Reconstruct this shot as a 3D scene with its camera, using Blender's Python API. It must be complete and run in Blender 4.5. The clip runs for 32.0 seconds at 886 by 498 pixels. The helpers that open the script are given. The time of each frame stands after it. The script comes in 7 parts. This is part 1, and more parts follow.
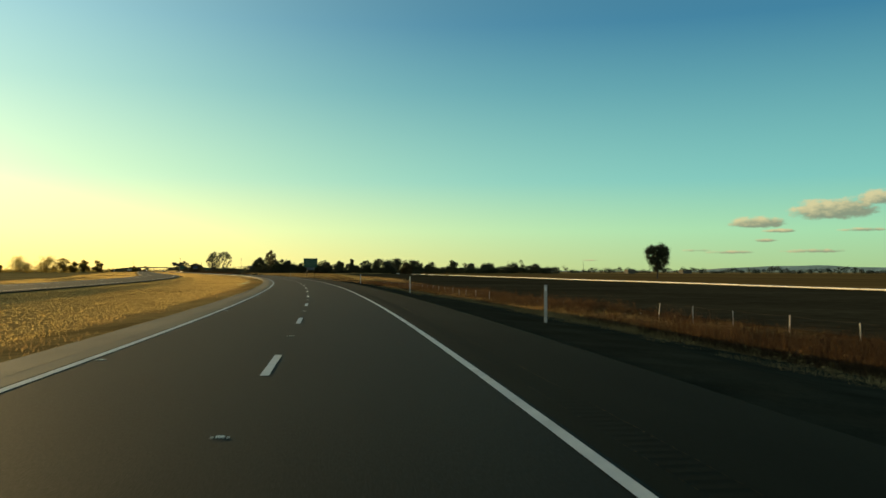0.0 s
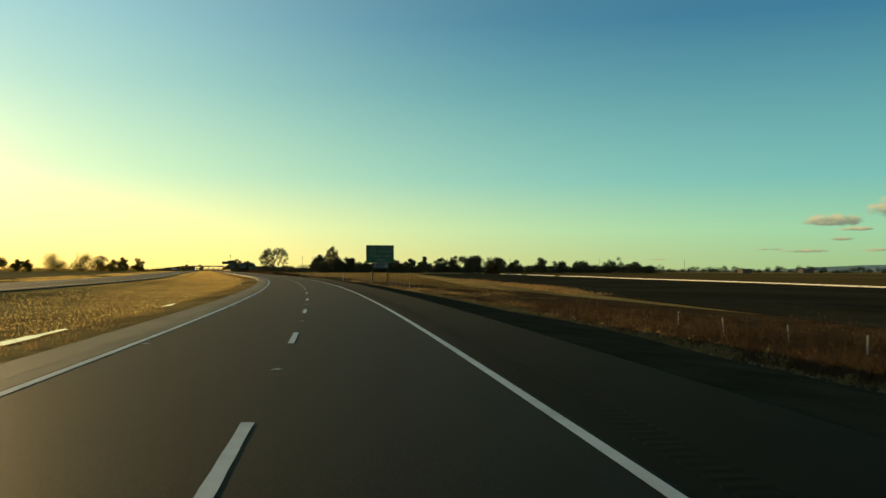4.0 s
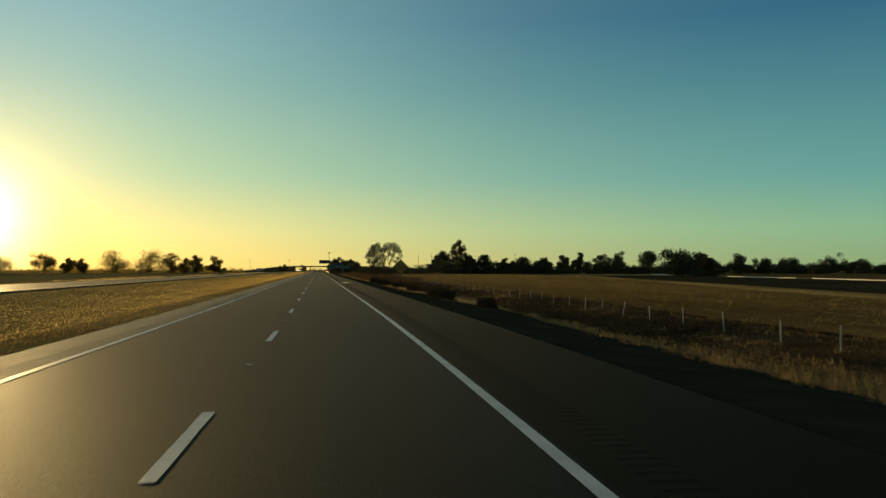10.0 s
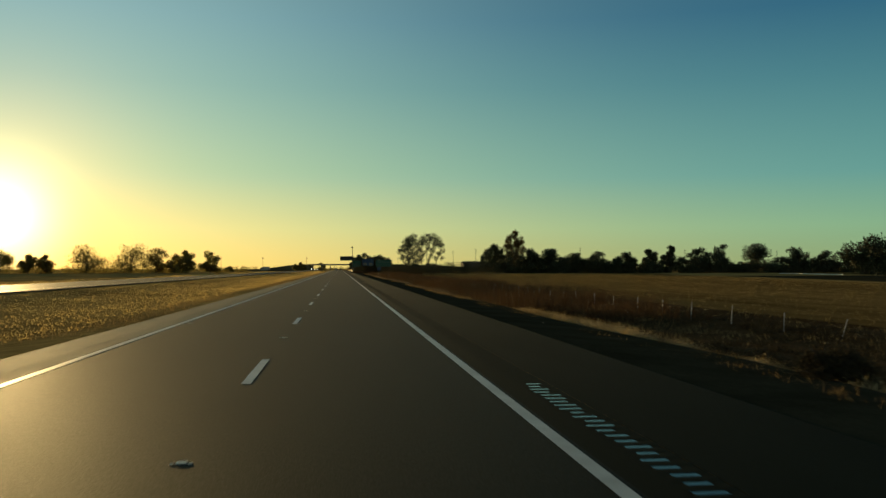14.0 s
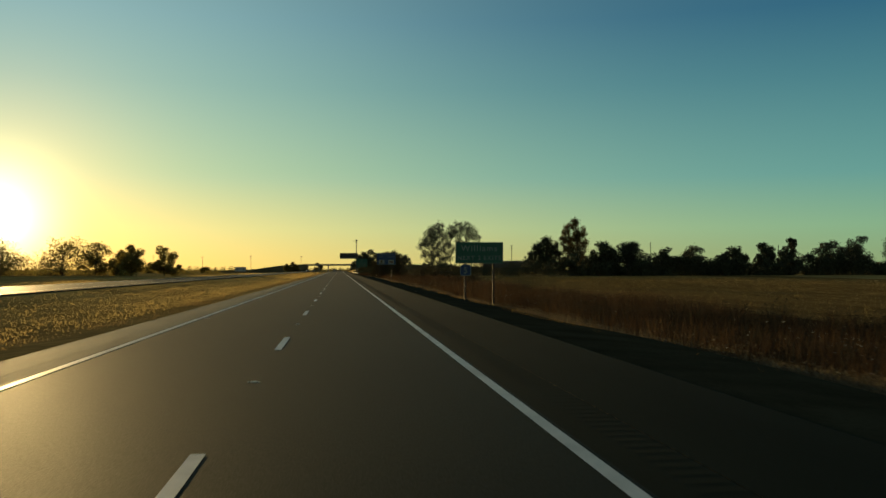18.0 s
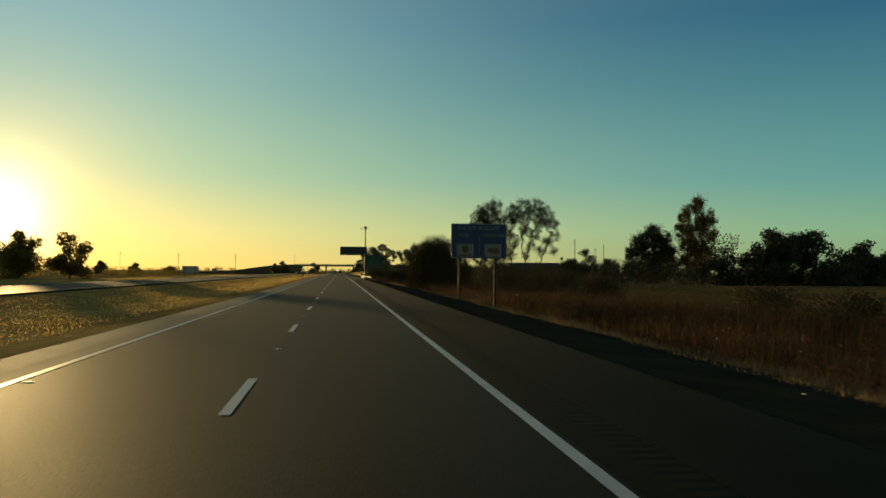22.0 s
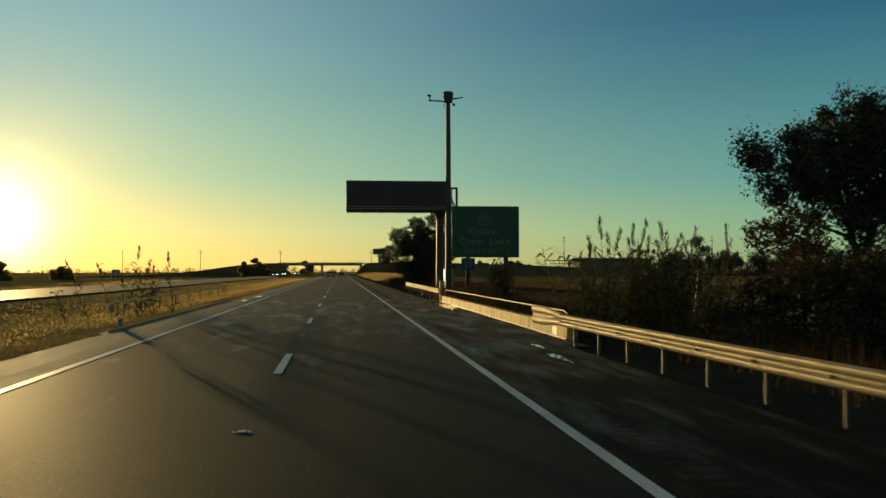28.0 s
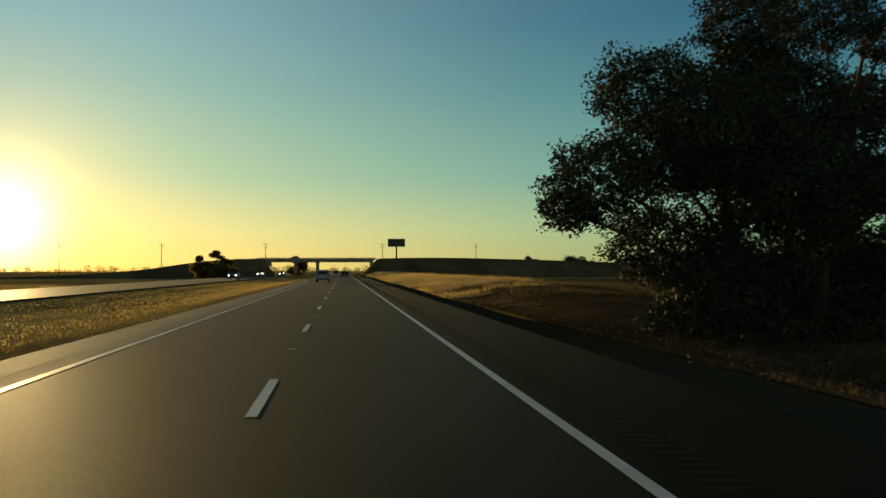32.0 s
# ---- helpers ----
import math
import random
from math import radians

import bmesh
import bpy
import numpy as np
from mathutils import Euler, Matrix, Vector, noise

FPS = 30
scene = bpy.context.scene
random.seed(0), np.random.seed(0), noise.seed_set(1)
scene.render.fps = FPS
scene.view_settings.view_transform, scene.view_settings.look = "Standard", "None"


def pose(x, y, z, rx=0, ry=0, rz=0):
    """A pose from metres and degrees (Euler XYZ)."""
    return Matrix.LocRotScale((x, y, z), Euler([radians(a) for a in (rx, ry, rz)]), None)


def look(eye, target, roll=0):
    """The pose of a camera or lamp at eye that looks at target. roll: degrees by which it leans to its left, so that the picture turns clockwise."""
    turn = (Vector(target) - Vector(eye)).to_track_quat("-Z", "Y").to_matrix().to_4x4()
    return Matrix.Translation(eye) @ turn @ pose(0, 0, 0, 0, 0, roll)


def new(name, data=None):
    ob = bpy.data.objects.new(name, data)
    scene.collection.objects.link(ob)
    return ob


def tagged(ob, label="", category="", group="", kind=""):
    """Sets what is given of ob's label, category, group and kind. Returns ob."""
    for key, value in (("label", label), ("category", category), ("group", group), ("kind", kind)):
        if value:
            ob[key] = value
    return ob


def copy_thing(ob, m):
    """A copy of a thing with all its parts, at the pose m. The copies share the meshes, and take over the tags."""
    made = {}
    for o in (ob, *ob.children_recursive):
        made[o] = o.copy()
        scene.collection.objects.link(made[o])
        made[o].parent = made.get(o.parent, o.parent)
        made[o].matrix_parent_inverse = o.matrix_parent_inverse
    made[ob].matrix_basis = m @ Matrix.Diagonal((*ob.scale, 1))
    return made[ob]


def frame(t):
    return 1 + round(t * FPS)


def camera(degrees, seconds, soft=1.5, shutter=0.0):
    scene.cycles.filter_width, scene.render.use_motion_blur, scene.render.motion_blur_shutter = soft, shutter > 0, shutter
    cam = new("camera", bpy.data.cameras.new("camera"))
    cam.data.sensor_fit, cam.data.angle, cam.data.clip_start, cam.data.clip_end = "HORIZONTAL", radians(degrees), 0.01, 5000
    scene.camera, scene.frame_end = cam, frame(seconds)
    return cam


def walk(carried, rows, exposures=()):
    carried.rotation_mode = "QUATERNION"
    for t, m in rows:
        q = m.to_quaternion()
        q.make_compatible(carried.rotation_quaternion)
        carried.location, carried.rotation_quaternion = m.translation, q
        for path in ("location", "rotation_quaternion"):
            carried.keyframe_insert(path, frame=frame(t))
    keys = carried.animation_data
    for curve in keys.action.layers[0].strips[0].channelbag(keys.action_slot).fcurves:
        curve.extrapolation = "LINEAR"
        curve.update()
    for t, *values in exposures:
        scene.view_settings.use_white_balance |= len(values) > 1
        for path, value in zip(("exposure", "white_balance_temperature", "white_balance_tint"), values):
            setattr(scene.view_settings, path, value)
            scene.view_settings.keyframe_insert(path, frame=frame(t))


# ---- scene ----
cam = camera(53.39, 32.0, shutter=0.1)
PATH = [
    (0.0, -39.67, -12.20, 1.771, 91.42, -0.14, -19.57),
    (0.5, -36.21, 3.21, 1.771, 91.37, -0.25, -19.07),
    (1.0, -32.92, 18.59, 1.771, 91.35, -0.36, -18.55),
    (1.5, -29.79, 33.87, 1.771, 91.33, -0.43, -18.02),
    (2.0, -26.79, 49.16, 1.771, 91.34, -0.45, -17.50),
    (2.5, -23.92, 64.56, 1.771, 91.34, -0.40, -17.01),
    (3.0, -21.16, 80.04, 1.771, 91.35, -0.30, -16.48),
    (3.5, -18.55, 95.55, 1.771, 91.35, -0.21, -15.88),
    (4.0, -16.10, 111.02, 1.771, 91.35, -0.17, -15.31),
    (4.5, -13.82, 126.50, 1.771, 91.36, -0.17, -14.74),
    (5.0, -11.70, 142.01, 1.771, 91.36, -0.21, -14.21),
    (5.5, -9.72, 157.59, 1.771, 91.34, -0.28, -13.70),
    (6.0, -7.87, 173.27, 1.771, 91.32, -0.38, -13.19),
    (6.5, -6.17, 188.93, 1.771, 91.34, -0.44, -12.64),
    (7.0, -4.61, 204.69, 1.771, 91.34, -0.45, -12.09),
    (7.5, -3.16, 220.76, 1.771, 91.38, -0.41, -11.47),
    (8.0, -1.91, 236.83, 1.771, 91.39, -0.35, -10.80),
    (8.5, -0.88, 252.60, 1.771, 91.36, -0.30, -10.08),
    (9.0, -0.03, 268.25, 1.771, 91.34, -0.22, -9.37),
    (9.5, 0.66, 283.93, 1.771, 91.34, -0.13, -8.71),
    (10.0, 1.16, 299.61, 1.771, 91.36, -0.04, -8.03),
    (10.5, 1.48, 315.24, 1.771, 91.35, 0.02, -7.38),
    (11.0, 1.62, 330.85, 1.771, 91.33, 0.05, -6.88),
    (11.5, 1.63, 346.49, 1.771, 91.25, 0.04, -6.60),
    (12.0, 1.57, 362.16, 1.771, 91.21, 0.03, -6.51),
    (12.5, 1.50, 377.89, 1.771, 91.16, 0.03, -6.53),
    (13.0, 1.44, 393.64, 1.771, 91.16, 0.04, -6.58),
    (13.5, 1.43, 409.35, 1.771, 91.19, 0.07, -6.64),
    (14.0, 1.43, 425.12, 1.771, 91.25, 0.09, -6.67),
    (14.5, 1.42, 441.02, 1.771, 91.32, 0.07, -6.67),
    (15.0, 1.38, 456.88, 1.771, 91.34, 0.03, -6.66),
    (15.5, 1.33, 472.69, 1.771, 91.33, -0.01, -6.65),
    (16.0, 1.28, 488.43, 1.771, 91.31, -0.03, -6.64),
    (16.5, 1.27, 504.11, 1.771, 91.29, -0.01, -6.66),
    (17.0, 1.29, 519.71, 1.771, 91.29, 0.04, -6.70),
    (17.5, 1.31, 535.31, 1.771, 91.29, 0.10, -6.70),
    (18.0, 1.34, 550.92, 1.771, 91.30, 0.11, -6.71),
    (18.5, 1.38, 566.53, 1.771, 91.31, 0.08, -6.72),
    (19.0, 1.41, 582.16, 1.771, 91.36, 0.03, -6.72),
    (19.5, 1.43, 597.79, 1.771, 91.42, -0.00, -6.69),
    (20.0, 1.43, 613.44, 1.771, 91.44, -0.04, -6.66),
    (20.5, 1.42, 629.16, 1.771, 91.44, -0.12, -6.67),
    (21.0, 1.41, 644.91, 1.771, 91.45, -0.21, -6.68),
    (21.5, 1.40, 660.74, 1.771, 91.47, -0.32, -6.69),
    (22.0, 1.38, 676.60, 1.771, 91.46, -0.42, -6.70),
    (22.5, 1.38, 692.49, 1.771, 91.46, -0.44, -6.72),
    (23.0, 1.38, 708.17, 1.771, 91.42, -0.42, -6.71),
    (23.5, 1.38, 723.39, 1.771, 91.38, -0.36, -6.67),
    (24.0, 1.38, 738.52, 1.771, 91.35, -0.31, -6.62),
    (24.5, 1.36, 753.96, 1.771, 91.40, -0.29, -6.60),
    (25.0, 1.33, 769.60, 1.771, 91.45, -0.30, -6.60),
    (25.5, 1.29, 785.35, 1.771, 91.50, -0.36, -6.61),
    (26.0, 1.25, 801.09, 1.771, 91.54, -0.37, -6.62),
    (26.5, 1.19, 816.71, 1.771, 91.55, -0.26, -6.63),
    (27.0, 1.13, 832.12, 1.771, 91.54, -0.09, -6.62),
    (27.5, 1.09, 847.34, 1.771, 91.49, 0.04, -6.62),
    (28.0, 1.07, 862.45, 1.771, 91.44, 0.13, -6.64),
    (28.5, 1.10, 877.51, 1.771, 91.44, 0.15, -6.65),
    (29.0, 1.15, 892.61, 1.771, 91.48, 0.17, -6.63),
    (29.5, 1.22, 907.89, 1.771, 91.51, 0.24, -6.60),
    (30.0, 1.27, 923.11, 1.771, 91.51, 0.30, -6.56),
    (30.5, 1.26, 938.03, 1.771, 91.47, 0.34, -6.52),
    (31.0, 1.22, 953.02, 1.771, 91.41, 0.33, -6.48),
    (31.5, 1.16, 968.45, 1.771, 91.38, 0.25, -6.47),
    (32.0, 1.09, 984.11, 1.771, 91.37, 0.13, -6.48),
]
EXPOSURES = [(0.0, 0.47, 6600, 5), (3.0, 0.38, 6600, 5), (5.5, 0.20, 6560, 4), (7.5, 0.03, 6500, 4), (9.0, -0.17, 6480, 4), (11.0, -0.29, 6460, 4), (14.0, -0.33, 6450, 4), (32.0, -0.34, 6450, 4)]
walk(cam, [(t, pose(*p)) for t, *p in PATH], EXPOSURES)

# The carriageway bends gently to the left and then runs straight along +Y.
KNOTS = [-60, 0, 60, 120, 180, 240, 300, 360, 420]
BENDS = [6.638, 8.073, 5.155, 7.086, 6.604, 6.341, 8.152, -0.221, 0.0]


def _axis():
    s = np.arange(-400.0, 1600.0, 1.0)
    k = np.interp(s, KNOTS, BENDS) * 1e-4
    psi = np.cumsum(k)
    i = int(np.searchsorted(s, 450))
    psi -= psi[i]
    x, y = np.cumsum(-np.sin(psi)), np.cumsum(np.cos(psi))
    return s, psi, x - x[i], y - y[i] + 450


AX_S, AX_PSI, AX_X, AX_Y = _axis()


def crossfall(s, lat):
    """Two per cent fall of the carriageway to the right, from the creek to the overpass."""
    ramp = np.interp(s, [790, 800, 820, 840, 860, 870, 1110, 1130, 1170, 1190], [0, 0.05, 0.31, 0.69, 0.95, 1, 1, 0.9, 0.1, 0])
    return -0.020 * ramp * (np.clip(lat, -6.0, 9.0) - 1.12) * np.interp(lat, [-22, -8, 9.5, 26], [0, 1, 1, 0])


def road(s, lat, z=0.0):
    """World place from metres along the lane line, metres to its right and height."""
    a = float(np.interp(s, AX_S, AX_PSI))
    return Vector((float(np.interp(s, AX_S, AX_X)) + lat * math.cos(a), float(np.interp(s, AX_S, AX_Y)) + lat * math.sin(a), z + float(crossfall(s, lat))))


def heading(s):
    return math.degrees(float(np.interp(s, AX_S, AX_PSI)))

# ---- light ----
SUN_AZ, SUN_EL = radians(20.2), radians(3.05)      # left of +Y, above the horizon
SUN_WAY = Vector((-math.sin(SUN_AZ) * math.cos(SUN_EL), math.cos(SUN_AZ) * math.cos(SUN_EL), math.sin(SUN_EL)))


def make_world():
    world = bpy.data.worlds.new("evening_sky")
    scene.world = world
    world.use_nodes = True
    nt = world.node_tree
    nt.nodes.clear()
    N, L = nt.nodes.new, nt.links.new

    def math_node(op, a, b=None):
        n = N("ShaderNodeMath")
        n.operation = op
        for i, v in enumerate((a, b)):
            if v is None:
                continue
            if isinstance(v, (int, float)):
                n.inputs[i].default_value = v
            else:
                L(v, n.inputs[i])
        return n.outputs[0]

    def ramp(fac, stops):
        n = N("ShaderNodeValToRGB")
        e = n.color_ramp.elements
        for i, (p, c) in enumerate(stops):
            el = e[i] if i < 2 else e.new(p)
            el.position, el.color = p, (*c, 1)
        L(fac, n.inputs[0])
        return n.outputs[0]

    def vec(op, a, b):
        n = N("ShaderNodeVectorMath")
        n.operation = op
        for i, v in enumerate((a, b)):
            if isinstance(v, (tuple, Vector)):
                n.inputs[i].default_value = v
            else:
                L(v, n.inputs[i])
        return n

    def times(col, fac):
        n = N("ShaderNodeVectorMath")
        n.operation = "SCALE"
        if isinstance(col, tuple):
            n.inputs[0].default_value = col
        else:
            L(col, n.inputs[0])
        L(fac, n.inputs["Scale"])
        return n.outputs[0]

    tc = N("ShaderNodeTexCoord")
    d = vec("NORMALIZE", tc.outputs["Generated"], (0, 0, 0)).outputs[0]
    sep = N("ShaderNodeSeparateXYZ")
    L(d, sep.inputs[0])
    z = math_node("MAXIMUM", sep.outputs[2], 0.0)
    dot = math_node("MAXIMUM", vec("DOT_PRODUCT", d, SUN_WAY).outputs["Value"], 0.0)
    # clear evening air: haze low down, blue overhead
    base = ramp(z, [(0.0, SKY_LOW), (1.0, (0.050, 0.070, 0.085)), (0.045, SKY_MID0), (0.10, SKY_MID1), (0.27, SKY_MID2), (0.5, (0.045, 0.090, 0.115))])
    warm = ramp(z, [(0.0, WARM_LOW), (1.0, (0.05, 0.10, 0.14)), (0.05, WARM_MID0), (0.11, WARM_MID1), (0.27, WARM_MID2)])
    low_band = ramp(z, [(0.0, (0.40, 0.185, 0.02)), (1.0, (0.0, 0.0, 0.0)), (0.045, (0.30, 0.165, 0.028)), (0.10, (0.12, 0.093, 0.02)), (0.20, (0.0, 0.0, 0.0))])
    total = base
    for col, power in ((low_band, 4.0), (warm, 9.0), (AUREOLE_WIDE, 150.0), (AUREOLE, 900.0), (SUN_DISC, 9000.0)):
        lobe = times(col, math_node("POWER", dot, power))
        total = vec("ADD", total, lobe).outputs[0]
    # the rosy glow opposite the setting sun
    anti = math_node("MAXIMUM", vec("DOT_PRODUCT", d, -SUN_WAY).outputs["Value"], 0.0)
    rosy = ramp(z, [(0.0, (0.34, 0.205, 0.13)), (1.0, (0.03, 0.025, 0.03)), (0.25, (0.25, 0.155, 0.11)), (0.6, (0.10, 0.07, 0.06))])
    total = vec("ADD", total, times(rosy, math_node("POWER", anti, 1.3))).outputs[0]
    # a few small evening clouds low in the north-east
    az = math_node("ARCTAN2", sep.outputs[0], sep.outputs[1])
    cc = N("ShaderNodeCombineXYZ")
    L(math_node("MULTIPLY", az, 70.0), cc.inputs[0])
    L(math_node("MULTIPLY", sep.outputs[2], 125.0), cc.inputs[1])
    cn = N("ShaderNodeTexNoise")
    cn.inputs["Scale"].default_value, cn.inputs["Detail"].default_value, cn.inputs["Roughness"].default_value = 1.0, 7.0, 0.58
    L(cc.outputs[0], cn.inputs["Vector"])
    ragged = math_node("SUBTRACT", cn.outputs["Fac"], 0.5)
    body, level, weight = None, None, None
    for a0, z0, half, tall, thick in CLOUDS:
        qa = math_node("DIVIDE", math_node("SUBTRACT", az, radians(a0)), radians(half))
        qz = math_node("DIVIDE", math_node("SUBTRACT", sep.outputs[2], z0), tall)
        under = math_node("MINIMUM", math_node("MULTIPLY", qz, 1.7), 0.0)
        over_z = math_node("MAXIMUM", qz, 0.0)
        q2 = math_node("ADD", math_node("MULTIPLY", qa, qa), math_node("ADD", math_node("MULTIPLY", under, under), math_node("MULTIPLY", over_z, over_z)))
        m = math_node("SUBTRACT", thick, q2)
        w = math_node("MAXIMUM", math_node("ADD", m, 0.4), 0.0)
        lv = math_node("MULTIPLY", w, math_node("SUBTRACT", qz, math_node("MULTIPLY", qa, 0.45)))
        body = m if body is None else math_node("MAXIMUM", body, m)
        level = lv if level is None else math_node("ADD", level, lv)
        weight = w if weight is None else math_node("ADD", weight, w)
    cover = N("ShaderNodeMapRange")
    cover.interpolation_type = "SMOOTHSTEP"
    cover.inputs[1].default_value, cover.inputs[2].default_value, cover.inputs[4].default_value = -0.05, 0.62, 0.95
    L(math_node("ADD", math_node("MAXIMUM", body, -3.0), math_node("MULTIPLY", ragged, 1.9)), cover.inputs[0])
    lit = math_node("ADD", math_node("DIVIDE", level, math_node("ADD", weight, 0.01)), math_node("MULTIPLY", ragged, 2.0))
    shade = N("ShaderNodeMapRange")
    shade.interpolation_type = "SMOOTHSTEP"
    shade.inputs[1].default_value, shade.inputs[2].default_value = -0.30, 0.80
    L(lit, shade.inputs[0])
    tone = N("ShaderNodeMix")
    tone.data_type = "RGBA"
    tone.inputs[6].default_value, tone.inputs[7].default_value = (0.150, 0.180, 0.135, 1), (0.47, 0.41, 0.23, 1)
    L(shade.outputs[0], tone.inputs[0])
    over = N("ShaderNodeMix")
    over.data_type = "RGBA"
    L(cover.outputs[0], over.inputs[0])
    L(total, over.inputs[6])
    L(tone.outputs[2], over.inputs[7])
    total = over.outputs[2]
    sky = N("ShaderNodeTexSky")
    sky.sky_type, sky.sun_disc = "NISHITA", False
    sky.sun_elevation, sky.sun_rotation = SUN_EL, -SUN_AZ
    sky.air_density, sky.dust_density, sky.ozone_density = 1.0, 1.0, 2.0
    gain = N("ShaderNodeValue")
    gain.outputs[0].default_value = SKY_GAIN
    total = vec("ADD", total, times(sky.outputs[0], gain.outputs[0])).outputs[0]
    bg = N("ShaderNodeBackground")
    L(total, bg.inputs[0])
    out = N("ShaderNodeOutputWorld")
    L(bg.outputs[0], out.inputs[0])


# azimuth right of +Y and height of each cloud, its half width, half height and thickness
CLOUDS = [(39.2, 0.0510, 2.0, 0.0085, 0.95), (43.5, 0.0625, 2.7, 0.0155, 1.0), (46.9, 0.0740, 2.6, 0.0115, 1.0), (40.5, 0.0430, 1.3, 0.0034, 0.7), (39.6, 0.0330, 1.1, 0.0032, 0.6), (45.0, 0.0430, 1.6, 0.0036, 0.6),
          (35.6, 0.0225, 1.2, 0.0030, 0.5), (37.6, 0.0205, 2.2, 0.0036, 0.5), (42.4, 0.0215, 2.6, 0.0040, 0.5), (29.0, 0.0120, 1.2, 0.0016, 0.35)]
SKY_LOW, SKY_MID0, SKY_MID1, SKY_MID2 = (0.27, 0.41, 0.20), (0.235, 0.480, 0.300), (0.130, 0.372, 0.352), (0.027, 0.139, 0.235)
WARM_LOW, WARM_MID0, WARM_MID1, WARM_MID2 = (0.54, 0.29, 0.02), (0.41, 0.250, 0.033), (0.277, 0.292, 0.090), (0.300, 0.450, 0.370)
AUREOLE_WIDE, AUREOLE, SUN_DISC = (0.62, 0.28, 0.05), (2.6, 2.3, 1.2), (12.0, 10.0, 6.0)
SKY_GAIN = 0.02
make_world()

sun = new("sun", bpy.data.lights.new("sun", "SUN"))
sun.data.energy, sun.data.angle, sun.data.color = 4.5, radians(0.53), (1.0, 0.66, 0.26)
sun.matrix_world = look(SUN_WAY * 100, (0, 0, 0))

# ---- materials ----
def mat(name, color, rough=0.8, metal=0.0, vary=0.25, scale=3.0, fine=40.0, bump=0.15, spec=0.4, stain=None, stain_amount=0.35, stretch=(1, 1, 1), by_island=0.0, by_object=0.0, through_light=0.0, coord="Object"):
    """A surface with broad patches, fine grain, relief, and optional stains, random tint and light passing through."""
    m = bpy.data.materials.new(name)
    m.use_nodes = True
    nt = m.node_tree
    N, L = nt.nodes.new, nt.links.new
    bsdf = nt.nodes["Principled BSDF"]
    bsdf.inputs["Roughness"].default_value = rough
    bsdf.inputs["Metallic"].default_value = metal
    bsdf.inputs["Specular IOR Level"].default_value = spec
    tc = N("ShaderNodeTexCoord")
    mp = N("ShaderNodeMapping")
    mp.inputs["Scale"].default_value = stretch
    L(tc.outputs[coord], mp.inputs[0])

    def noise_tex(s, detail, rgh=0.55):
        n = N("ShaderNodeTexNoise")
        n.inputs["Scale"].default_value, n.inputs["Detail"].default_value, n.inputs["Roughness"].default_value = s, detail, rgh
        L(mp.outputs[0], n.inputs["Vector"])
        return n.outputs["Fac"]

    def mix(kind, fac, a, b):
        n = N("ShaderNodeMix")
        n.data_type, n.blend_type = "RGBA", kind
        for k, v in ((0, fac), (6, a), (7, b)):
            if isinstance(v, (int, float)):
                n.inputs[k].default_value = v
            elif isinstance(v, tuple):
                n.inputs[k].default_value = v
            else:
                L(v, n.inputs[k])
        return n.outputs[2]

    def spread(fac, lo, hi, f0=0.3, f1=0.7):
        n = N("ShaderNodeMapRange")
        n.inputs[1].default_value, n.inputs[2].default_value, n.inputs[3].default_value, n.inputs[4].default_value = f0, f1, lo, hi
        L(fac, n.inputs[0])
        return n.outputs[0]

    c4 = (*color, 1)
    broad, grain = noise_tex(scale, 3), noise_tex(fine, 4)
    col = mix("MULTIPLY", 1.0, c4, spread(broad, 1 - vary, 1 + vary))
    col = mix("MULTIPLY", 1.0, col, spread(grain, 1 - vary * 0.8, 1 + vary * 0.8))
    if stain:
        st = spread(noise_tex(scale * 0.45, 5, 0.65), 0.0, stain_amount * 1.6, 0.5, 0.72)
        col = mix("MIX", st, col, (*stain, 1))
    if by_island:
        g = N("ShaderNodeNewGeometry")
        col = mix("MULTIPLY", 1.0, col, spread(g.outputs["Random Per Island"], 1 - by_island, 1 + by_island, 0, 1))
    if by_object:
        g = N("ShaderNodeObjectInfo")
        col = mix("MULTIPLY", 1.0, col, spread(g.outputs["Random"], 1 - by_object, 1 + by_object, 0, 1))
    L(col, bsdf.inputs["Base Color"])
    rg = spread(grain, max(0.03, rough - 0.12), min(1.0, rough + 0.12))
    L(rg, bsdf.inputs["Roughness"])
    if bump:
        fine_map = N("ShaderNodeMapping")
        fine_map.inputs["Scale"].default_value = (1, 1, 1) if coord == "UV" else stretch
        L(tc.outputs[coord], fine_map.inputs[0])
        grit = N("ShaderNodeTexNoise")
        grit.inputs["Scale"].default_value, grit.inputs["Detail"].default_value = fine * 1.7, 5
        L(fine_map.outputs[0], grit.inputs["Vector"])
        b = N("ShaderNodeBump")
        b.inputs["Strength"].default_value, b.inputs["Distance"].default_value = bump, 0.02
        L(grit.outputs["Fac"], b.inputs["Height"])
        L(b.outputs[0], bsdf.inputs["Normal"])
    if through_light:
        tr = N("ShaderNodeBsdfTranslucent")
        L(col, tr.inputs[0])
        ms = N("ShaderNodeMixShader")
        ms.inputs[0].default_value = through_light
        L(bsdf.outputs[0], ms.inputs[1])
        L(tr.outputs[0], ms.inputs[2])
        L(ms.outputs[0], nt.nodes["Material Output"].inputs[0])
    return m


def lamp_mat(name, color, strength):
    m = bpy.data.materials.new(name)
    m.use_nodes = True
    b = m.node_tree.nodes["Principled BSDF"]
    b.inputs["Base Color"].default_value = (*color, 1)
    b.inputs["Emission Color"].default_value = (*color, 1)
    b.inputs["Emission Strength"].default_value = strength
    return m


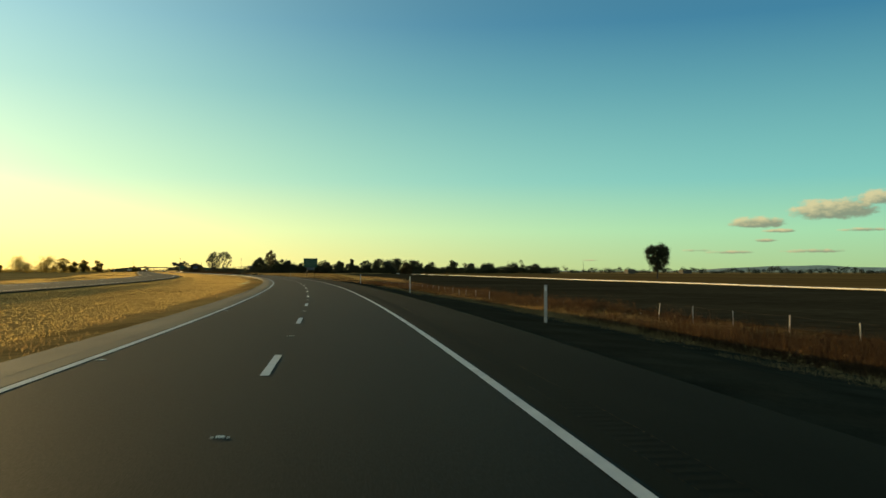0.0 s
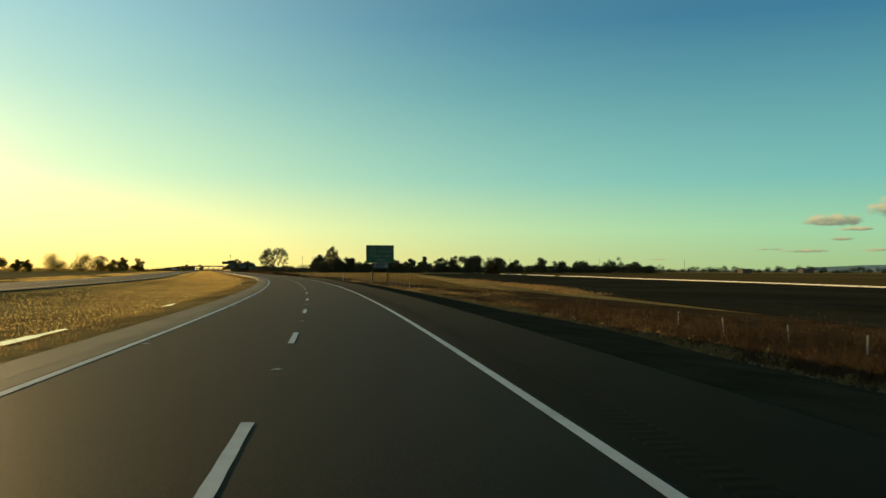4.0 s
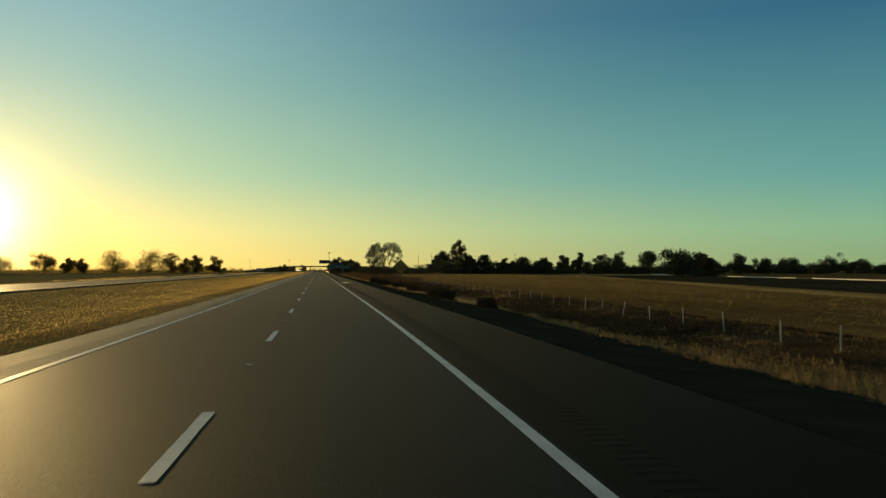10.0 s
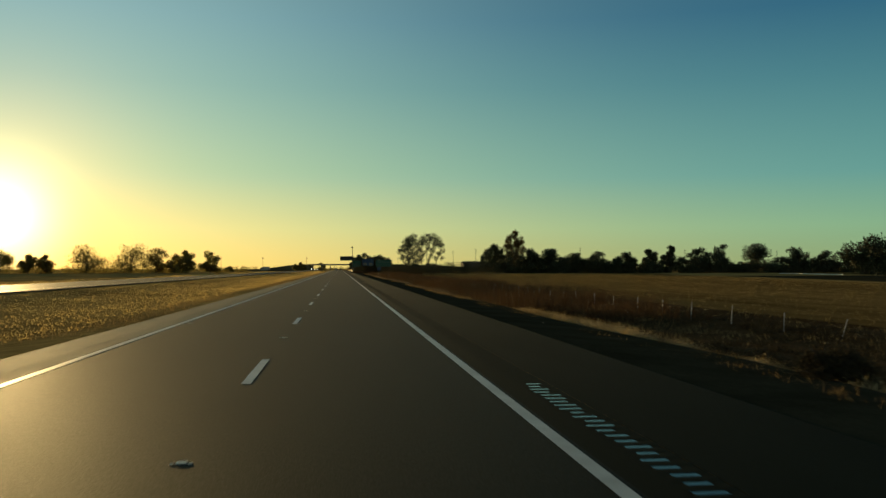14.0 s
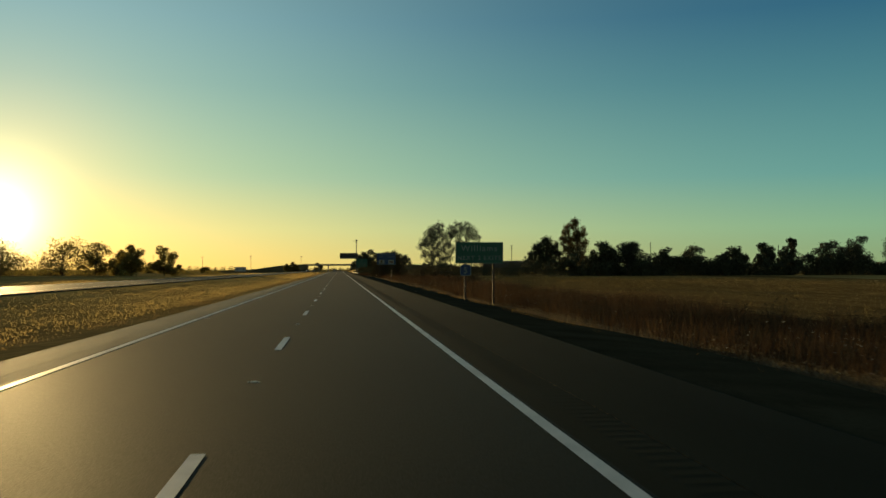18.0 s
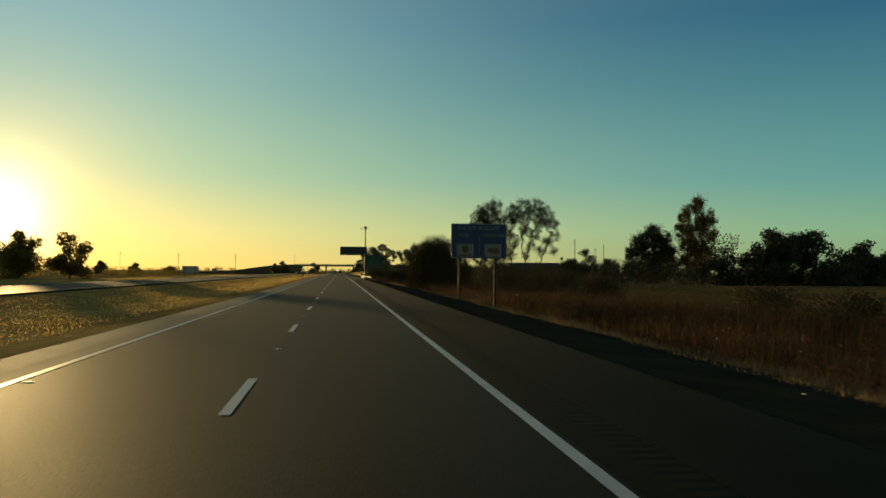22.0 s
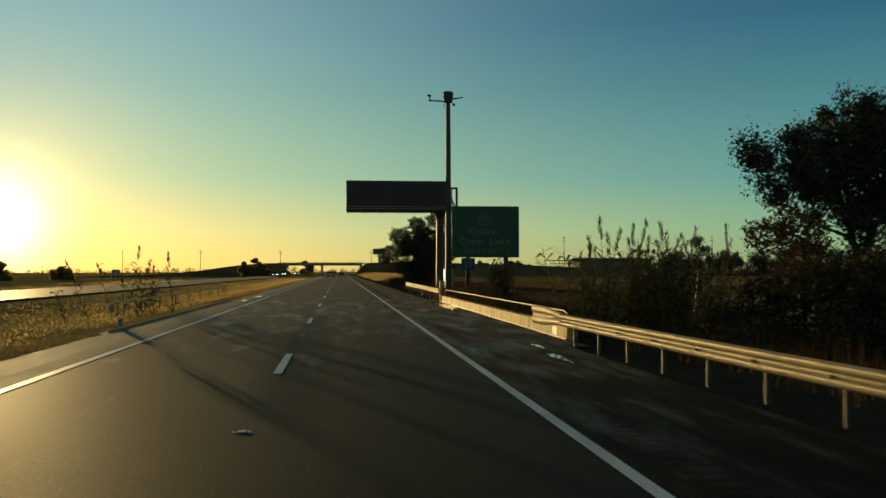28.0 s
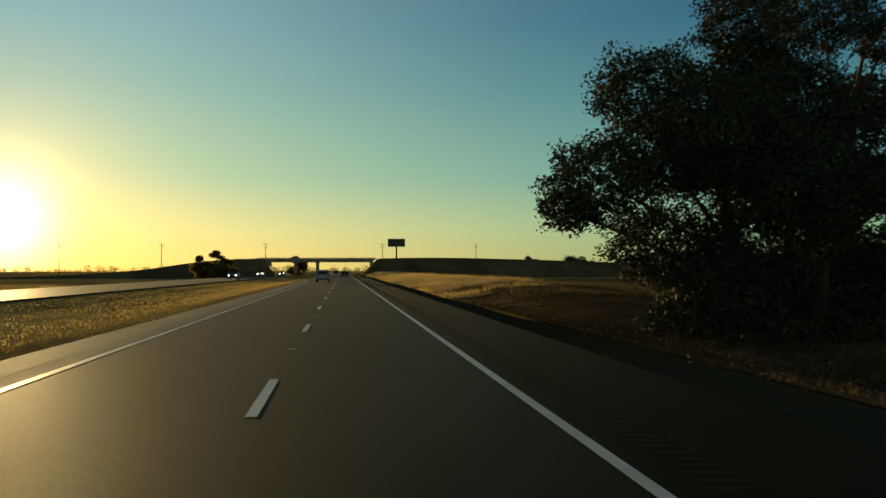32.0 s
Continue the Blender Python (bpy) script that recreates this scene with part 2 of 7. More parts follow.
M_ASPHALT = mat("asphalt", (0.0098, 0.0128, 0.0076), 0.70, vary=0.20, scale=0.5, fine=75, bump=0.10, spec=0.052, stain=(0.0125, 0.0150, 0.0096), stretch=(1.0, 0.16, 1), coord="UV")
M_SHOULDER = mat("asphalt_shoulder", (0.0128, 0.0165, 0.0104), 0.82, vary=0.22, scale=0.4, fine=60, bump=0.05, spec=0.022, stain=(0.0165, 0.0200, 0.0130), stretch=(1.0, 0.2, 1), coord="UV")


def rain_soaked(m, bands, reach=0.56, gloss=0.36):
    """Ragged wet streaks left by rain along stretches (from, to, amount) of the road's length."""
    nt = m.node_tree
    N, L = nt.nodes.new, nt.links.new
    bsdf = nt.nodes["Principled BSDF"]
    tc = N("ShaderNodeTexCoord")
    sep = N("ShaderNodeSeparateXYZ")
    L(tc.outputs["UV"], sep.inputs[0])
    mp = N("ShaderNodeMapping")
    mp.inputs["Scale"].default_value = (1.3, 0.22, 1)
    L(tc.outputs["UV"], mp.inputs[0])
    nz = N("ShaderNodeTexNoise")
    nz.inputs["Scale"].default_value, nz.inputs["Detail"].default_value, nz.inputs["Roughness"].default_value = 1.0, 6.0, 0.62
    L(mp.outputs[0], nz.inputs["Vector"])

    def calc(op, a, b):
        n = N("ShaderNodeMath")
        n.operation = op
        for i, v in enumerate((a, b)):
            if isinstance(v, (int, float)):
                n.inputs[i].default_value = v
            else:
                L(v, n.inputs[i])
        return n.outputs[0]

    total = None
    for a, b, amount in bands:
        q = calc("DIVIDE", calc("SUBTRACT", sep.outputs[1], (a + b) / 2), (b - a) / 2)
        w = calc("MULTIPLY", calc("MAXIMUM", calc("SUBTRACT", 1.0, calc("MULTIPLY", q, q)), 0.0), amount)
        total = w if total is None else calc("MAXIMUM", total, w)
    wet = N("ShaderNodeMapRange")
    wet.interpolation_type = "SMOOTHSTEP"
    wet.inputs[1].default_value, wet.inputs[2].default_value = reach, reach + 0.40
    L(calc("ADD", nz.outputs["Fac"], calc("MULTIPLY", calc("SUBTRACT", total, 1.0), 0.35)), wet.inputs[0])
    for socket, value in (("Roughness", gloss), ("Specular IOR Level", 0.5)):
        mx = N("ShaderNodeMix")
        old = bsdf.inputs[socket]
        mx.inputs[2].default_value = old.default_value
        if old.links:
            L(old.links[0].from_socket, mx.inputs[2])
        mx.inputs[3].default_value = value
        L(wet.outputs[0], mx.inputs[0])
        L(mx.outputs[0], old)


rain_soaked(M_SHOULDER, [(846, 950, 1.0), (726, 775, 0.5), (535, 560, 0.35)], 0.38, 0.30)
rain_soaked(M_ASPHALT, [(864, 944, 1.0)], 0.42)
M_WET = mat("wet_asphalt", (0.013, 0.0128, 0.011), 0.36, vary=0.2, scale=0.9, fine=5, bump=0.06, spec=0.22, stretch=(1.0, 0.3, 1))
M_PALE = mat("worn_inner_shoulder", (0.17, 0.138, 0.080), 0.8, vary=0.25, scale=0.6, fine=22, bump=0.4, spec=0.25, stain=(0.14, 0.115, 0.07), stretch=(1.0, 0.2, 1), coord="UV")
M_PAINT = mat("road_paint", (0.62, 0.62, 0.57), 0.55, vary=0.14, scale=1.2, fine=30, bump=0.2, stain=(0.30, 0.29, 0.26), stain_amount=0.35)
M_MARKER = mat("ceramic_marker", (0.55, 0.53, 0.46), 0.3, vary=0.1, scale=9, fine=60, bump=0.05)
M_TAR = mat("tar_seal", (0.012, 0.012, 0.011), 0.85, vary=0.2, scale=4, fine=60, bump=0.2, spec=0.15)
M_WATER = mat("standing_water", (0.012, 0.013, 0.012), 0.035, vary=0.1, scale=0.6, fine=2, bump=0.0, spec=0.5)
M_GROUND = mat("dry_grass_ground", (0.40, 0.265, 0.09), 0.95, vary=0.35, scale=0.06, fine=1.6, bump=0.6, spec=0.0, stain=(0.11, 0.075, 0.036), stain_amount=0.5)
M_STUBBLE = mat("stubble_field", (0.20, 0.122, 0.040), 0.95, vary=0.3, scale=0.02, fine=0.5, bump=0.15, spec=0.0, stain=(0.075, 0.05, 0.02), stain_amount=0.5, stretch=(1.0, 0.08, 1))
M_STUBBLE_STALK = mat("stubble_stalk", (0.60, 0.41, 0.145), 0.8, vary=0.2, scale=0.05, fine=2, bump=0, spec=0.1, by_island=0.3, through_light=0.35)
M_SOIL = mat("dark_worked_soil", (0.056, 0.048, 0.027), 0.95, vary=0.3, scale=0.04, fine=0.8, bump=0.5, spec=0.0, stain=(0.062, 0.048, 0.024))
M_DIRT = mat("roadside_dirt", (0.036, 0.037, 0.024), 0.95, vary=0.25, scale=0.5, fine=12, bump=0.12, spec=0.0, stain=(0.046, 0.042, 0.027))
M_SAND = mat("pale_sand", (0.15, 0.122, 0.080), 0.95, vary=0.35, scale=1.2, fine=14, bump=0.3, spec=0.0, stain=(0.06, 0.048, 0.03), stain_amount=0.6)
M_WEEDSOIL = mat("weedy_soil", (0.085, 0.052, 0.024), 0.95, vary=0.35, scale=0.25, fine=6, bump=0.6, spec=0.0, stain=(0.14, 0.09, 0.042))
M_BANK = mat("embankment_grass", (0.13, 0.095, 0.045), 0.95, vary=0.35, scale=0.12, fine=1.4, bump=0.6, spec=0.0, stain=(0.06, 0.05, 0.028), stain_amount=0.6)
M_GOLD = mat("golden_grass", (0.56, 0.40, 0.145), 0.8, vary=0.15, scale=0.3, fine=3, bump=0, spec=0.2, by_island=0.3, through_light=0.6)
M_PALESTRAW = mat("bleached_straw", (0.46, 0.34, 0.17), 0.8, vary=0.2, scale=0.2, fine=3, bump=0, spec=0.2, by_island=0.35, through_light=0.4)
M_STRAW = mat("straw_grass", (0.30, 0.20, 0.08), 0.8, vary=0.2, scale=0.2, fine=3, bump=0, spec=0.2, by_island=0.4, through_light=0.4)
M_RUST = mat("rust_weed", (0.094, 0.052, 0.023), 0.85, vary=0.2, scale=0.2, fine=3, bump=0, spec=0.15, by_island=0.45, through_light=0.3)
# haze towards the sun is put into this light yellow leaf colour
M_LEAF = mat("hazed_leaf", (0.26, 0.205, 0.060), 0.7, vary=0.2, scale=0.5, fine=4, bump=0, spec=0.2, by_island=0.4, through_light=0.75)
M_WEEDEDGE = mat("faded_edge_weed", (0.17, 0.125, 0.07), 0.85, vary=0.2, scale=0.3, fine=3, bump=0, spec=0.1, by_island=0.4, through_light=0.3)
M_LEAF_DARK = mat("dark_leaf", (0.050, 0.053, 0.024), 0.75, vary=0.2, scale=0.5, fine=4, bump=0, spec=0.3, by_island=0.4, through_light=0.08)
M_LEAF_AUTUMN = mat("turning_leaf", (0.13, 0.085, 0.022), 0.6, vary=0.25, scale=0.4, fine=4, bump=0, spec=0.3, by_island=0.45, through_light=0.2)
M_DRYBUSH = mat("dry_verge_bush", (0.056, 0.042, 0.022), 0.85, vary=0.25, scale=0.8, fine=5, bump=0, spec=0.1, by_island=0.45, through_light=0.12)
M_BUSH = mat("brown_bush_twig", (0.074, 0.058, 0.026), 0.8, vary=0.2, scale=0.8, fine=5, bump=0, spec=0.12, by_island=0.3, through_light=0.14)
M_SEED = mat("seed_fluff", (0.55, 0.50, 0.38), 0.7, vary=0.15, scale=2, fine=9, bump=0, by_island=0.4, through_light=0.5)
M_BARK = mat("bark", (0.085, 0.062, 0.042), 0.9, vary=0.3, scale=2, fine=18, bump=0.8, stretch=(1, 1, 0.25))
M_CANE = mat("giant_cane", (0.085, 0.085, 0.030), 0.6, vary=0.2, scale=0.7, fine=6, bump=0, by_island=0.4, through_light=0.3)
M_GREEN = mat("sign_green", (0.004, 0.070, 0.036), 0.45, vary=0.10, scale=1.2, fine=14, bump=0.03, stain=(0.010, 0.052, 0.034), stain_amount=0.25)
M_BLUE = mat("sign_blue", (0.008, 0.032, 0.088), 0.45, vary=0.10, scale=1.2, fine=14, bump=0.03)
M_YELLOW = mat("sign_yellow", (0.19, 0.125, 0.010), 0.5, vary=0.12, scale=1.5, fine=14, bump=0.03)
M_WHITE = mat("sign_white", (0.62, 0.64, 0.62), 0.5, vary=0.08, scale=1.5, fine=20, bump=0.03)
M_LOGO = mat("dim_logo_board", (0.17, 0.18, 0.14), 0.5, vary=0.14, scale=1.5, fine=20, bump=0.03)
# white letters darkened: the shade of the backlit sign faces is in this colour
M_LETTER = mat("sign_lettering", (0.14, 0.175, 0.138), 0.5, vary=0.14, scale=1.5, fine=20, bump=0.03)
M_LEGEND = mat("dim_legend", (0.085, 0.060, 0.012), 0.6, vary=0.2, scale=5, fine=30, bump=0.02)
M_BLACK = mat("sign_black", (0.02, 0.02, 0.02), 0.5, vary=0.1, scale=2, fine=20, bump=0.03)
M_RED = mat("dull_red_brown", (0.105, 0.052, 0.025), 0.5, vary=0.1, scale=2, fine=20, bump=0.03)
M_GALV = mat("galvanised_steel", (0.46, 0.385, 0.235), 0.60, metal=0.3, vary=0.16, scale=1.6, fine=22, bump=0.12, stain=(0.30, 0.27, 0.22), stain_amount=0.3)
M_ALU = mat("sign_back_aluminium", (0.30, 0.30, 0.29), 0.5, metal=0.7, vary=0.12, scale=1.2, fine=16, bump=0.05)
M_TIMBER = mat("sign_post_timber", (0.040, 0.030, 0.019), 0.85, vary=0.3, scale=2.5, fine=26, bump=0.5, stretch=(1, 1, 0.15))
M_POSTSTEEL = mat("weathered_post_steel", (0.065, 0.056, 0.042), 0.6, metal=0.3, vary=0.25, scale=3.0, fine=24, bump=0.1, stain=(0.06, 0.04, 0.025), stain_amount=0.4)
M_DARKSTEEL = mat("dark_painted_steel", (0.055, 0.052, 0.046), 0.55, metal=0.3, vary=0.15, scale=1.5, fine=18, bump=0.08)
M_PANEL = mat("black_display_face", (0.022, 0.020, 0.017), 0.5, vary=0.15, scale=3, fine=30, bump=0.05)
M_CREAM = mat("cream_cabinet", (0.46, 0.38, 0.23), 0.5, vary=0.08, scale=2.5, fine=22, bump=0.05, stain=(0.36, 0.31, 0.22), stain_amount=0.25)
M_CONCRETE = mat("weathered_concrete", (0.34, 0.28, 0.19), 0.85, vary=0.25, scale=1.1, fine=22, bump=0.4, stain=(0.13, 0.10, 0.065), stain_amount=0.6)
# pale colour of the sunlit line along the parapet's foot
M_LIT_EDGE = mat("lit_wall_edge", (0.33, 0.24, 0.085), 0.5, vary=0.25, scale=2.0, fine=20, bump=0.2, spec=0.25, stain=(0.22, 0.17, 0.08), stain_amount=0.4)
M_PARAPET = mat("streaked_concrete", (0.40, 0.262, 0.058), 0.66, vary=0.40, scale=3.4, fine=7, bump=0.15, spec=0.10, stain=(0.050, 0.036, 0.014), stain_amount=0.9, stretch=(1.0, 1.0, 0.12))
M_POST = mat("white_steel_post", (0.42, 0.41, 0.37), 0.55, vary=0.12, scale=4, fine=30, bump=0.1, stain=(0.30, 0.22, 0.14), stain_amount=0.3)
M_PIPE = mat("white_pipe", (0.78, 0.76, 0.70), 0.5, vary=0.08, scale=0.4, fine=4, bump=0.0, spec=0.4, stain=(0.5, 0.44, 0.34), stain_amount=0.2)
M_WIRE = mat("rusted_wire", (0.06, 0.042, 0.028), 0.85, vary=0.25, scale=3.0, fine=30, bump=0.0, spec=0.15)
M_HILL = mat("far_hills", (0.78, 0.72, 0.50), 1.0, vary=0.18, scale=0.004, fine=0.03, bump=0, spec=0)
M_ROOF = mat("ribbed_steel_cladding", (0.10, 0.095, 0.08), 0.75, vary=0.12, scale=0.3, fine=3, bump=0.2, spec=0.08, stretch=(6, 6, 0.3))
M_SILVER = mat("silver_car_paint", (0.34, 0.34, 0.33), 0.32, metal=0.6, vary=0.05, scale=2, fine=30, bump=0.0)
M_DARKCAR = mat("dark_car_paint", (0.03, 0.032, 0.036), 0.3, metal=0.4, vary=0.05, scale=2, fine=30, bump=0.0)
M_GLASS = mat("tinted_car_glass", (0.015, 0.017, 0.017), 0.06, vary=0.05, scale=2, fine=10, bump=0.0, spec=0.6)
M_TYRE = mat("tyre_rubber", (0.02, 0.02, 0.02), 0.85, vary=0.1, scale=6, fine=40, bump=0.2)
M_TAIL = mat("red_tail_lamp", (0.30, 0.015, 0.012), 0.25, vary=0.05, scale=6, fine=40, bump=0.0)
M_BEAM = lamp_mat("lit_headlamp", (1.0, 0.93, 0.80), 14.0)

# ---- building tools ----
def road_many(s, lat):
    a = np.interp(s, AX_S, AX_PSI)
    return np.interp(s, AX_S, AX_X) + lat * np.cos(a), np.interp(s, AX_S, AX_Y) + lat * np.sin(a)


def far_edge(s):
    """Near edge of the other carriageway: the median narrows towards the overpass."""
    return np.interp(s, [-400, 500, 1036, 1300, 1600], [-24.2, -23.6, -18.6, -16.3, -16.3])


def ground_z(s, lat):
    s, lat = np.asarray(s, float), np.asarray(lat, float)
    z = np.interp(lat, [0, 6.75, 9.2, 10.4, 12.6, 15.5, 19.5, 27], [-0.12, -0.12, -0.22, -0.40, -0.85, -1.15, -1.0, -0.9])
    bank = np.interp(s, [1000, 1012.5, 1025, 1050], [0, 0.35, 0.8, 1.0])
    z = z + bank * np.interp(lat, [9.2, 10.4, 12.6, 15.5, 19.5, 27, 34], [0, 0.30, 1.25, 1.75, 1.35, 0.3, 0])
    e = far_edge(s)
    m = -5.1 - lat
    w = -5.1 - e
    left = np.interp(m / w, [0, 0.08, 0.22, 0.5, 0.8, 0.93, 1.0], [-0.05, -0.18, -0.45, -0.62, -0.45, -0.15, -0.12])
    out = np.interp(e - lat, [0, 12.4, 14, 18, 30], [-0.12, -0.12, -0.3, -0.7, -0.9])
    z = np.where(lat < -5.1, np.where(lat < e, out, left), z)
    creek = np.exp(-((s - 900) / 9.0) ** 4) * np.clip((lat - 8.0) / 3.0, 0, 1)
    creek = np.where(lat < 0, 0, creek)
    return z - 1.5 * np.where(np.abs(lat) < 90, creek, 0)


def mesh_of(name, bm, material):
    me = bpy.data.meshes.new(name)
    bm.to_mesh(me)
    bm.free()
    if material:
        me.materials.append(material)
    return me


def part(name, bm, material, parent=None, label=""):
    ob = new(name, mesh_of(name, bm, material) if isinstance(bm, bmesh.types.BMesh) else bm)
    if parent is not None:
        ob.parent = parent
    if label:
        ob["label"] = label
    return ob


def thing(name, m, label, category, group="", kind=""):
    ob = new(name)
    ob.empty_display_size = 0.3
    ob.matrix_world = m
    return tagged(ob, label, category, group, kind)


def at(s, lat, z=None, turn=0.0):
    p = road(s, lat, float(ground_z(s, lat)) if z is None else z)
    return pose(p.x, p.y, p.z, 0, 0, heading(s) + turn)


def box(bm, c, size, bevel=0.0, turn=None):
    m = Matrix.Translation(c) @ (turn or Matrix()) @ Matrix.Diagonal((*size, 1))
    g = bmesh.ops.create_cube(bm, size=1.0, matrix=m)
    if bevel:
        es = list({e for v in g["verts"] for e in v.link_edges})
        bmesh.ops.bevel(bm, geom=es, offset=bevel, segments=2, affect="EDGES", clamp_overlap=True)
    return bm


def boxed(c, size, bevel=0.0, turn=None):
    return box(bmesh.new(), c, size, bevel, turn)


def tube(bm, p0, p1, r0, r1=None, n=8):
    p0, p1 = Vector(p0), Vector(p1)
    r1 = r0 if r1 is None else r1
    way = p1 - p0
    m = Matrix.Translation((p0 + p1) / 2) @ way.to_track_quat("Z", "Y").to_matrix().to_4x4()
    bmesh.ops.create_cone(bm, cap_ends=True, segments=n, radius1=r0, radius2=r1, depth=way.length, matrix=m)
    return bm


def bent_tube(pts, r, n=10):
    """One tube that runs through all the points."""
    bm = bmesh.new()
    pts = [Vector(p) for p in pts]
    rings = []
    for i, p in enumerate(pts):
        way = (pts[min(i + 1, len(pts) - 1)] - pts[max(i - 1, 0)]).normalized()
        u = way.cross(Vector((0, 0, 1))).normalized()
        v = u.cross(way)
        rings.append([bm.verts.new(p + (u * math.cos(2 * math.pi * k / n) + v * math.sin(2 * math.pi * k / n)) * r) for k in range(n)])
    for a, b in zip(rings, rings[1:]):
        for k in range(n):
            bm.faces.new((a[k], a[(k + 1) % n], b[(k + 1) % n], b[k]))
    bm.faces.new(rings[0])
    bm.faces.new(list(reversed(rings[-1])))
    bmesh.ops.recalc_face_normals(bm, faces=bm.faces)
    return bm


def tubed(p0, p1, r0, r1=None, n=8):
    return tube(bmesh.new(), p0, p1, r0, r1, n)


def flat_poly(points, depth, y=0.0):
    """An upright plate in the XZ plane, its face towards -Y."""
    bm = bmesh.new()
    a = [bm.verts.new((x, y, z)) for x, z in points]
    b = [bm.verts.new((x, y + depth, z)) for x, z in points]
    bm.faces.new(a)
    bm.faces.new(list(reversed(b)))
    k = len(points)
    for i in range(k):
        bm.faces.new((a[i], b[i], b[(i + 1) % k], a[(i + 1) % k]))
    bmesh.ops.recalc_face_normals(bm, faces=bm.faces)
    return bm


def ring_plate(outer, inner, depth, y=0.0):
    bm = bmesh.new()
    k = len(outer)
    a, b = [bm.verts.new((x, y, z)) for x, z in outer], [bm.verts.new((x, y, z)) for x, z in inner]
    a2, b2 = [bm.verts.new((x, y + depth, z)) for x, z in outer], [bm.verts.new((x, y + depth, z)) for x, z in inner]
    for i in range(k):
        j = (i + 1) % k
        for q in ((a[i], a[j], b[j], b[i]), (a2[j], a2[i], b2[i], b2[j]), (a[j], a[i], a2[i], a2[j]), (b[i], b[j], b2[j], b2[i])):
            bm.faces.new(q)
    bmesh.ops.recalc_face_normals(bm, faces=bm.faces)
    return bm


def round_rect(w, h, r, cx=0.0, cz=0.0, n=4):
    pts = []
    for qx, qz, a0 in ((1, 1, 0), (-1, 1, 90), (-1, -1, 180), (1, -1, 270)):
        for i in range(n + 1):
            a = radians(a0 + 90 * i / n)
            pts.append((cx + qx * (w / 2 - r) + r * math.cos(a), cz + qz * (h / 2 - r) + r * math.sin(a)))
    return pts


def lettering(text, height, x, z, y, material, parent, name="lettering", wide=1.0):
    """Words in the built-in face, upright, facing -Y, centred on x with their baseline at z."""
    made = []
    for word in text.split():
        cu = bpy.data.curves.new("word", "FONT")
        cu.body, cu.size, cu.extrude = word, height / 0.70, 0.003
        cu.offset, cu.space_character = 0.012 * height, 1.22
        tmp = new("word", cu)
        me = bpy.data.meshes.new_from_object(tmp.evaluated_get(bpy.context.evaluated_depsgraph_get()))
        bpy.data.objects.remove(tmp)
        xs = [v.co.x * wide for v in me.vertices]
        made.append((me, min(xs), max(xs)))
    gap = 0.80 * height * wide
    total = sum(b - a for _, a, b in made) + gap * (len(made) - 1)
    left = x - total / 2
    for me, a, b in made:
        me.transform(Matrix.Translation((left - a, y, z)) @ pose(0, 0, 0, 90, 0, 0) @ Matrix.Diagonal((wide, 1, 1, 1)))
        left += b - a + gap
        me.materials.clear()
        me.materials.append(material)
        ob = part(name, me, None, parent, "white letters")


def raw_mesh(name, co, faces_per, material, uv=None):
    """Many small faces of faces_per corners each, in order."""
    me = bpy.data.meshes.new(name)
    nv = len(co)
    nf = nv // faces_per
    me.vertices.add(nv)
    me.vertices.foreach_set("co", np.ascontiguousarray(co, dtype=np.float32).ravel())
    me.loops.add(nv)
    me.loops.foreach_set("vertex_index", np.arange(nv, dtype=np.int32))
    me.polygons.add(nf)
    me.polygons.foreach_set("loop_start", np.arange(0, nv, faces_per, dtype=np.int32))
    me.update(calc_edges=True)
    me.validate()
    me.materials.append(material)
    return me


def ribbon(name, lat0, lat1, z, s0, s1, step, material, parent=None, label="", thick=0.0, fall=0.0):
    """A strip of the carriageway between two offsets; lat0 and lat1 may be functions of s."""
    ss = np.arange(s0, s1 + step * 0.5, step)
    f0 = lat0 if callable(lat0) else (lambda s: lat0 + 0 * s)
    f1 = lat1 if callable(lat1) else (lambda s: lat1 + 0 * s)
    n = len(ss)
    rows = []
    la, lb = f0(ss), f1(ss)
    xa, ya = road_many(ss, la)
    xb, yb = road_many(ss, lb)
    za, zc = z + crossfall(ss, la), z + crossfall(ss, lb)
    vs, fs = [], []
    cols = [(xa, ya, za - thick, la), (xa, ya, za, la), (xb, yb, zc, lb), (xb, yb, zc - thick, lb)] if thick else [(xa, ya, za, la), (xb, yb, zc - fall, lb)]
    for x, y, h, _ in cols:
        rows.append(np.stack([x, y, h], 1))
    k = len(cols)
    co = np.stack(rows, 1).reshape(-1, 3)
    for i in range(n - 1):
        for j in range(k - 1):
            fs.append((i * k + j, i * k + j + 1, (i + 1) * k + j + 1, (i + 1) * k + j))
    me = bpy.data.meshes.new(name)
    me.from_pydata(co.tolist(), [], fs)
    uv = me.uv_layers.new(name="UVMap")
    lat_of = np.stack([c[3] for c in cols], 1).reshape(-1)
    s_of = np.repeat(ss, k)
    idx = np.empty(len(me.loops), dtype=np.int32)
    me.loops.foreach_get("vertex_index", idx)
    uv.data.foreach_set("uv", np.stack([lat_of[idx], s_of[idx]], 1).astype(np.float32).ravel())
    me.materials.append(material)
    ob = new(name, me)
    if parent is not None:
        ob.parent = parent
    if label:
        ob["label"] = label
    return ob


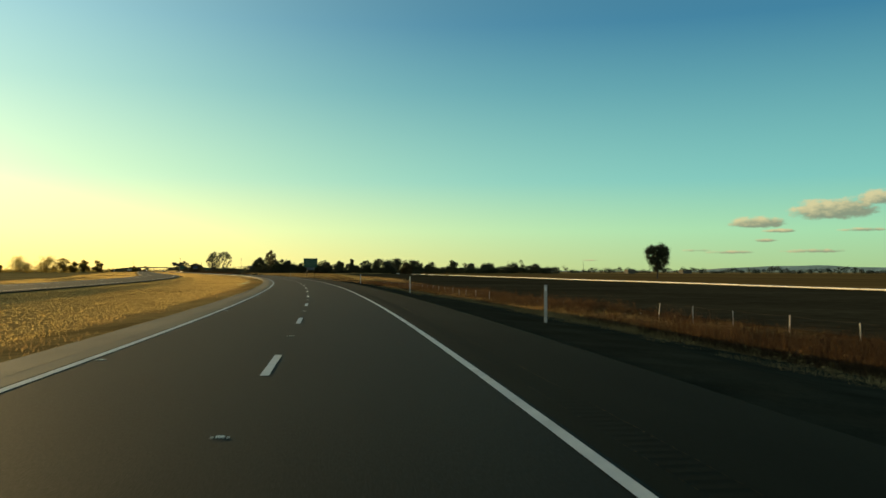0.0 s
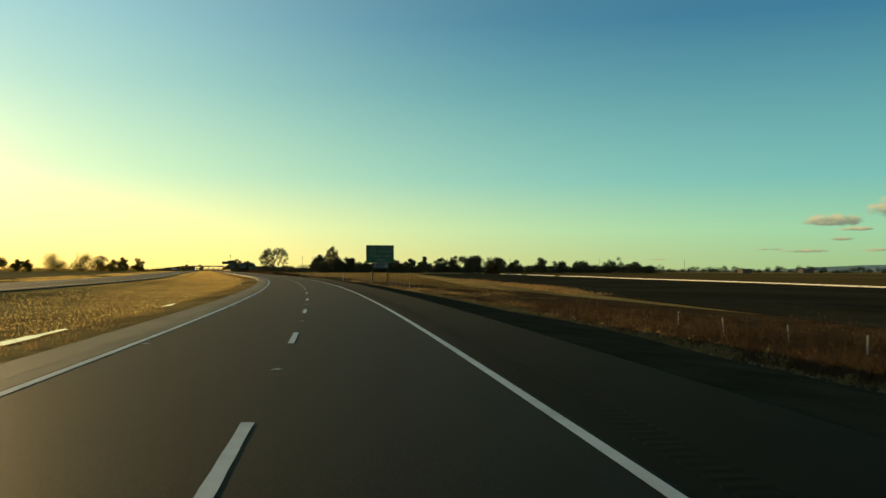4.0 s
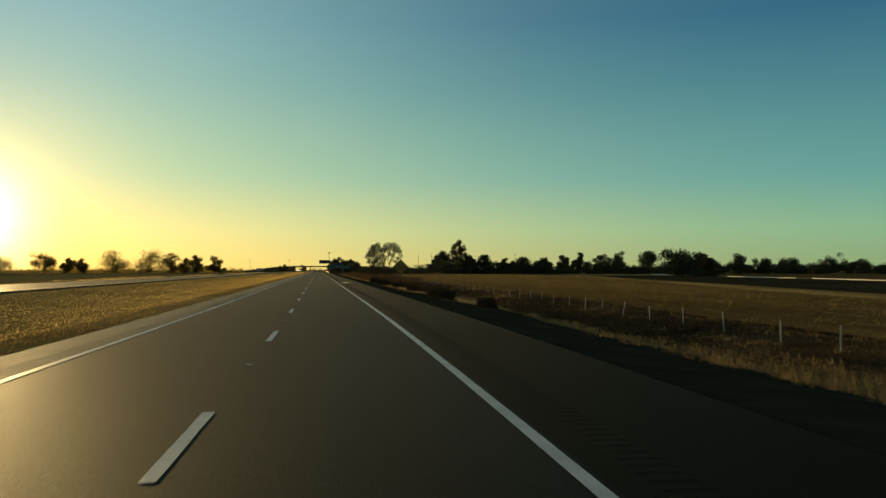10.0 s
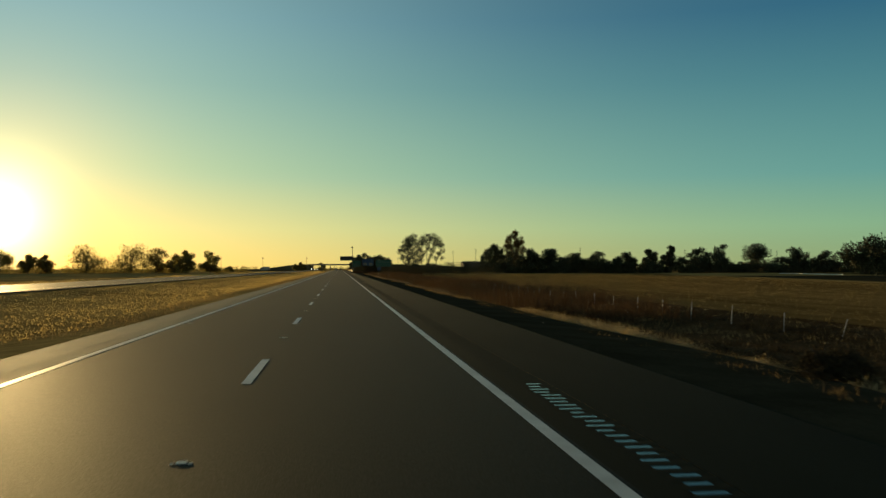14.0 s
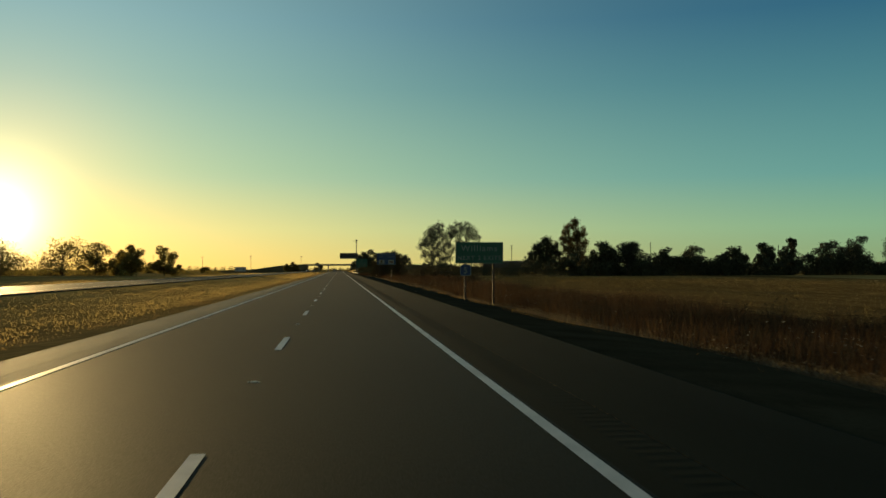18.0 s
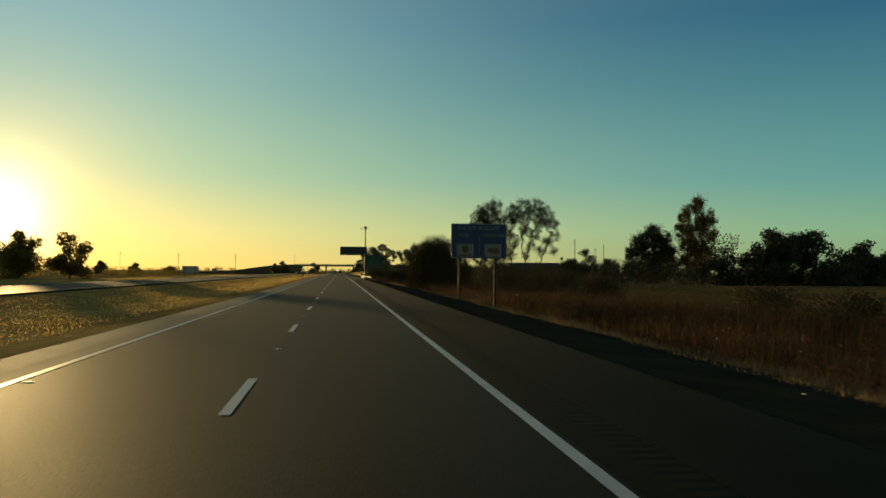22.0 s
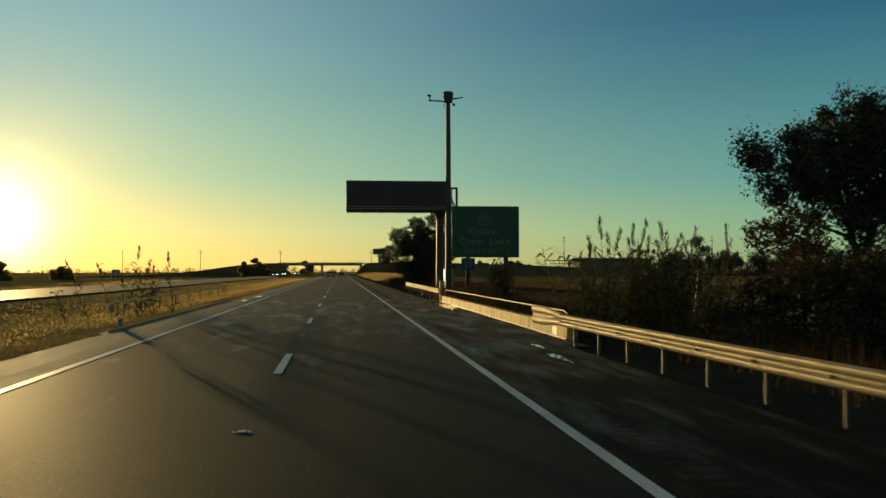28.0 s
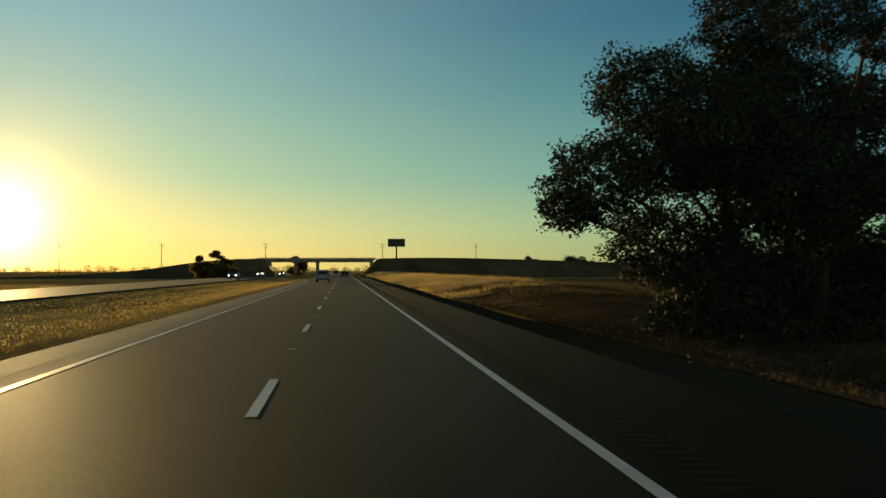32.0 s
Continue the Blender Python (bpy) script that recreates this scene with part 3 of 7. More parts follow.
def grass(name, count, s0, s1, lat0, lat1, tall, material, label, seed, blades=5, width=0.03, spread=0.10, lean=0.35, clump=None, keep=None):
    """Tufts of single blades; clump makes the growth patchy."""
    rng = np.random.default_rng(seed)
    s = rng.uniform(s0, s1, count)
    u = rng.uniform(0, 1, count)
    lo = lat0(s) if callable(lat0) else lat0
    hi = lat1(s) if callable(lat1) else lat1
    lat = lo + (hi - lo) * u
    size = np.ones(count)
    if clump:
        v = np.sin(s / clump + 3 * np.sin(lat / clump * 1.7 + seed)) + np.sin(lat / clump * 2.3 + s / clump * 0.37 + seed) + 0.6 * np.sin(s / clump * 2.9 + lat)
        ok = v + rng.normal(0, 0.7, count) > -0.5
        s, lat, size = s[ok], lat[ok], np.clip(0.75 + 0.28 * v[ok], 0.35, 1.6)
    if keep is not None:
        ok = keep(s, lat)
        s, lat, size = s[ok], lat[ok], size[ok]
    x, y = road_many(s, lat)
    z = ground_z(s, lat) + crossfall(s, lat) - 0.02
    k = len(s)
    x, y, z, size = (np.repeat(a, blades) for a in (x, y, z, size))
    n = k * blades
    x = x + rng.normal(0, spread, n)
    y = y + rng.normal(0, spread, n)
    h = size * rng.uniform(0.5, 1.0, n) * rng.uniform(tall[0], tall[1], n)
    a = rng.uniform(0, 2 * np.pi, n)
    w = width * rng.uniform(0.6, 1.4, n) / 2
    b = rng.uniform(0, 2 * np.pi, n)
    ln = h * lean * rng.uniform(0.1, 1.0, n)
    p0 = np.stack([x - w * np.cos(a), y - w * np.sin(a), z], 1)
    p1 = np.stack([x + w * np.cos(a), y + w * np.sin(a), z], 1)
    p2 = np.stack([x + ln * np.cos(b), y + ln * np.sin(b), z + h], 1)
    co = np.stack([p0, p1, p2], 1).reshape(-1, 3)
    ob = new(name, raw_mesh(name, co, 3, material))
    return tagged(ob, label, "grass", kind="stuff")


def leaf_cloud(blobs, count, size, rng, fill=0.35, squash=0.8):
    """Small leaves round the given balls (x, y, z, r), thicker towards their outside."""
    B = np.array(blobs, float)
    wgt = B[:, 3] ** 2
    pick = rng.choice(len(B), count, p=wgt / wgt.sum())
    d = rng.normal(0, 1, (count, 3))
    d /= np.linalg.norm(d, axis=1)[:, None]
    lump = 1 + 0.22 * np.sin(d[:, 0] * 6 + pick * 1.7) * np.sin(d[:, 2] * 7 + pick) + 0.12 * np.sin(d[:, 1] * 13 + pick * 0.7)
    r = B[pick, 3] * lump * (fill + (1 - fill) * rng.uniform(0, 1, count) ** 0.45) * rng.uniform(0.85, 1.08, count)
    c = B[pick, :3] + d * r[:, None] * np.array([1, 1, squash])
    q = rng.normal(0, 1, (count, 3))
    q /= np.linalg.norm(q, axis=1)[:, None]
    t = np.cross(q, rng.normal(0, 1, (count, 3)))
    t /= np.linalg.norm(t, axis=1)[:, None] + 1e-9
    sz = size * rng.uniform(0.55, 1.35, count)
    a, b, e = c + q * sz[:, None], c - q * sz[:, None] * 0.6 + t * sz[:, None] * 0.55, c - q * sz[:, None] * 0.6 - t * sz[:, None] * 0.55
    return np.stack([a, b, e], 1).reshape(-1, 3)


def tree(m, label, blobs, leaves, leaf, stems, seed, leaf_mat=None, group="", category="tree", name="tree", fill=0.35, trunk_r=0.28):
    """stems: ground points (x, y) of the trunks; limbs run from them to the balls of the crown."""
    rng = np.random.default_rng(seed)
    root = thing(name, m, label, category, group)
    bm = bmesh.new()
    B = [Vector(b[:3]) for b in blobs]
    top = max(b[2] for b in blobs)
    for i, (sx, sy) in enumerate(stems):
        mine = [b for j, b in enumerate(B) if min(range(len(stems)), key=lambda k: (b.x - stems[k][0]) ** 2 + (b.y - stems[k][1]) ** 2) == i] or B[:1]
        cx, cy = sum(b.x for b in mine) / len(mine), sum(b.y for b in mine) / len(mine)
        p = Vector((sx, sy, -0.3))
        knots = [p]
        hi = max(b.z for b in mine) * 0.9
        for f in (0.25, 0.5, 0.75, 1.0):
            knots.append(Vector((sx + (cx - sx) * f + rng.uniform(-0.2, 0.2), sy + (cy - sy) * f + rng.uniform(-0.2, 0.2), hi * f)))
        for j in range(4):
            r0 = trunk_r * (1 - 0.21 * j)
            tube(bm, knots[j], knots[j + 1], r0, trunk_r * (1 - 0.21 * (j + 1)), 7)
        for b in mine:
            f = max(0.12, min(0.85, 0.75 * b.z / max(hi, 0.1) - 0.15))
            k = min(3, int(f * 4))
            a = knots[k].lerp(knots[k + 1], f * 4 - k)
            mid = a.lerp(b, 0.55) + Vector((rng.uniform(-0.3, 0.3), rng.uniform(-0.3, 0.3), rng.uniform(-0.1, 0.4)))
            r = trunk_r * 0.42 * (1 - 0.6 * f)
            tube(bm, a, mid, r, r * 0.7, 5)
            tube(bm, mid, b, r * 0.7, r * 0.25, 5)
            for _ in range(3 if len(B) < 30 else 0):
                tip = b + Vector(rng.normal(0, 0.55, 3)) * 0.9
                tube(bm, mid.lerp(b, 0.6), tip, r * 0.35, r * 0.1, 4)
    part("trunk", bm, M_BARK, root)
    me = raw_mesh("crown", leaf_cloud(blobs, leaves, leaf, rng, fill), 3, leaf_mat or M_LEAF_DARK)
    part("crown", me, None, root)
    return root


def round_crown(w, h, base, rng, n=9):
    """Balls of a broad uneven crown of width w between the heights base and h."""
    out = []
    for i in range(n):
        f = (i + 0.5) / n
        z = base + (h - base) * (0.10 + 0.80 * f)
        r = w * rng.uniform(0.17, 0.25)
        span = (0.5 * w - r * 0.75) * (0.45 + 0.55 * math.sin(math.pi * min(0.95, 0.25 + 0.68 * f)))
        a = i * 2.4 + rng.uniform(-0.4, 0.4)
        q = rng.uniform(0.75, 1.12)
        out.append((span * math.cos(a) * q, span * math.sin(a) * q, min(z, h - r * 0.8), r))
    out.append((rng.uniform(-0.12, 0.12) * w, 0, h - w * 0.17, w * 0.20))
    out.append((0, 0, base + (h - base) * 0.55, w * 0.30))
    out.append((0, 0, base + (h - base) * 0.25, w * 0.32))
    return out


def ragged_crown(w, h, base, rng, n=50):
    """Small clumps of leaves spread over a few big uneven lobes, so that the outline is broken."""
    big = [(rng.uniform(-0.06, 0.06) * w, 0.0, base + (h - base) * 0.30, w * 0.36), (rng.uniform(-0.08, 0.08) * w, 0.0, base + (h - base) * 0.55, w * 0.34)]
    for i in range(6):
        a, f = i * 2.4 + rng.uniform(-0.6, 0.6), rng.uniform(0.25, 0.85)
        r = w * rng.uniform(0.17, 0.27)
        span = 0.5 * w - r
        big.append((span * math.cos(a) * rng.uniform(0.7, 1.15), span * math.sin(a), base + (h - base) * f * 0.9, r))
    big.append((rng.uniform(-0.15, 0.15) * w, 0.0, h - w * 0.18, w * rng.uniform(0.14, 0.22)))
    out = []
    for i in range(n):
        x, y, z, r = big[i % len(big)]
        v = Vector((rng.gauss(0, 1), rng.gauss(0, 1), rng.gauss(0, 1))).normalized() * r * rng.random() ** 0.5
        q = w * rng.uniform(0.10, 0.17)
        out.append((x + v.x, y + v.y, max(base + q * 0.5, min(z + v.z * 0.9, h - q * 0.7)), q))
    return out


def limb_mesh(name, segs, material, n=5):
    """Round limbs, one tapering piece from (p0, r0) to (p1, r1) each."""
    P0, P1 = np.array([q[0] for q in segs], float), np.array([q[1] for q in segs], float)
    R0, R1 = np.array([q[2] for q in segs], float), np.array([q[3] for q in segs], float)
    d = P1 - P0
    d /= np.linalg.norm(d, axis=1)[:, None] + 1e-9
    up = np.where(np.abs(d[:, 2:3]) > 0.9, np.array([[1.0, 0, 0]]), np.array([[0, 0, 1.0]]))
    u = np.cross(d, up)
    u /= np.linalg.norm(u, axis=1)[:, None]
    v = np.cross(d, u)
    quads = []
    for i in range(n):
        ring = []
        for k in (i, i + 1):
            a = 2 * math.pi * k / n
            ring.append(u * math.cos(a) + v * math.sin(a))
        quads.append(np.stack([P0 + ring[0] * R0[:, None], P0 + ring[1] * R0[:, None], P1 + ring[1] * R1[:, None], P1 + ring[0] * R1[:, None]], 1))
    return raw_mesh(name, np.stack(quads, 1).reshape(-1, 3), 4, material)


def grown_tree(m, label, lobes, tips, leaves, leaf, stems, seed, leaf_mat, group="", name="tree", twig=0.013, sigma=0.42, fork=1.0, bare=0.0):
    """A tree whose limbs branch out to many tips spread through the lobes (x, y, z, r) of its crown; leaves sit round the tips.
    stems: (x, y, x at the fork, y at the fork) of each trunk, fork the height at which it begins to branch."""
    rng = np.random.default_rng(seed)
    root = thing(name, m, label, "tree", group)
    B = np.array(lobes, float)
    wgt = B[:, 3] ** 2.4
    pick = rng.choice(len(B), tips, p=wgt / wgt.sum())
    d = rng.normal(0, 1, (tips, 3))
    d /= np.linalg.norm(d, axis=1)[:, None]
    T = B[pick, :3] + d * (B[pick, 3] * rng.uniform(0, 1, tips) ** 0.42)[:, None]
    nodes, parent, dist = [], [], []
    for x0, y0, x1, y1 in stems:
        for i in range(5):
            f = i / 4
            nodes.append((x0 + (x1 - x0) * f + (rng.normal(0, 0.06) if i else 0), y0 + (y1 - y0) * f, -0.3 + (fork + 0.3) * f))
            parent.append(len(nodes) - 2 if i else -1)
            dist.append(fork * f)
    base = np.array([nodes[i] for i in range(0, len(nodes), 5)])
    order = np.argsort(np.min(np.linalg.norm(T[:, None] - base[None], axis=2), axis=1))
    N = np.zeros((len(nodes) + 3 * tips, 3))
    D = np.zeros(len(N))
    k = len(nodes)
    N[:k], D[:k] = nodes, dist
    tip_at = []
    for j in order:
        p = T[j]
        v = p - N[:k]
        ln = np.linalg.norm(v, axis=1)
        cost = ln + 0.42 * D[:k] + 1.6 * np.maximum(0, -v[:, 2]) + 0.25 * np.abs(ln - 1.0)
        q = int(np.argmin(cost))
        last = q
        bits = 3 if ln[q] > 1.2 else 2
        for b in range(1, bits + 1):
            f = b / bits
            c = N[q] + (p - N[q]) * f
            if b < bits:
                c = c + rng.normal(0, 0.035 * ln[q], 3) + np.array([0, 0, 0.05 * ln[q] * math.sin(math.pi * f)])
            N[k] = c
            parent.append(last)
            D[k] = D[last] + np.linalg.norm(N[k] - N[last])
            last = k
            k += 1
        tip_at.append(last)
    flow = np.zeros(k)
    flow[tip_at] += 1
    for i in range(k - 1, -1, -1):
        if parent[i] >= 0:
            flow[parent[i]] += flow[i]
    rad = twig * np.maximum(flow, 1) ** 0.46
    segs = [(N[parent[i]], N[i], min(rad[parent[i]], rad[i] * 1.25), rad[i]) for i in range(k) if parent[i] >= 0]
    for t in tip_at:
        for _ in range(3):
            w = rng.normal(0, 0.34, 3) + np.array([0, 0, 0.15])
            segs.append((N[t], N[t] + w, twig * 0.7, twig * 0.3))
    part("trunk", limb_mesh("trunk", segs, M_BARK), None, root)
    full = [t for t in tip_at if rng.random() >= bare]
    C, back = N[full], N[[parent[t] for t in full]]
    j = rng.integers(0, len(full), leaves)
    c = C[j] + (back[j] - C[j]) * (rng.uniform(0, 1, leaves) ** 1.5 * 0.9)[:, None] + rng.normal(0, 1, (leaves, 3)) * (sigma * rng.uniform(0.35, 1.0, len(full))[j])[:, None]
    q, t = rng.normal(0, 1, (leaves, 3)), rng.normal(0, 1, (leaves, 3))
    q /= np.linalg.norm(q, axis=1)[:, None]
    t = np.cross(q, t)
    t /= np.linalg.norm(t, axis=1)[:, None] + 1e-9
    sz = (leaf * rng.uniform(0.55, 1.35, leaves))[:, None]
    co = np.stack([c + q * sz, c - q * sz * 0.6 + t * sz * 0.55, c - q * sz * 0.6 - t * sz * 0.55], 1).reshape(-1, 3)
    part("crown", raw_mesh("crown", co, 3, leaf_mat), None, root)
    return root
# ---- ground and carriageways ----
PERIOD, DASH, LANE = 14.63, 3.66, 3.66
S0, S1 = -70.0, 1500.0


def make_ground():
    lats = [-3200, -1800, -1000, -600, -350, -200, -120, -80, -60, -48, -42, -38, -36]
    lats += list(np.arange(-34, -5.9, 1.75)) + [-5.1, -4.6, 6.2, 6.75, 7.6, 8.4, 9.2, 9.8, 10.4, 11.2, 12, 12.6, 13.5, 14.5, 15.5, 17, 19.5, 23, 27, 34, 45, 60]
    lats += [80, 120, 200, 350, 600, 1000, 1800, 3200]
    lats = np.array(lats, float)
    ss = np.concatenate([[-1500, -700, -350, -200], np.arange(-150, 860, 10.0), np.arange(860, 942, 3.0), np.arange(950, 1500, 12.5), [1520, 1560, 1650, 1900, 2500, 3500, 4800]])
    inner = np.clip(lats, -60, 60)
    vs = []
    for s in ss:
        sc = min(max(s, -399), 1599)
        x, y = road_many(np.full(len(lats), sc), inner)
        x = x + (lats - inner)
        y = y + (s - sc)
        z = ground_z(np.full(len(lats), sc), lats) + crossfall(np.full(len(lats), sc), lats)
        vs.append(np.stack([x, y, z], 1))
    co = np.concatenate(vs)
    k = len(lats)
    fs = [(i * k + j, i * k + j + 1, (i + 1) * k + j + 1, (i + 1) * k + j) for i in range(len(ss) - 1) for j in range(k - 1)]
    me = bpy.data.meshes.new("ground")
    me.from_pydata(co.tolist(), [], fs)
    me.materials.append(M_GROUND)
    for p in me.polygons:
        p.use_smooth = True
    return tagged(new("ground", me), "dry golden grassland, flat to the horizon", "ground", kind="structure")


make_ground()


def sheet(name, pts, z, material, label):
    """A flat field given by its corners in the world."""
    bm = bmesh.new()
    bm.faces.new([bm.verts.new((x, y, z)) for x, y in pts])
    return tagged(part(name, bm, material), label, name, kind="structure")


# fields beside the carriageway: worked soil beside the canal, stubble further on
def canal_x(y):
    return 45.0 + 0.19 * y


sheet("soil_field", [(canal_x(-150) - 62, -150), (canal_x(-150) - 3, -150), (canal_x(700) - 3, 700), (canal_x(700) - 52, 700)], -0.86, M_SOIL, "dark worked soil along the irrigation canal")
sheet("stubble_field", [(18.0, 212.0), (canal_x(850) - 55, 850), (26.0, 850), (25.0, 420), (22.5, 330)], -0.87, M_STUBBLE, "mown straw-coloured stubble field")
sheet("far_field", [(canal_x(-150) + 6, -150), (canal_x(-150) + 900, -150), (canal_x(900) + 900, 840), (canal_x(900) + 6, 840)], -0.88, M_STUBBLE, "brown open field beyond the canal")
sheet("near_field", [(28.0, 955), (300, 955), (300, 1240), (62, 1240), (28.0, 1160)], -0.87, M_STUBBLE, "brown mown field beside the road")


def irrigation_pipe():
    root = thing("irrigation_pipe", pose(0, 0, 0), "long white irrigation pipe lying along the dark field", "pipe")
    n = 0
    for y0, y1 in ((-150, 466), (476, 548), (562, 640), (726, 800)):
        y = y0
        while y < y1:
            e = min(y + 12.0, y1)
            z = -0.75 + 0.03 * math.sin(y * 0.05)
            seg = part("pipe_length", tubed((canal_x(y), y, z), (canal_x(e), e - 0.03, z), 0.125, n=8), M_PIPE, root)
            part("coupling", tubed((canal_x(y), y - 0.12, z), (canal_x(y), y + 0.12, z), 0.15, n=8), M_GALV, seg)
            y = e


irrigation_pipe()

ROAD = thing("road", pose(0, 0, 0), "two-lane asphalt carriageway with white edge lines and lane dashes", "road", kind="structure")
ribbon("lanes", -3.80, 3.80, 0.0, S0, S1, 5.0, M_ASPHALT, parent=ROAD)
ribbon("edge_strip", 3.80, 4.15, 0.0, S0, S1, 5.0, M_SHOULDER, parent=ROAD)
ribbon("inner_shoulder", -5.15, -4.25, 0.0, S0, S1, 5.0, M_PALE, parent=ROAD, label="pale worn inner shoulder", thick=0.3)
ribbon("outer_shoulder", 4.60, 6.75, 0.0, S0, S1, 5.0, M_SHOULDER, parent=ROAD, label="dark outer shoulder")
ribbon("bridge_shoulder", 6.75, 7.30, 0.0, 884, 920, 4.0, M_SHOULDER, parent=ROAD, label="asphalt up to the parapet")
ribbon("gravel_verge", 6.76, lambda s: 9.4 + 0.5 * np.sin(s / 17.0) + 0.3 * np.sin(s / 5.3), -0.012, S0, S1, 3.0, M_DIRT, parent=ROAD, label="dark gravel and dirt verge", fall=0.19)
WEED_S, WEED_LAT = [0, 50, 75, 105, 150, 200, 300, 360, 420, 500, 660, 760, 850], [15.2, 15.4, 15.0, 13.8, 12.5, 11.8, 12.0, 11.0, 10.6, 10.9, 11.5, 12.4, 12.0]


def weed_edge(s):
    """Where the weeds begin beside the gravel."""
    return np.interp(s, WEED_S, WEED_LAT)


def slope_edge(s):
    return weed_edge(s) + 0.35 * np.sin(s / 9.0) + 0.22 * np.sin(s / 3.7)


def verge_sheet(name, lat_rows, rows, lift, material, label):
    """A strip that follows the ground; lat_rows: one row of offsets for each s."""
    lat = np.array(lat_rows).T
    ss = np.repeat(rows[:, None], lat.shape[1], 1)
    x, y = road_many(ss.ravel(), lat.ravel())
    z = ground_z(ss.ravel(), lat.ravel()) + crossfall(ss.ravel(), lat.ravel()) + lift
    k = lat.shape[1]
    me = bpy.data.meshes.new(name)
    me.from_pydata(np.stack([x, y, z], 1).tolist(), [], [(i * k + j, i * k + j + 1, (i + 1) * k + j + 1, (i + 1) * k + j) for i in range(len(rows) - 1) for j in range(k - 1)])
    me.materials.append(material)
    part(name, me, None, ROAD, label)


verge_rows = np.arange(S0, 868, 3.0)
edge_now = slope_edge(verge_rows)
verge_sheet("dirt_slope", [8.1 + (edge_now - 8.1) * f for f in np.linspace(0, 1, 10)], verge_rows, 0.016, M_DIRT, "dark dirt slope below the gravel")
verge_sheet("verge_soil", [edge_now + (np.maximum(13.7, edge_now + 0.3) - edge_now) * f for f in (0, 0.35, 0.7, 1)] + [np.maximum(c, edge_now + 0.5 + 0.2 * i) for i, c in enumerate((14.6, 15.5, 17.0, 19.5, 23.0, 27.0))], verge_rows, 0.012, M_WEEDSOIL, "brown weedy soil of the verge and ditch")
for a, b, w in ((196, 470, 0.30), (470, 866, 0.34)):
    rows = np.arange(a, b, 1.0)
    near = slope_edge(rows) - 0.30 + 0.18 * np.sin(rows / 2.1)
    far = near + np.maximum(0.02, w * (0.55 + 0.6 * np.sin(rows / 6.3) + 0.45 * np.sin(rows / 2.7 + 1)))
    verge_sheet("sandy_edge", [near, (near + far) / 2, far], rows, 0.045, M_SAND, "broken pale sandy strip below the weeds")
verge_rows = np.arange(936, 1064, 3.0)
verge_sheet("verge_soil", [np.full(len(verge_rows), c) for c in (9.0, 9.6, 10.4, 11.2, 12.0, 12.6, 13.5, 14.5, 15.5, 17.0, 19.5, 23.0, 27.0, 31.0)], verge_rows, 0.10, M_WEEDSOIL, "brown weedy soil before the big tree")
ribbon("edge_line", 3.58, 3.74, 0.006, S0, S1, 5.0, M_PAINT, parent=ROAD, label="white painted edge line")
ribbon("edge_line", -3.74, -3.58, 0.006, S0, S1, 5.0, M_PAINT, parent=ROAD, label="white painted edge line")


def rumble(lat0, lat1, material):
    """Milled grooves across a narrow strip, every 0.30 m."""
    ss, zz = [], []
    for i in range(int((1120 + 40) / 0.30)):
        s = -40 + 0.30 * i
        ss += [s, s + 0.11, s + 0.14, s + 0.27]
        zz += [0.0, 0.0, -0.0022, -0.0022]
    ss, zz = np.array(ss), np.array(zz)
    co = []
    for l in (lat0, lat1):
        x, y = road_many(ss, np.full(len(ss), l))
        co.append(np.stack([x, y, zz + crossfall(ss, np.full(len(ss), l))], 1))
    n = len(ss)
    me = bpy.data.meshes.new("rumble_strip")
    fs = [(i, n + i, n + i + 1, i + 1) for i in range(n - 1)]
    me.from_pydata(np.concatenate(co).tolist(), [], fs)
    uv = me.uv_layers.new(name="UVMap")
    idx = np.empty(len(me.loops), dtype=np.int32)
    me.loops.foreach_get("vertex_index", idx)
    uv.data.foreach_set("uv", np.stack([np.where(idx < n, lat0, lat1), ss[idx % n]], 1).astype(np.float32).ravel())
    me.materials.append(material)
    ob = part("rumble_strip", me, None, ROAD, "row of milled rumble grooves")
    ob["kind"] = "stuff"


rumble(4.15, 4.60, M_SHOULDER)
rumble(-4.25, -3.80, M_PALE)


def lane_marks():
    dash = None
    for k in range(-3, 96):
        s = PERIOD * k
        if s < 430 or dash is None:
            bm = bmesh.new()
            rng = random.Random(k)
            rows = []
            for i in range(7):
                q = DASH * i / 6
                w = 0.075 + rng.uniform(-0.005, 0.005)
                rows.append((bm.verts.new((-w, q, 0.0)), bm.verts.new((w, q, 0.0))))
            for a, b in zip(rows, rows[1:]):
                bm.faces.new((a[0], a[1], b[1], b[0]))
            dash = mesh_of("lane_dash", bm, M_PAINT)
        ob = part("lane_dash", dash, None, ROAD)
        ob.matrix_world = at(s, 0, 0.006)
    bm = bmesh.new()
    box(bm, (0, 0, 0.004), (0.10, 0.09, 0.014), 0.005)
    for x in (-0.085, 0.085):
        box(bm, (x, -0.03, 0.003), (0.035, 0.05, 0.010), 0.004)
    mk = mesh_of("pavement_marker", bm, M_MARKER)
    for k in range(-3, 80):
        ob = part("pavement_marker", mk, None, ROAD)
        ob.matrix_world = at(PERIOD * k - 5.5, 0, 0.0)
    for k in range(0, 48):
        ob = part("pavement_marker", mk, None, ROAD)
        ob.matrix_world = at(21.5 * k + 3, -3.40, 0.0)


lane_marks()

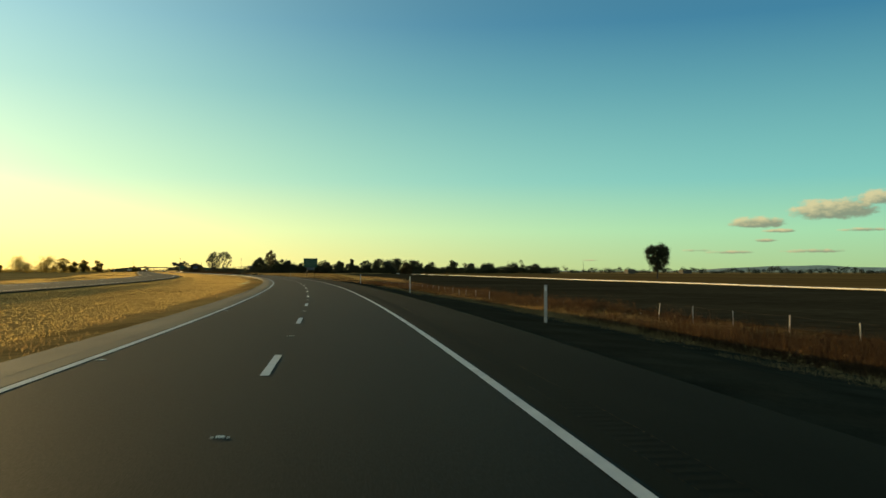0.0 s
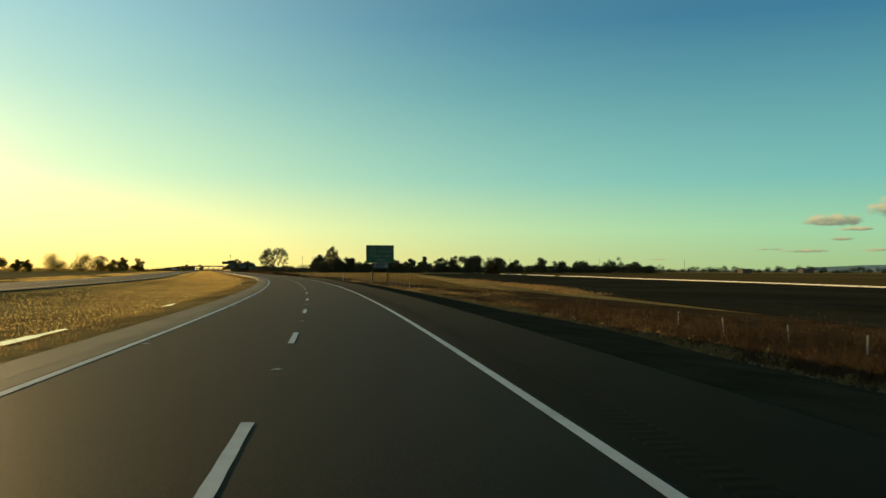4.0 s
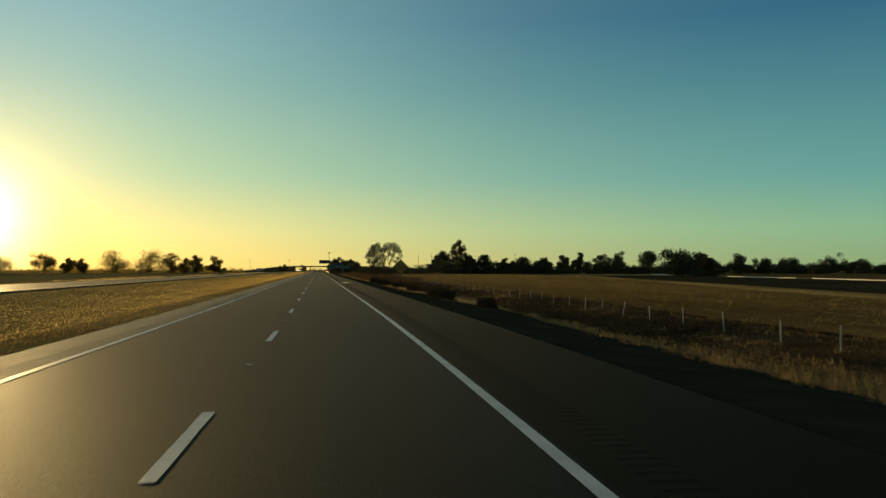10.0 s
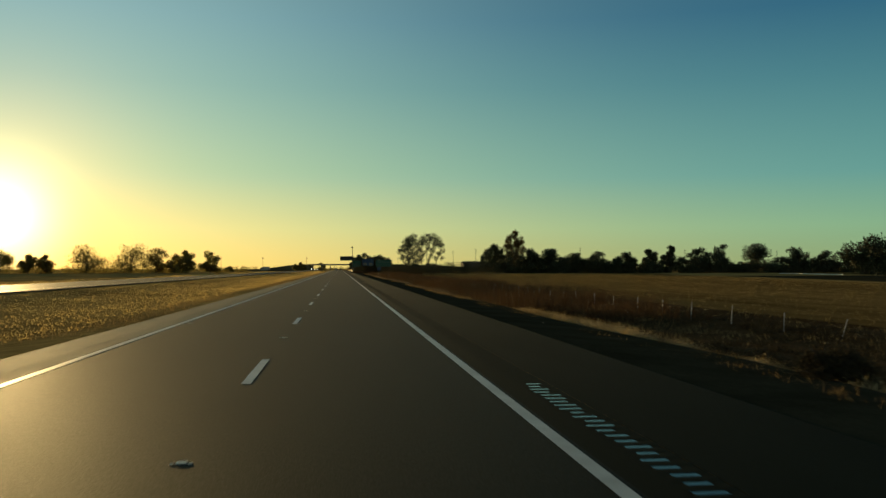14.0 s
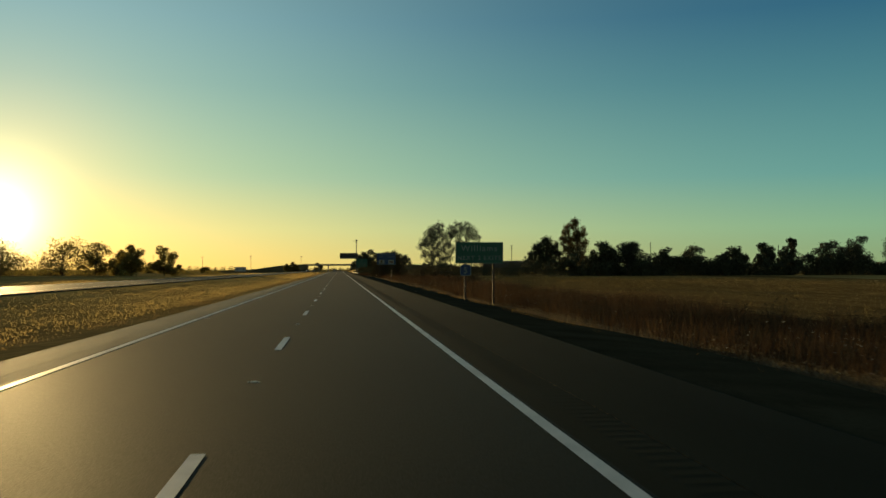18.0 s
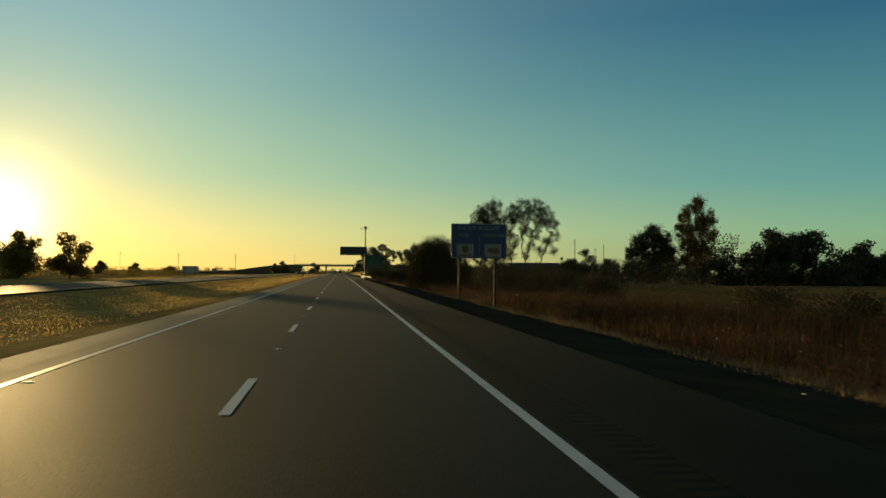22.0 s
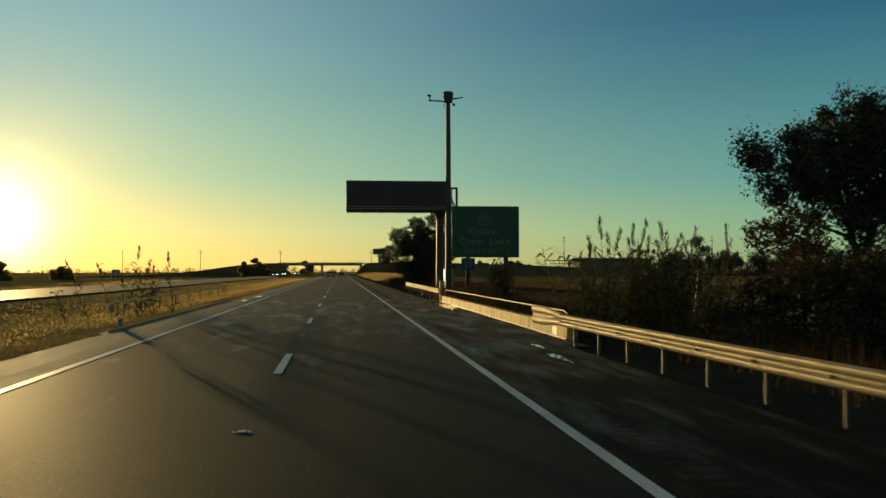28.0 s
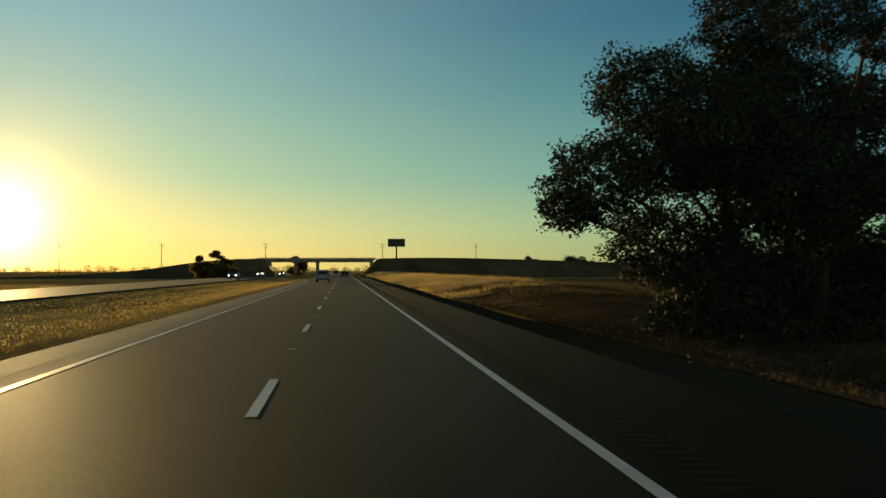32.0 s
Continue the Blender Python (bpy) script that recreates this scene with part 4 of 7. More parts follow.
# tar-sealed cracks and joints across the lanes
def tar_seam(s0, lat0, lat1, skew, seed):
    rng = random.Random(seed)
    bm = bmesh.new()
    rows = []
    for j in range(16):
        l = lat0 + (lat1 - lat0) * j / 15
        a = s0 + skew * j / 15 + rng.uniform(-0.06, 0.06)
        w = 0.014 + 0.014 * rng.random()
        rows.append((bm.verts.new(road(a - w, l, 0.004)), bm.verts.new(road(a + w, l, 0.004))))
    for a, b in zip(rows, rows[1:]):
        bm.faces.new((a[0], a[1], b[1], b[0]))
    part("tar_seam", bm, M_TAR, ROAD, "dark tar crack seal")


tar_seam(88.0, -3.7, -1.2, -1.6, 1)
tar_seam(91.2, -1.4, 0.4, -0.8, 2)

OTHER = thing("opposite_road", pose(0, 0, 0), "opposite asphalt carriageway across the grass median", "road", kind="structure")
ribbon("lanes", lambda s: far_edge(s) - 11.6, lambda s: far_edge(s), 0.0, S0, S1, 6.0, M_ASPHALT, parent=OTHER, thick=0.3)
ribbon("edge_line", lambda s: far_edge(s) - 1.55, lambda s: far_edge(s) - 1.40, 0.006, S0, S1, 6.0, M_PAINT, parent=OTHER)
ribbon("edge_line", lambda s: far_edge(s) - 9.0, lambda s: far_edge(s) - 8.85, 0.006, S0, S1, 6.0, M_PAINT, parent=OTHER)
ribbon("outer_shoulder", lambda s: far_edge(s) - 12.6, lambda s: far_edge(s) - 11.6, -0.03, S0, S1, 6.0, M_PALE, parent=OTHER)


# ---- standing water ----
def puddle(s, lat, length, width, seed, z=0.005, label="shallow puddle mirroring the evening sky on the shoulder"):
    rng = random.Random(seed)
    bm = bmesh.new()
    vs = []
    n = 34
    for i in range(n):
        a = 2 * math.pi * i / n
        r = 1 + 0.22 * math.sin(3 * a + seed) + 0.14 * math.sin(7 * a + 2 * seed) + rng.uniform(-0.10, 0.10)
        vs.append(bm.verts.new(road(s + 0.5 * length * r * math.sin(a), lat + 0.5 * width * r * math.cos(a), z)))
    bm.faces.new(vs)
    return tagged(part("puddle", bm, M_WATER), label, "puddle", "puddles")


for i, (s, l, ln, w) in enumerate([(424.5, 4.95, 9, 0.66), (416.5, 4.45, 5, 0.22), (427.0, 4.9, 3, 0.25), (881, 5.75, 1.9, 0.22), (884, 5.95, 1.3, 0.16), (910.4, 6.68, 9.6, 0.86),
                                   (924, 5.4, 3, 0.25), (922, -4.3, 3, 0.34), (914, -4.4, 2.4, 0.24), (912.2, 5.82, 1.3, 0.4), (919.3, 5.7, 1.2, 0.16)]):
    puddle(s, l, ln, w, 3 + i)
for i, (s, l, ln, w) in enumerate([(126, -8.1, 9, 0.7), (137, -7.7, 7, 0.45), (118, -8.6, 4, 0.3), (236, -7.6, 4, 0.2), (241, -7.1, 4, 0.16), (269.5, -7.3, 4.5, 0.28), (160, -7.4, 4, 0.3)]):
    puddle(s, l, ln, w, 40 + i, z=float(ground_z(s, l)) + 0.07, label="puddle in the muddy edge of the median")


def wet_grooves(s0, s1, seed, material):
    rng = random.Random(seed)
    bm = bmesh.new()
    for i in range(int((s0 + 40) / 0.30), int((s1 + 40) / 0.30)):
        a = -40 + 0.30 * i + 0.135
        l0, l1 = 4.18 + rng.uniform(0, 0.08), 4.50 - rng.uniform(0, 0.10)
        z = -0.0010
        bm.faces.new([bm.verts.new(p) for p in (road(a + 0.03, l0, z), road(a + 0.03, l1, z), road(a + 0.11, l1, z), road(a + 0.11, l0, z))])
    tagged(part("groove_water", bm, material), "rainwater lying in the rumble grooves", "water", kind="stuff")


for i, (a, b, m) in enumerate(((416, 438.6, M_WATER), (528.2, 533, M_WET), (650.8, 655.6, M_WET), (745, 748, M_WET), (836, 866, M_WATER), (944.6, 950.4, M_WATER))):
    wet_grooves(a, b, i, m)

# ---- road signs ----
def sign_posts(root, xs, z0, z1, w=0.14, d=0.19):
    for x, zb in zip(xs, z0):
        bm = boxed((x, 0.072 + d / 2, (zb + z1) / 2), (w, d, z1 - zb), 0.012)
        part("post", bm, M_TIMBER, root, "weathered timber post")
    # added strips, lighter than the timber, imitate the posts' sunlit left edges
    for x, zb in zip(xs, z0):
        part("post_edging", boxed((x - w / 2 - 0.012, 0.10, (zb + z1) / 2), (0.012, 0.03, z1 - zb), 0.003), M_POSTSTEEL, root, "strip added for the lit left edge of the post")


def panel(root, w, zb, zt, material, cx=0.0, border=True, name="panel", r=0.15, y=0.0, rim=0.035):
    p = part(name, flat_poly(round_rect(w, zt - zb, r, cx, (zb + zt) / 2), 0.012, y), material, root)
    for z in (zb + 0.18 * (zt - zb), zt - 0.18 * (zt - zb)):
        part("rail", boxed((cx, y + 0.04, z), (w * 0.96, 0.05, 0.07), 0.006), M_ALU, p, "aluminium backing rail")
    if border:
        h = zt - zb
        part("border", ring_plate(round_rect(w - 0.05, h - 0.05, r * 0.9, cx, (zb + zt) / 2), round_rect(w - 0.05 - 2 * rim, h - 0.05 - 2 * rim, r * 0.7, cx, (zb + zt) / 2), 0.004, y - 0.005), M_LETTER, p, "white border line")
    return p


def spade(cx, cz, s):
    """Outline of the state route marker."""
    pts = []
    for x, z in ((0, 0.52), (0.14, 0.46), (0.27, 0.33), (0.40, 0.12), (0.47, -0.10), (0.47, -0.30), (0.38, -0.44), (0.2, -0.48), (0, -0.49)):
        pts.append((x, z))
    full = pts + [(-x, z) for x, z in reversed(pts[1:-1])]
    return [(cx + x * s, cz + z * s) for x, z in full]


def exit_sign_mile():
    m = at(232.0, 11.50, 0.0)
    root = thing("exit_sign", m, "green exit sign with white lettering on two timber posts", "road sign")
    p = panel(root, 3.86, 2.70, 5.15, M_GREEN, -0.09, r=0.05, rim=0.02)
    part("route_marker", ring_plate(spade(-1.10, 4.50, 0.86), spade(-1.10, 4.50, 0.76), 0.004, -0.006), M_LETTER, p, "white outline of a route marker")
    lettering("20", 0.28, -1.10, 4.34, -0.008, M_LETTER, p)
    lettering("Colusa", 0.36, 0.60, 4.13, -0.008, M_LETTER, p, wide=1.04)
    lettering("Clear Lake", 0.36, 0.0, 3.52, -0.008, M_LETTER, p, wide=1.06)
    lettering("1  MILE", 0.27, 0.05, 2.98, -0.008, M_LETTER, p, wide=1.1)
    lettering("EXIT 578", 0.22, 0.92, 4.82, -0.008, M_LETTER, p)
    part("tab_line", boxed((0.80, -0.006, 4.72), (1.86, 0.004, 0.03)), M_LETTER, p)
    part("tab_line", boxed((-0.13, -0.006, 4.90), (0.03, 0.004, 0.36)), M_LETTER, p)
    for i, x in enumerate((-0.72, 0.0, 0.72)):
        q = panel(root, 0.69, 1.95, 2.64, M_BLUE, x, False, "service_plate", 0.05)
        part("border", ring_plate(round_rect(0.67, 0.67, 0.04, x, 2.295), round_rect(0.63, 0.63, 0.03, x, 2.295), 0.004, -0.006), M_LETTER, q)
        bm = bmesh.new()
        if i == 1:
            lettering("H", 0.46, x, 2.07, -0.008, M_LETTER, q, wide=1.15)
            bm.free()
            continue
        if i == 0:
            box(bm, (x, -0.006, 2.45), (0.34, 0.006, 0.12))
            box(bm, (x - 0.02, -0.006, 2.25), (0.46, 0.006, 0.13))
            box(bm, (x, -0.006, 2.10), (0.36, 0.006, 0.06))
        else:
            box(bm, (x - 0.02, -0.006, 2.20), (0.50, 0.006, 0.18))
            box(bm, (x + 0.04, -0.006, 2.40), (0.40, 0.006, 0.16))
            tube(bm, (x - 0.12, -0.004, 2.08), (x - 0.12, -0.009, 2.08), 0.05, n=12)
            tube(bm, (x + 0.14, -0.004, 2.08), (x + 0.14, -0.009, 2.08), 0.05, n=12)
        part("symbol", bm, M_LETTER, q, "plain white service symbol")
    sign_posts(root, (-1.10, 1.02), (-0.75, -1.15), 5.05, 0.15, 0.20)


exit_sign_mile()


def next_exits_sign():
    root = thing("town_sign", at(607.2, 10.33, 0.0), "green town sign on two timber posts in dry weeds", "road sign")
    p = panel(root, 3.12, 2.12, 3.50, M_GREEN, r=0.05, rim=0.02)
    lettering("Williams", 0.38, -0.02, 2.92, -0.008, M_LETTER, p, wide=1.02)
    lettering("NEXT 2 EXITS", 0.26, 0.0, 2.36, -0.008, M_LETTER, p, wide=1.04)
    q = panel(root, 0.74, 1.33, 2.06, M_BLUE, -0.90, False, "route_plate", 0.16)
    part("border", ring_plate(round_rect(0.72, 0.71, 0.15, -0.90, 1.695), round_rect(0.64, 0.63, 0.12, -0.90, 1.695), 0.004, -0.006), M_LETTER, q, "white plate border")
    lettering("5", 0.40, -0.90, 1.49, -0.008, M_LETTER, q)
    sign_posts(root, (-0.90, 0.94), (-0.8, -0.95), 3.45, 0.12, 0.17)


next_exits_sign()


def services_sign():
    root = thing("services_sign", at(738.9, 11.27, 0.0), "blue services sign with two logo boards on timber posts", "road sign")
    p = panel(root, 4.0, 2.72, 5.20, M_BLUE, r=0.08)
    lettering("NEXT RIGHT", 0.27, 0.0, 4.74, -0.008, M_LETTER, p, wide=1.15)
    lettering("FUEL", 0.22, -1.05, 4.26, -0.008, M_LETTER, p)
    lettering("LODGING", 0.22, 1.05, 4.26, -0.008, M_LETTER, p)
    part("divider", boxed((0.02, -0.006, 3.58), (0.03, 0.004, 1.50)), M_LETTER, p, "white divider bar")
    for x in (-0.98, 1.02):
        b = part("logo_board", flat_poly(round_rect(1.22, 0.92, 0.03, x, 3.30), 0.008, -0.016), M_LOGO, p, "dim white logo board")
        if x < 0:
            disc = [(x + 0.27 * math.cos(a) * (1 if i % 2 else 0.93), 3.38 + 0.27 * math.sin(a)) for i, a in enumerate(np.linspace(0, 2 * math.pi, 17)[:-1])]
            part("logo", flat_poly(disc, 0.004, -0.022), M_RED, b, "plain red disc")
            part("logo", flat_poly([(x + (px - x) * 0.85, 3.38 + (pz - 3.38) * 0.85) for px, pz in disc], 0.004, -0.027), M_LEGEND, b, "plain dull yellow disc")
            part("logo", boxed((x, -0.020, 2.94), (1.0, 0.004, 0.12)), M_LEGEND, b)
        else:
            part("logo", flat_poly([(x - 0.46, 3.30), (x - 0.2, 3.12), (x + 0.42, 3.06), (x + 0.46, 3.42), (x - 0.1, 3.52), (x - 0.3, 3.46)], 0.004, -0.022), M_RED, b, "plain brown-red shape")
    sign_posts(root, (-1.38, 1.22), (-0.85, -1.2), 5.1, 0.15, 0.20)


services_sign()


def route_exit_sign():
    root = thing("exit_sign", at(920.4, 10.62, 0.0), "green exit sign behind the guard rail on two dark posts", "road sign")
    p = panel(root, 4.56, 2.82, 6.24, M_GREEN, 0.05, r=0.05, rim=0.02)
    part("route_marker", ring_plate(spade(0.0, 5.42, 0.86), spade(0.0, 5.42, 0.76), 0.004, -0.006), M_LETTER, p, "white outline of a route marker")
    lettering("20", 0.30, 0.0, 5.26, -0.008, M_LETTER, p)
    lettering("Colusa", 0.42, 0.02, 4.36, -0.008, M_LETTER, p, wide=1.04)
    lettering("Clear Lake", 0.42, 0.02, 3.70, -0.008, M_LETTER, p, wide=1.06)
    lettering("NEXT EXIT", 0.28, 0.02, 3.12, -0.008, M_LETTER, p, wide=1.15)
    q = panel(root, 0.90, 2.02, 2.78, M_BLUE, -1.12, False, "service_plate", 0.05)
    ring = [(-1.12 + 0.31 * math.cos(a), 2.415 + 0.31 * math.sin(a)) for a in np.linspace(0, 2 * math.pi, 25)[:-1]]
    part("border", ring_plate(ring, [(-1.12 + (x + 1.12) * 0.82, 2.415 + (z - 2.415) * 0.82) for x, z in ring], 0.004, -0.006), M_LETTER, q, "pale ring round the letter")
    lettering("H", 0.30, -1.12, 2.265, -0.008, M_LETTER, q, wide=1.15)
    sign_posts(root, (-1.12, 1.46), (-1.3, -1.4), 6.0, 0.26, 0.28)


route_exit_sign()


def warning_sign():
    root = thing("warning_sign", at(399.6, 0.15 + 10.25, 0.0), "yellow diamond warning sign on a single timber post", "road sign")
    c, r = 2.12, 0.90
    pts = []
    for i in range(4):
        a = math.pi / 2 * i + math.pi / 2
        for o in (-0.12, -0.04, 0.04, 0.12):
            rr = r * (1 - abs(o) * 0.9)
            pts.append((rr * math.cos(a + o * 0.9), c + rr * math.sin(a + o * 0.9)))
    p = part("panel", flat_poly(pts, 0.012), M_YELLOW, root)
    part("border", ring_plate([(x * 0.96, c + (z - c) * 0.96) for x, z in pts], [(x * 0.92, c + (z - c) * 0.92) for x, z in pts], 0.004, -0.005), M_BLACK, p, "black border line")
    for z, w in ((2.30, 0.66), (2.04, 0.86)):
        part("legend_bar", boxed((0, -0.005, z), (w, 0.004, 0.10)), M_LEGEND, p, "dim bar of unreadable words")
    part("post", boxed((0, 0.09, 1.1), (0.10, 0.14, 3.7), 0.01), M_TIMBER, root, "weathered timber post")


warning_sign()


def sign_back(s, lat, w, zb, zt, label):
    root = thing("road_sign", at(s, lat, 0.0), label, "road sign", "signs for the other carriageway")
    part("panel", flat_poly(round_rect(w, zt - zb, 0.08, 0, (zb + zt) / 2), 0.012), M_ALU, root)
    for f in (0.25, 0.75):
        part("rail", boxed((0, -0.03, zb + (zt - zb) * f), (w * 0.95, 0.05, 0.06)), M_ALU, root)
    for x in (-w * 0.3, w * 0.3):
        part("post", boxed((x, -0.12, (zt - 1.1) / 2), (0.12, 0.16, zt + 1.1)), M_TIMBER, root)


sign_back(929, -40.0, 4.4, 0.9, 2.8, "sign panel seen from its dull aluminium back")
sign_back(1100, -57.0, 2.1, 0.8, 2.4, "small sign panel seen from its dull back")


# ---- message sign, camera mast and cabinets ----
def message_sign():
    root = thing("message_sign", at(929.3, 8.35, -0.3), "dark electronic message board cantilevered on one thick post", "message sign")
    g = 0.3
    body = part("display", boxed((-3.02, 0.35, 7.68 + g), (7.65, 0.75, 2.24), 0.03), M_DARKSTEEL, root, "dark display housing")
    part("face", boxed((-3.02, -0.035, 7.66 + g), (7.45, 0.012, 1.86)), M_PANEL, body, "blank black display face")
    for i in range(8):
        part("face_seam", boxed((-6.75 + 0.93 * (i + 0.5) + 0.46, -0.044, 7.66 + g), (0.015, 0.006, 1.86)), M_DARKSTEEL, body)
    walk_z = 6.42 + g
    part("walkway", boxed((-2.6, -0.35, walk_z + 0.05), (8.6, 0.62, 0.04), 0.01), M_DARKSTEEL, root, "grated walkway under the board")
    for i in range(7):
        x = -6.75 + 1.25 * i
        bm = boxed((x, -0.25, walk_z - 0.06), (0.10, 1.15, 0.11), 0.01)
        part("bracket", bm, M_DARKSTEEL, root)
    for z in (6.62, 6.78):
        part("walkway_rail", tubed((-6.8, -0.62, z + g), (1.0, -0.62, z + g), 0.02), M_GALV, root)
    post = part("post", tubed((0.33, 0.35, -0.5), (0.33, 0.35, 6.3 + g), 0.34, 0.28, 20), M_DARKSTEEL, root, "thick tapered steel post")
    part("collar", tubed((0.33, 0.35, 5.95 + g), (0.33, 0.35, 6.45 + g), 0.29, 0.52, 20), M_DARKSTEEL, post)
    part("base_plate", boxed((0.33, 0.35, 0.02), (0.95, 0.95, 0.06), 0.01), M_GALV, post)
    tr = bmesh.new()
    for y in (0.1, 0.65):
        for z in (6.55, 8.30):
            tube(tr, (0.80, y, z + g), (1.65, y, z + g), 0.05)
        tube(tr, (1.62, y, 6.55 + g), (1.62, y, 8.30 + g), 0.05)
        tube(tr, (0.82, y, 8.30 + g), (1.62, y, 6.55 + g), 0.035)
        tube(tr, (1.22, y, 8.30 + g), (1.22, y, 6.55 + g), 0.03)
    for z in (6.55, 8.30):
        tube(tr, (1.62, 0.1, z + g), (1.62, 0.65, z + g), 0.04)
    part("truss_end", tr, M_DARKSTEEL, root, "open steel truss end")
    part("beam", boxed((-2.6, 0.35, 6.50 + g), (8.4, 0.35, 0.22), 0.01), M_DARKSTEEL, root)


message_sign()


def camera_mast():
    root = thing("camera_mast", at(922.5, 8.44, -0.3), "tall dark steel mast with a traffic camera head", "mast")
    g = 0.3
    part("pole", tubed((0, 0, -0.4), (0, 0, 13.6 + g), 0.24, 0.15, 16), M_DARKSTEEL, root, "tapered grey steel pole")
    part("base_plate", boxed((0, 0, 0.03), (0.55, 0.55, 0.06), 0.01), M_DARKSTEEL, root)
    head = part("platform", tubed((0, 0, 13.55 + g), (0, 0, 14.15 + g), 0.30, 0.36, 18), M_DARKSTEEL, root, "drum-shaped camera platform")
    part("cap", tubed((0, 0, 14.15 + g), (0, 0, 14.28 + g), 0.40, 0.30, 18), M_DARKSTEEL, head)
    arm = part("arm", tubed((-0.25, 0, 13.62 + g), (-1.28, 0, 13.66 + g), 0.05, n=10), M_DARKSTEEL, root)
    bm = tubed((-1.28, 0, 13.6 + g), (-1.26, 0, 13.95 + g), 0.045)
    box(bm, (-1.30, 0.0, 14.0 + g), (0.24, 0.14, 0.13), 0.02)
    part("camera_housing", bm, M_DARKSTEEL, arm, "small camera housing")
    arm2 = part("arm", tubed((0.25, 0, 13.78 + g), (1.02, 0, 13.92 + g), 0.06, 0.035, 10), M_DARKSTEEL, root)
    bm = bmesh.new()
    tube(bm, (-0.28, -0.1, 13.5 + g), (-0.30, -0.1, 13.15 + g), 0.02)
    tube(bm, (0.3, -0.1, 13.5 + g), (0.44, -0.1, 13.32 + g), 0.04)
    box(bm, (0.38, -0.12, 13.38 + g), (0.20, 0.12, 0.12), 0.02)
    part("sensor", bm, M_DARKSTEEL, root)


camera_mast()


def cabinet(s, lat, w, d, h, label, vent=True):
    root = thing("roadside_cabinet", at(s, lat, -0.25), label, "cabinet", "equipment cabinets")
    body = part("body", boxed((0, 0, 0.12 + h / 2), (w, d, h), 0.02), M_CREAM, root)
    part("plinth", boxed((0, 0, -0.1), (w + 0.12, d + 0.12, 0.45), 0.02), M_CONCRETE, root, "concrete plinth")
    part("roof", boxed((0, 0, 0.12 + h + 0.03), (w + 0.08, d + 0.08, 0.05), 0.015), M_CREAM, root)
    part("door", boxed((0, -d / 2 - 0.008, 0.12 + h * 0.5), (w * 0.88, 0.016, h * 0.9), 0.006), M_CREAM, body, "cabinet door")
    part("latch", boxed((w * 0.32, -d / 2 - 0.03, 0.12 + h * 0.5), (0.03, 0.03, 0.14), 0.006), M_GALV, body)
    if vent:
        part("cap_vent", tubed((0, 0, h + 0.15), (0, 0, h + 0.34), 0.10, 0.07, 12), M_CREAM, root)


cabinet(926.2, 8.90, 0.62, 0.85, 2.16, "tall cream metal equipment cabinet beside the mast")
cabinet(926.6, 8.42, 0.26, 0.36, 1.30, "small cream metal meter cabinet", vent=False)


# ---- guard rails and parapet ----
W_SHAPE = [(0.0, 0.155), (0.016, 0.150), (0.052, 0.118), (0.058, 0.088), (0.052, 0.060), (0.014, 0.018), (0.014, -0.018), (0.052, -0.060), (0.058, -0.088), (0.052, -0.118), (0.016, -0.150), (0.0, -0.155)]


def beam_rail(parent, path, z, name="beam", shape=W_SHAPE, stretch=1.0):
    """A corrugated beam along (s, lat) points, its ribs towards the lanes."""
    bm = bmesh.new()
    rows = []
    for s, lat, *rest in path:
        k = rest[0] if rest else 1.0
        zc = z(s) if callable(z) else z
        rows.append([bm.verts.new(road(s, lat - o, zc + h * k)) for o, h in shape])
    for a, b in zip(rows, rows[1:]):
        for j in range(len(shape) - 1):
            bm.faces.new((a[j], a[j + 1], b[j + 1], b[j]))
    r = bmesh.ops.solidify(bm, geom=list(bm.faces), thickness=0.006)
    return part(name, bm, M_GALV, parent, "corrugated galvanised beam")


def rail_posts(parent, path, gap, h=0.78, start=0.0, lift=lambda s: 0.0):
    pts = [Vector((a, b)) for a, b, *_ in path]
    s = pts[0].x + start
    while s <= pts[-1].x:
        lat = float(np.interp(s, [p.x for p in pts], [p.y for p in pts]))
        zb = float(ground_z(s, lat)) - 0.3 - lift(s)
        m = at(s, lat + 0.12, lift(s))
        p = part("post", boxed((0.06, 0, (h + zb) / 2 - 0.02), (0.07, 0.045, h - zb - 0.02), 0.006), M_POSTSTEEL, parent, "steel guard rail post")
        p.matrix_world = m
        part("block", boxed((-0.05, 0, 0.62), (0.12, 0.06, 0.26), 0.006), M_TIMBER, p)
        part("bolt", tubed((-0.20, 0, 0.60), (-0.10, 0, 0.60), 0.018, n=6), M_GALV, p)
        s += gap


def approach_rail():
    root = thing("guard_rail", pose(0, 0, 0), "galvanised corrugated guard rail curving in to the parapet", "guard rail", "guard rails")
    path = [(856.9, 7.88), (862, 7.55), (868, 7.22), (874, 6.98), (880, 6.82), (883.5, 6.74), (885.2, 6.68)]
    beam_rail(root, path, 0.62)
    beam_rail(root, [(884.6, 6.70, 1.0), (885.4, 6.66, 1.35), (886.1, 6.62, 1.7), (887.3, 6.57, 1.7)], 0.66, "transition_beam")
    rail_posts(root, path, 1.9, start=0.5)
    p = part("end_plate", boxed((0, 0, 0.62), (0.06, 0.03, 0.36), 0.01), M_GALV, root, "blunt end plate")
    p.matrix_world = at(856.8, 7.88, 0.0)
    k = part("anchor_cable", tubed(road(857.0, 7.85, 0.22), road(859.2, 7.75, 0.55), 0.02), M_GALV, root)


approach_rail()


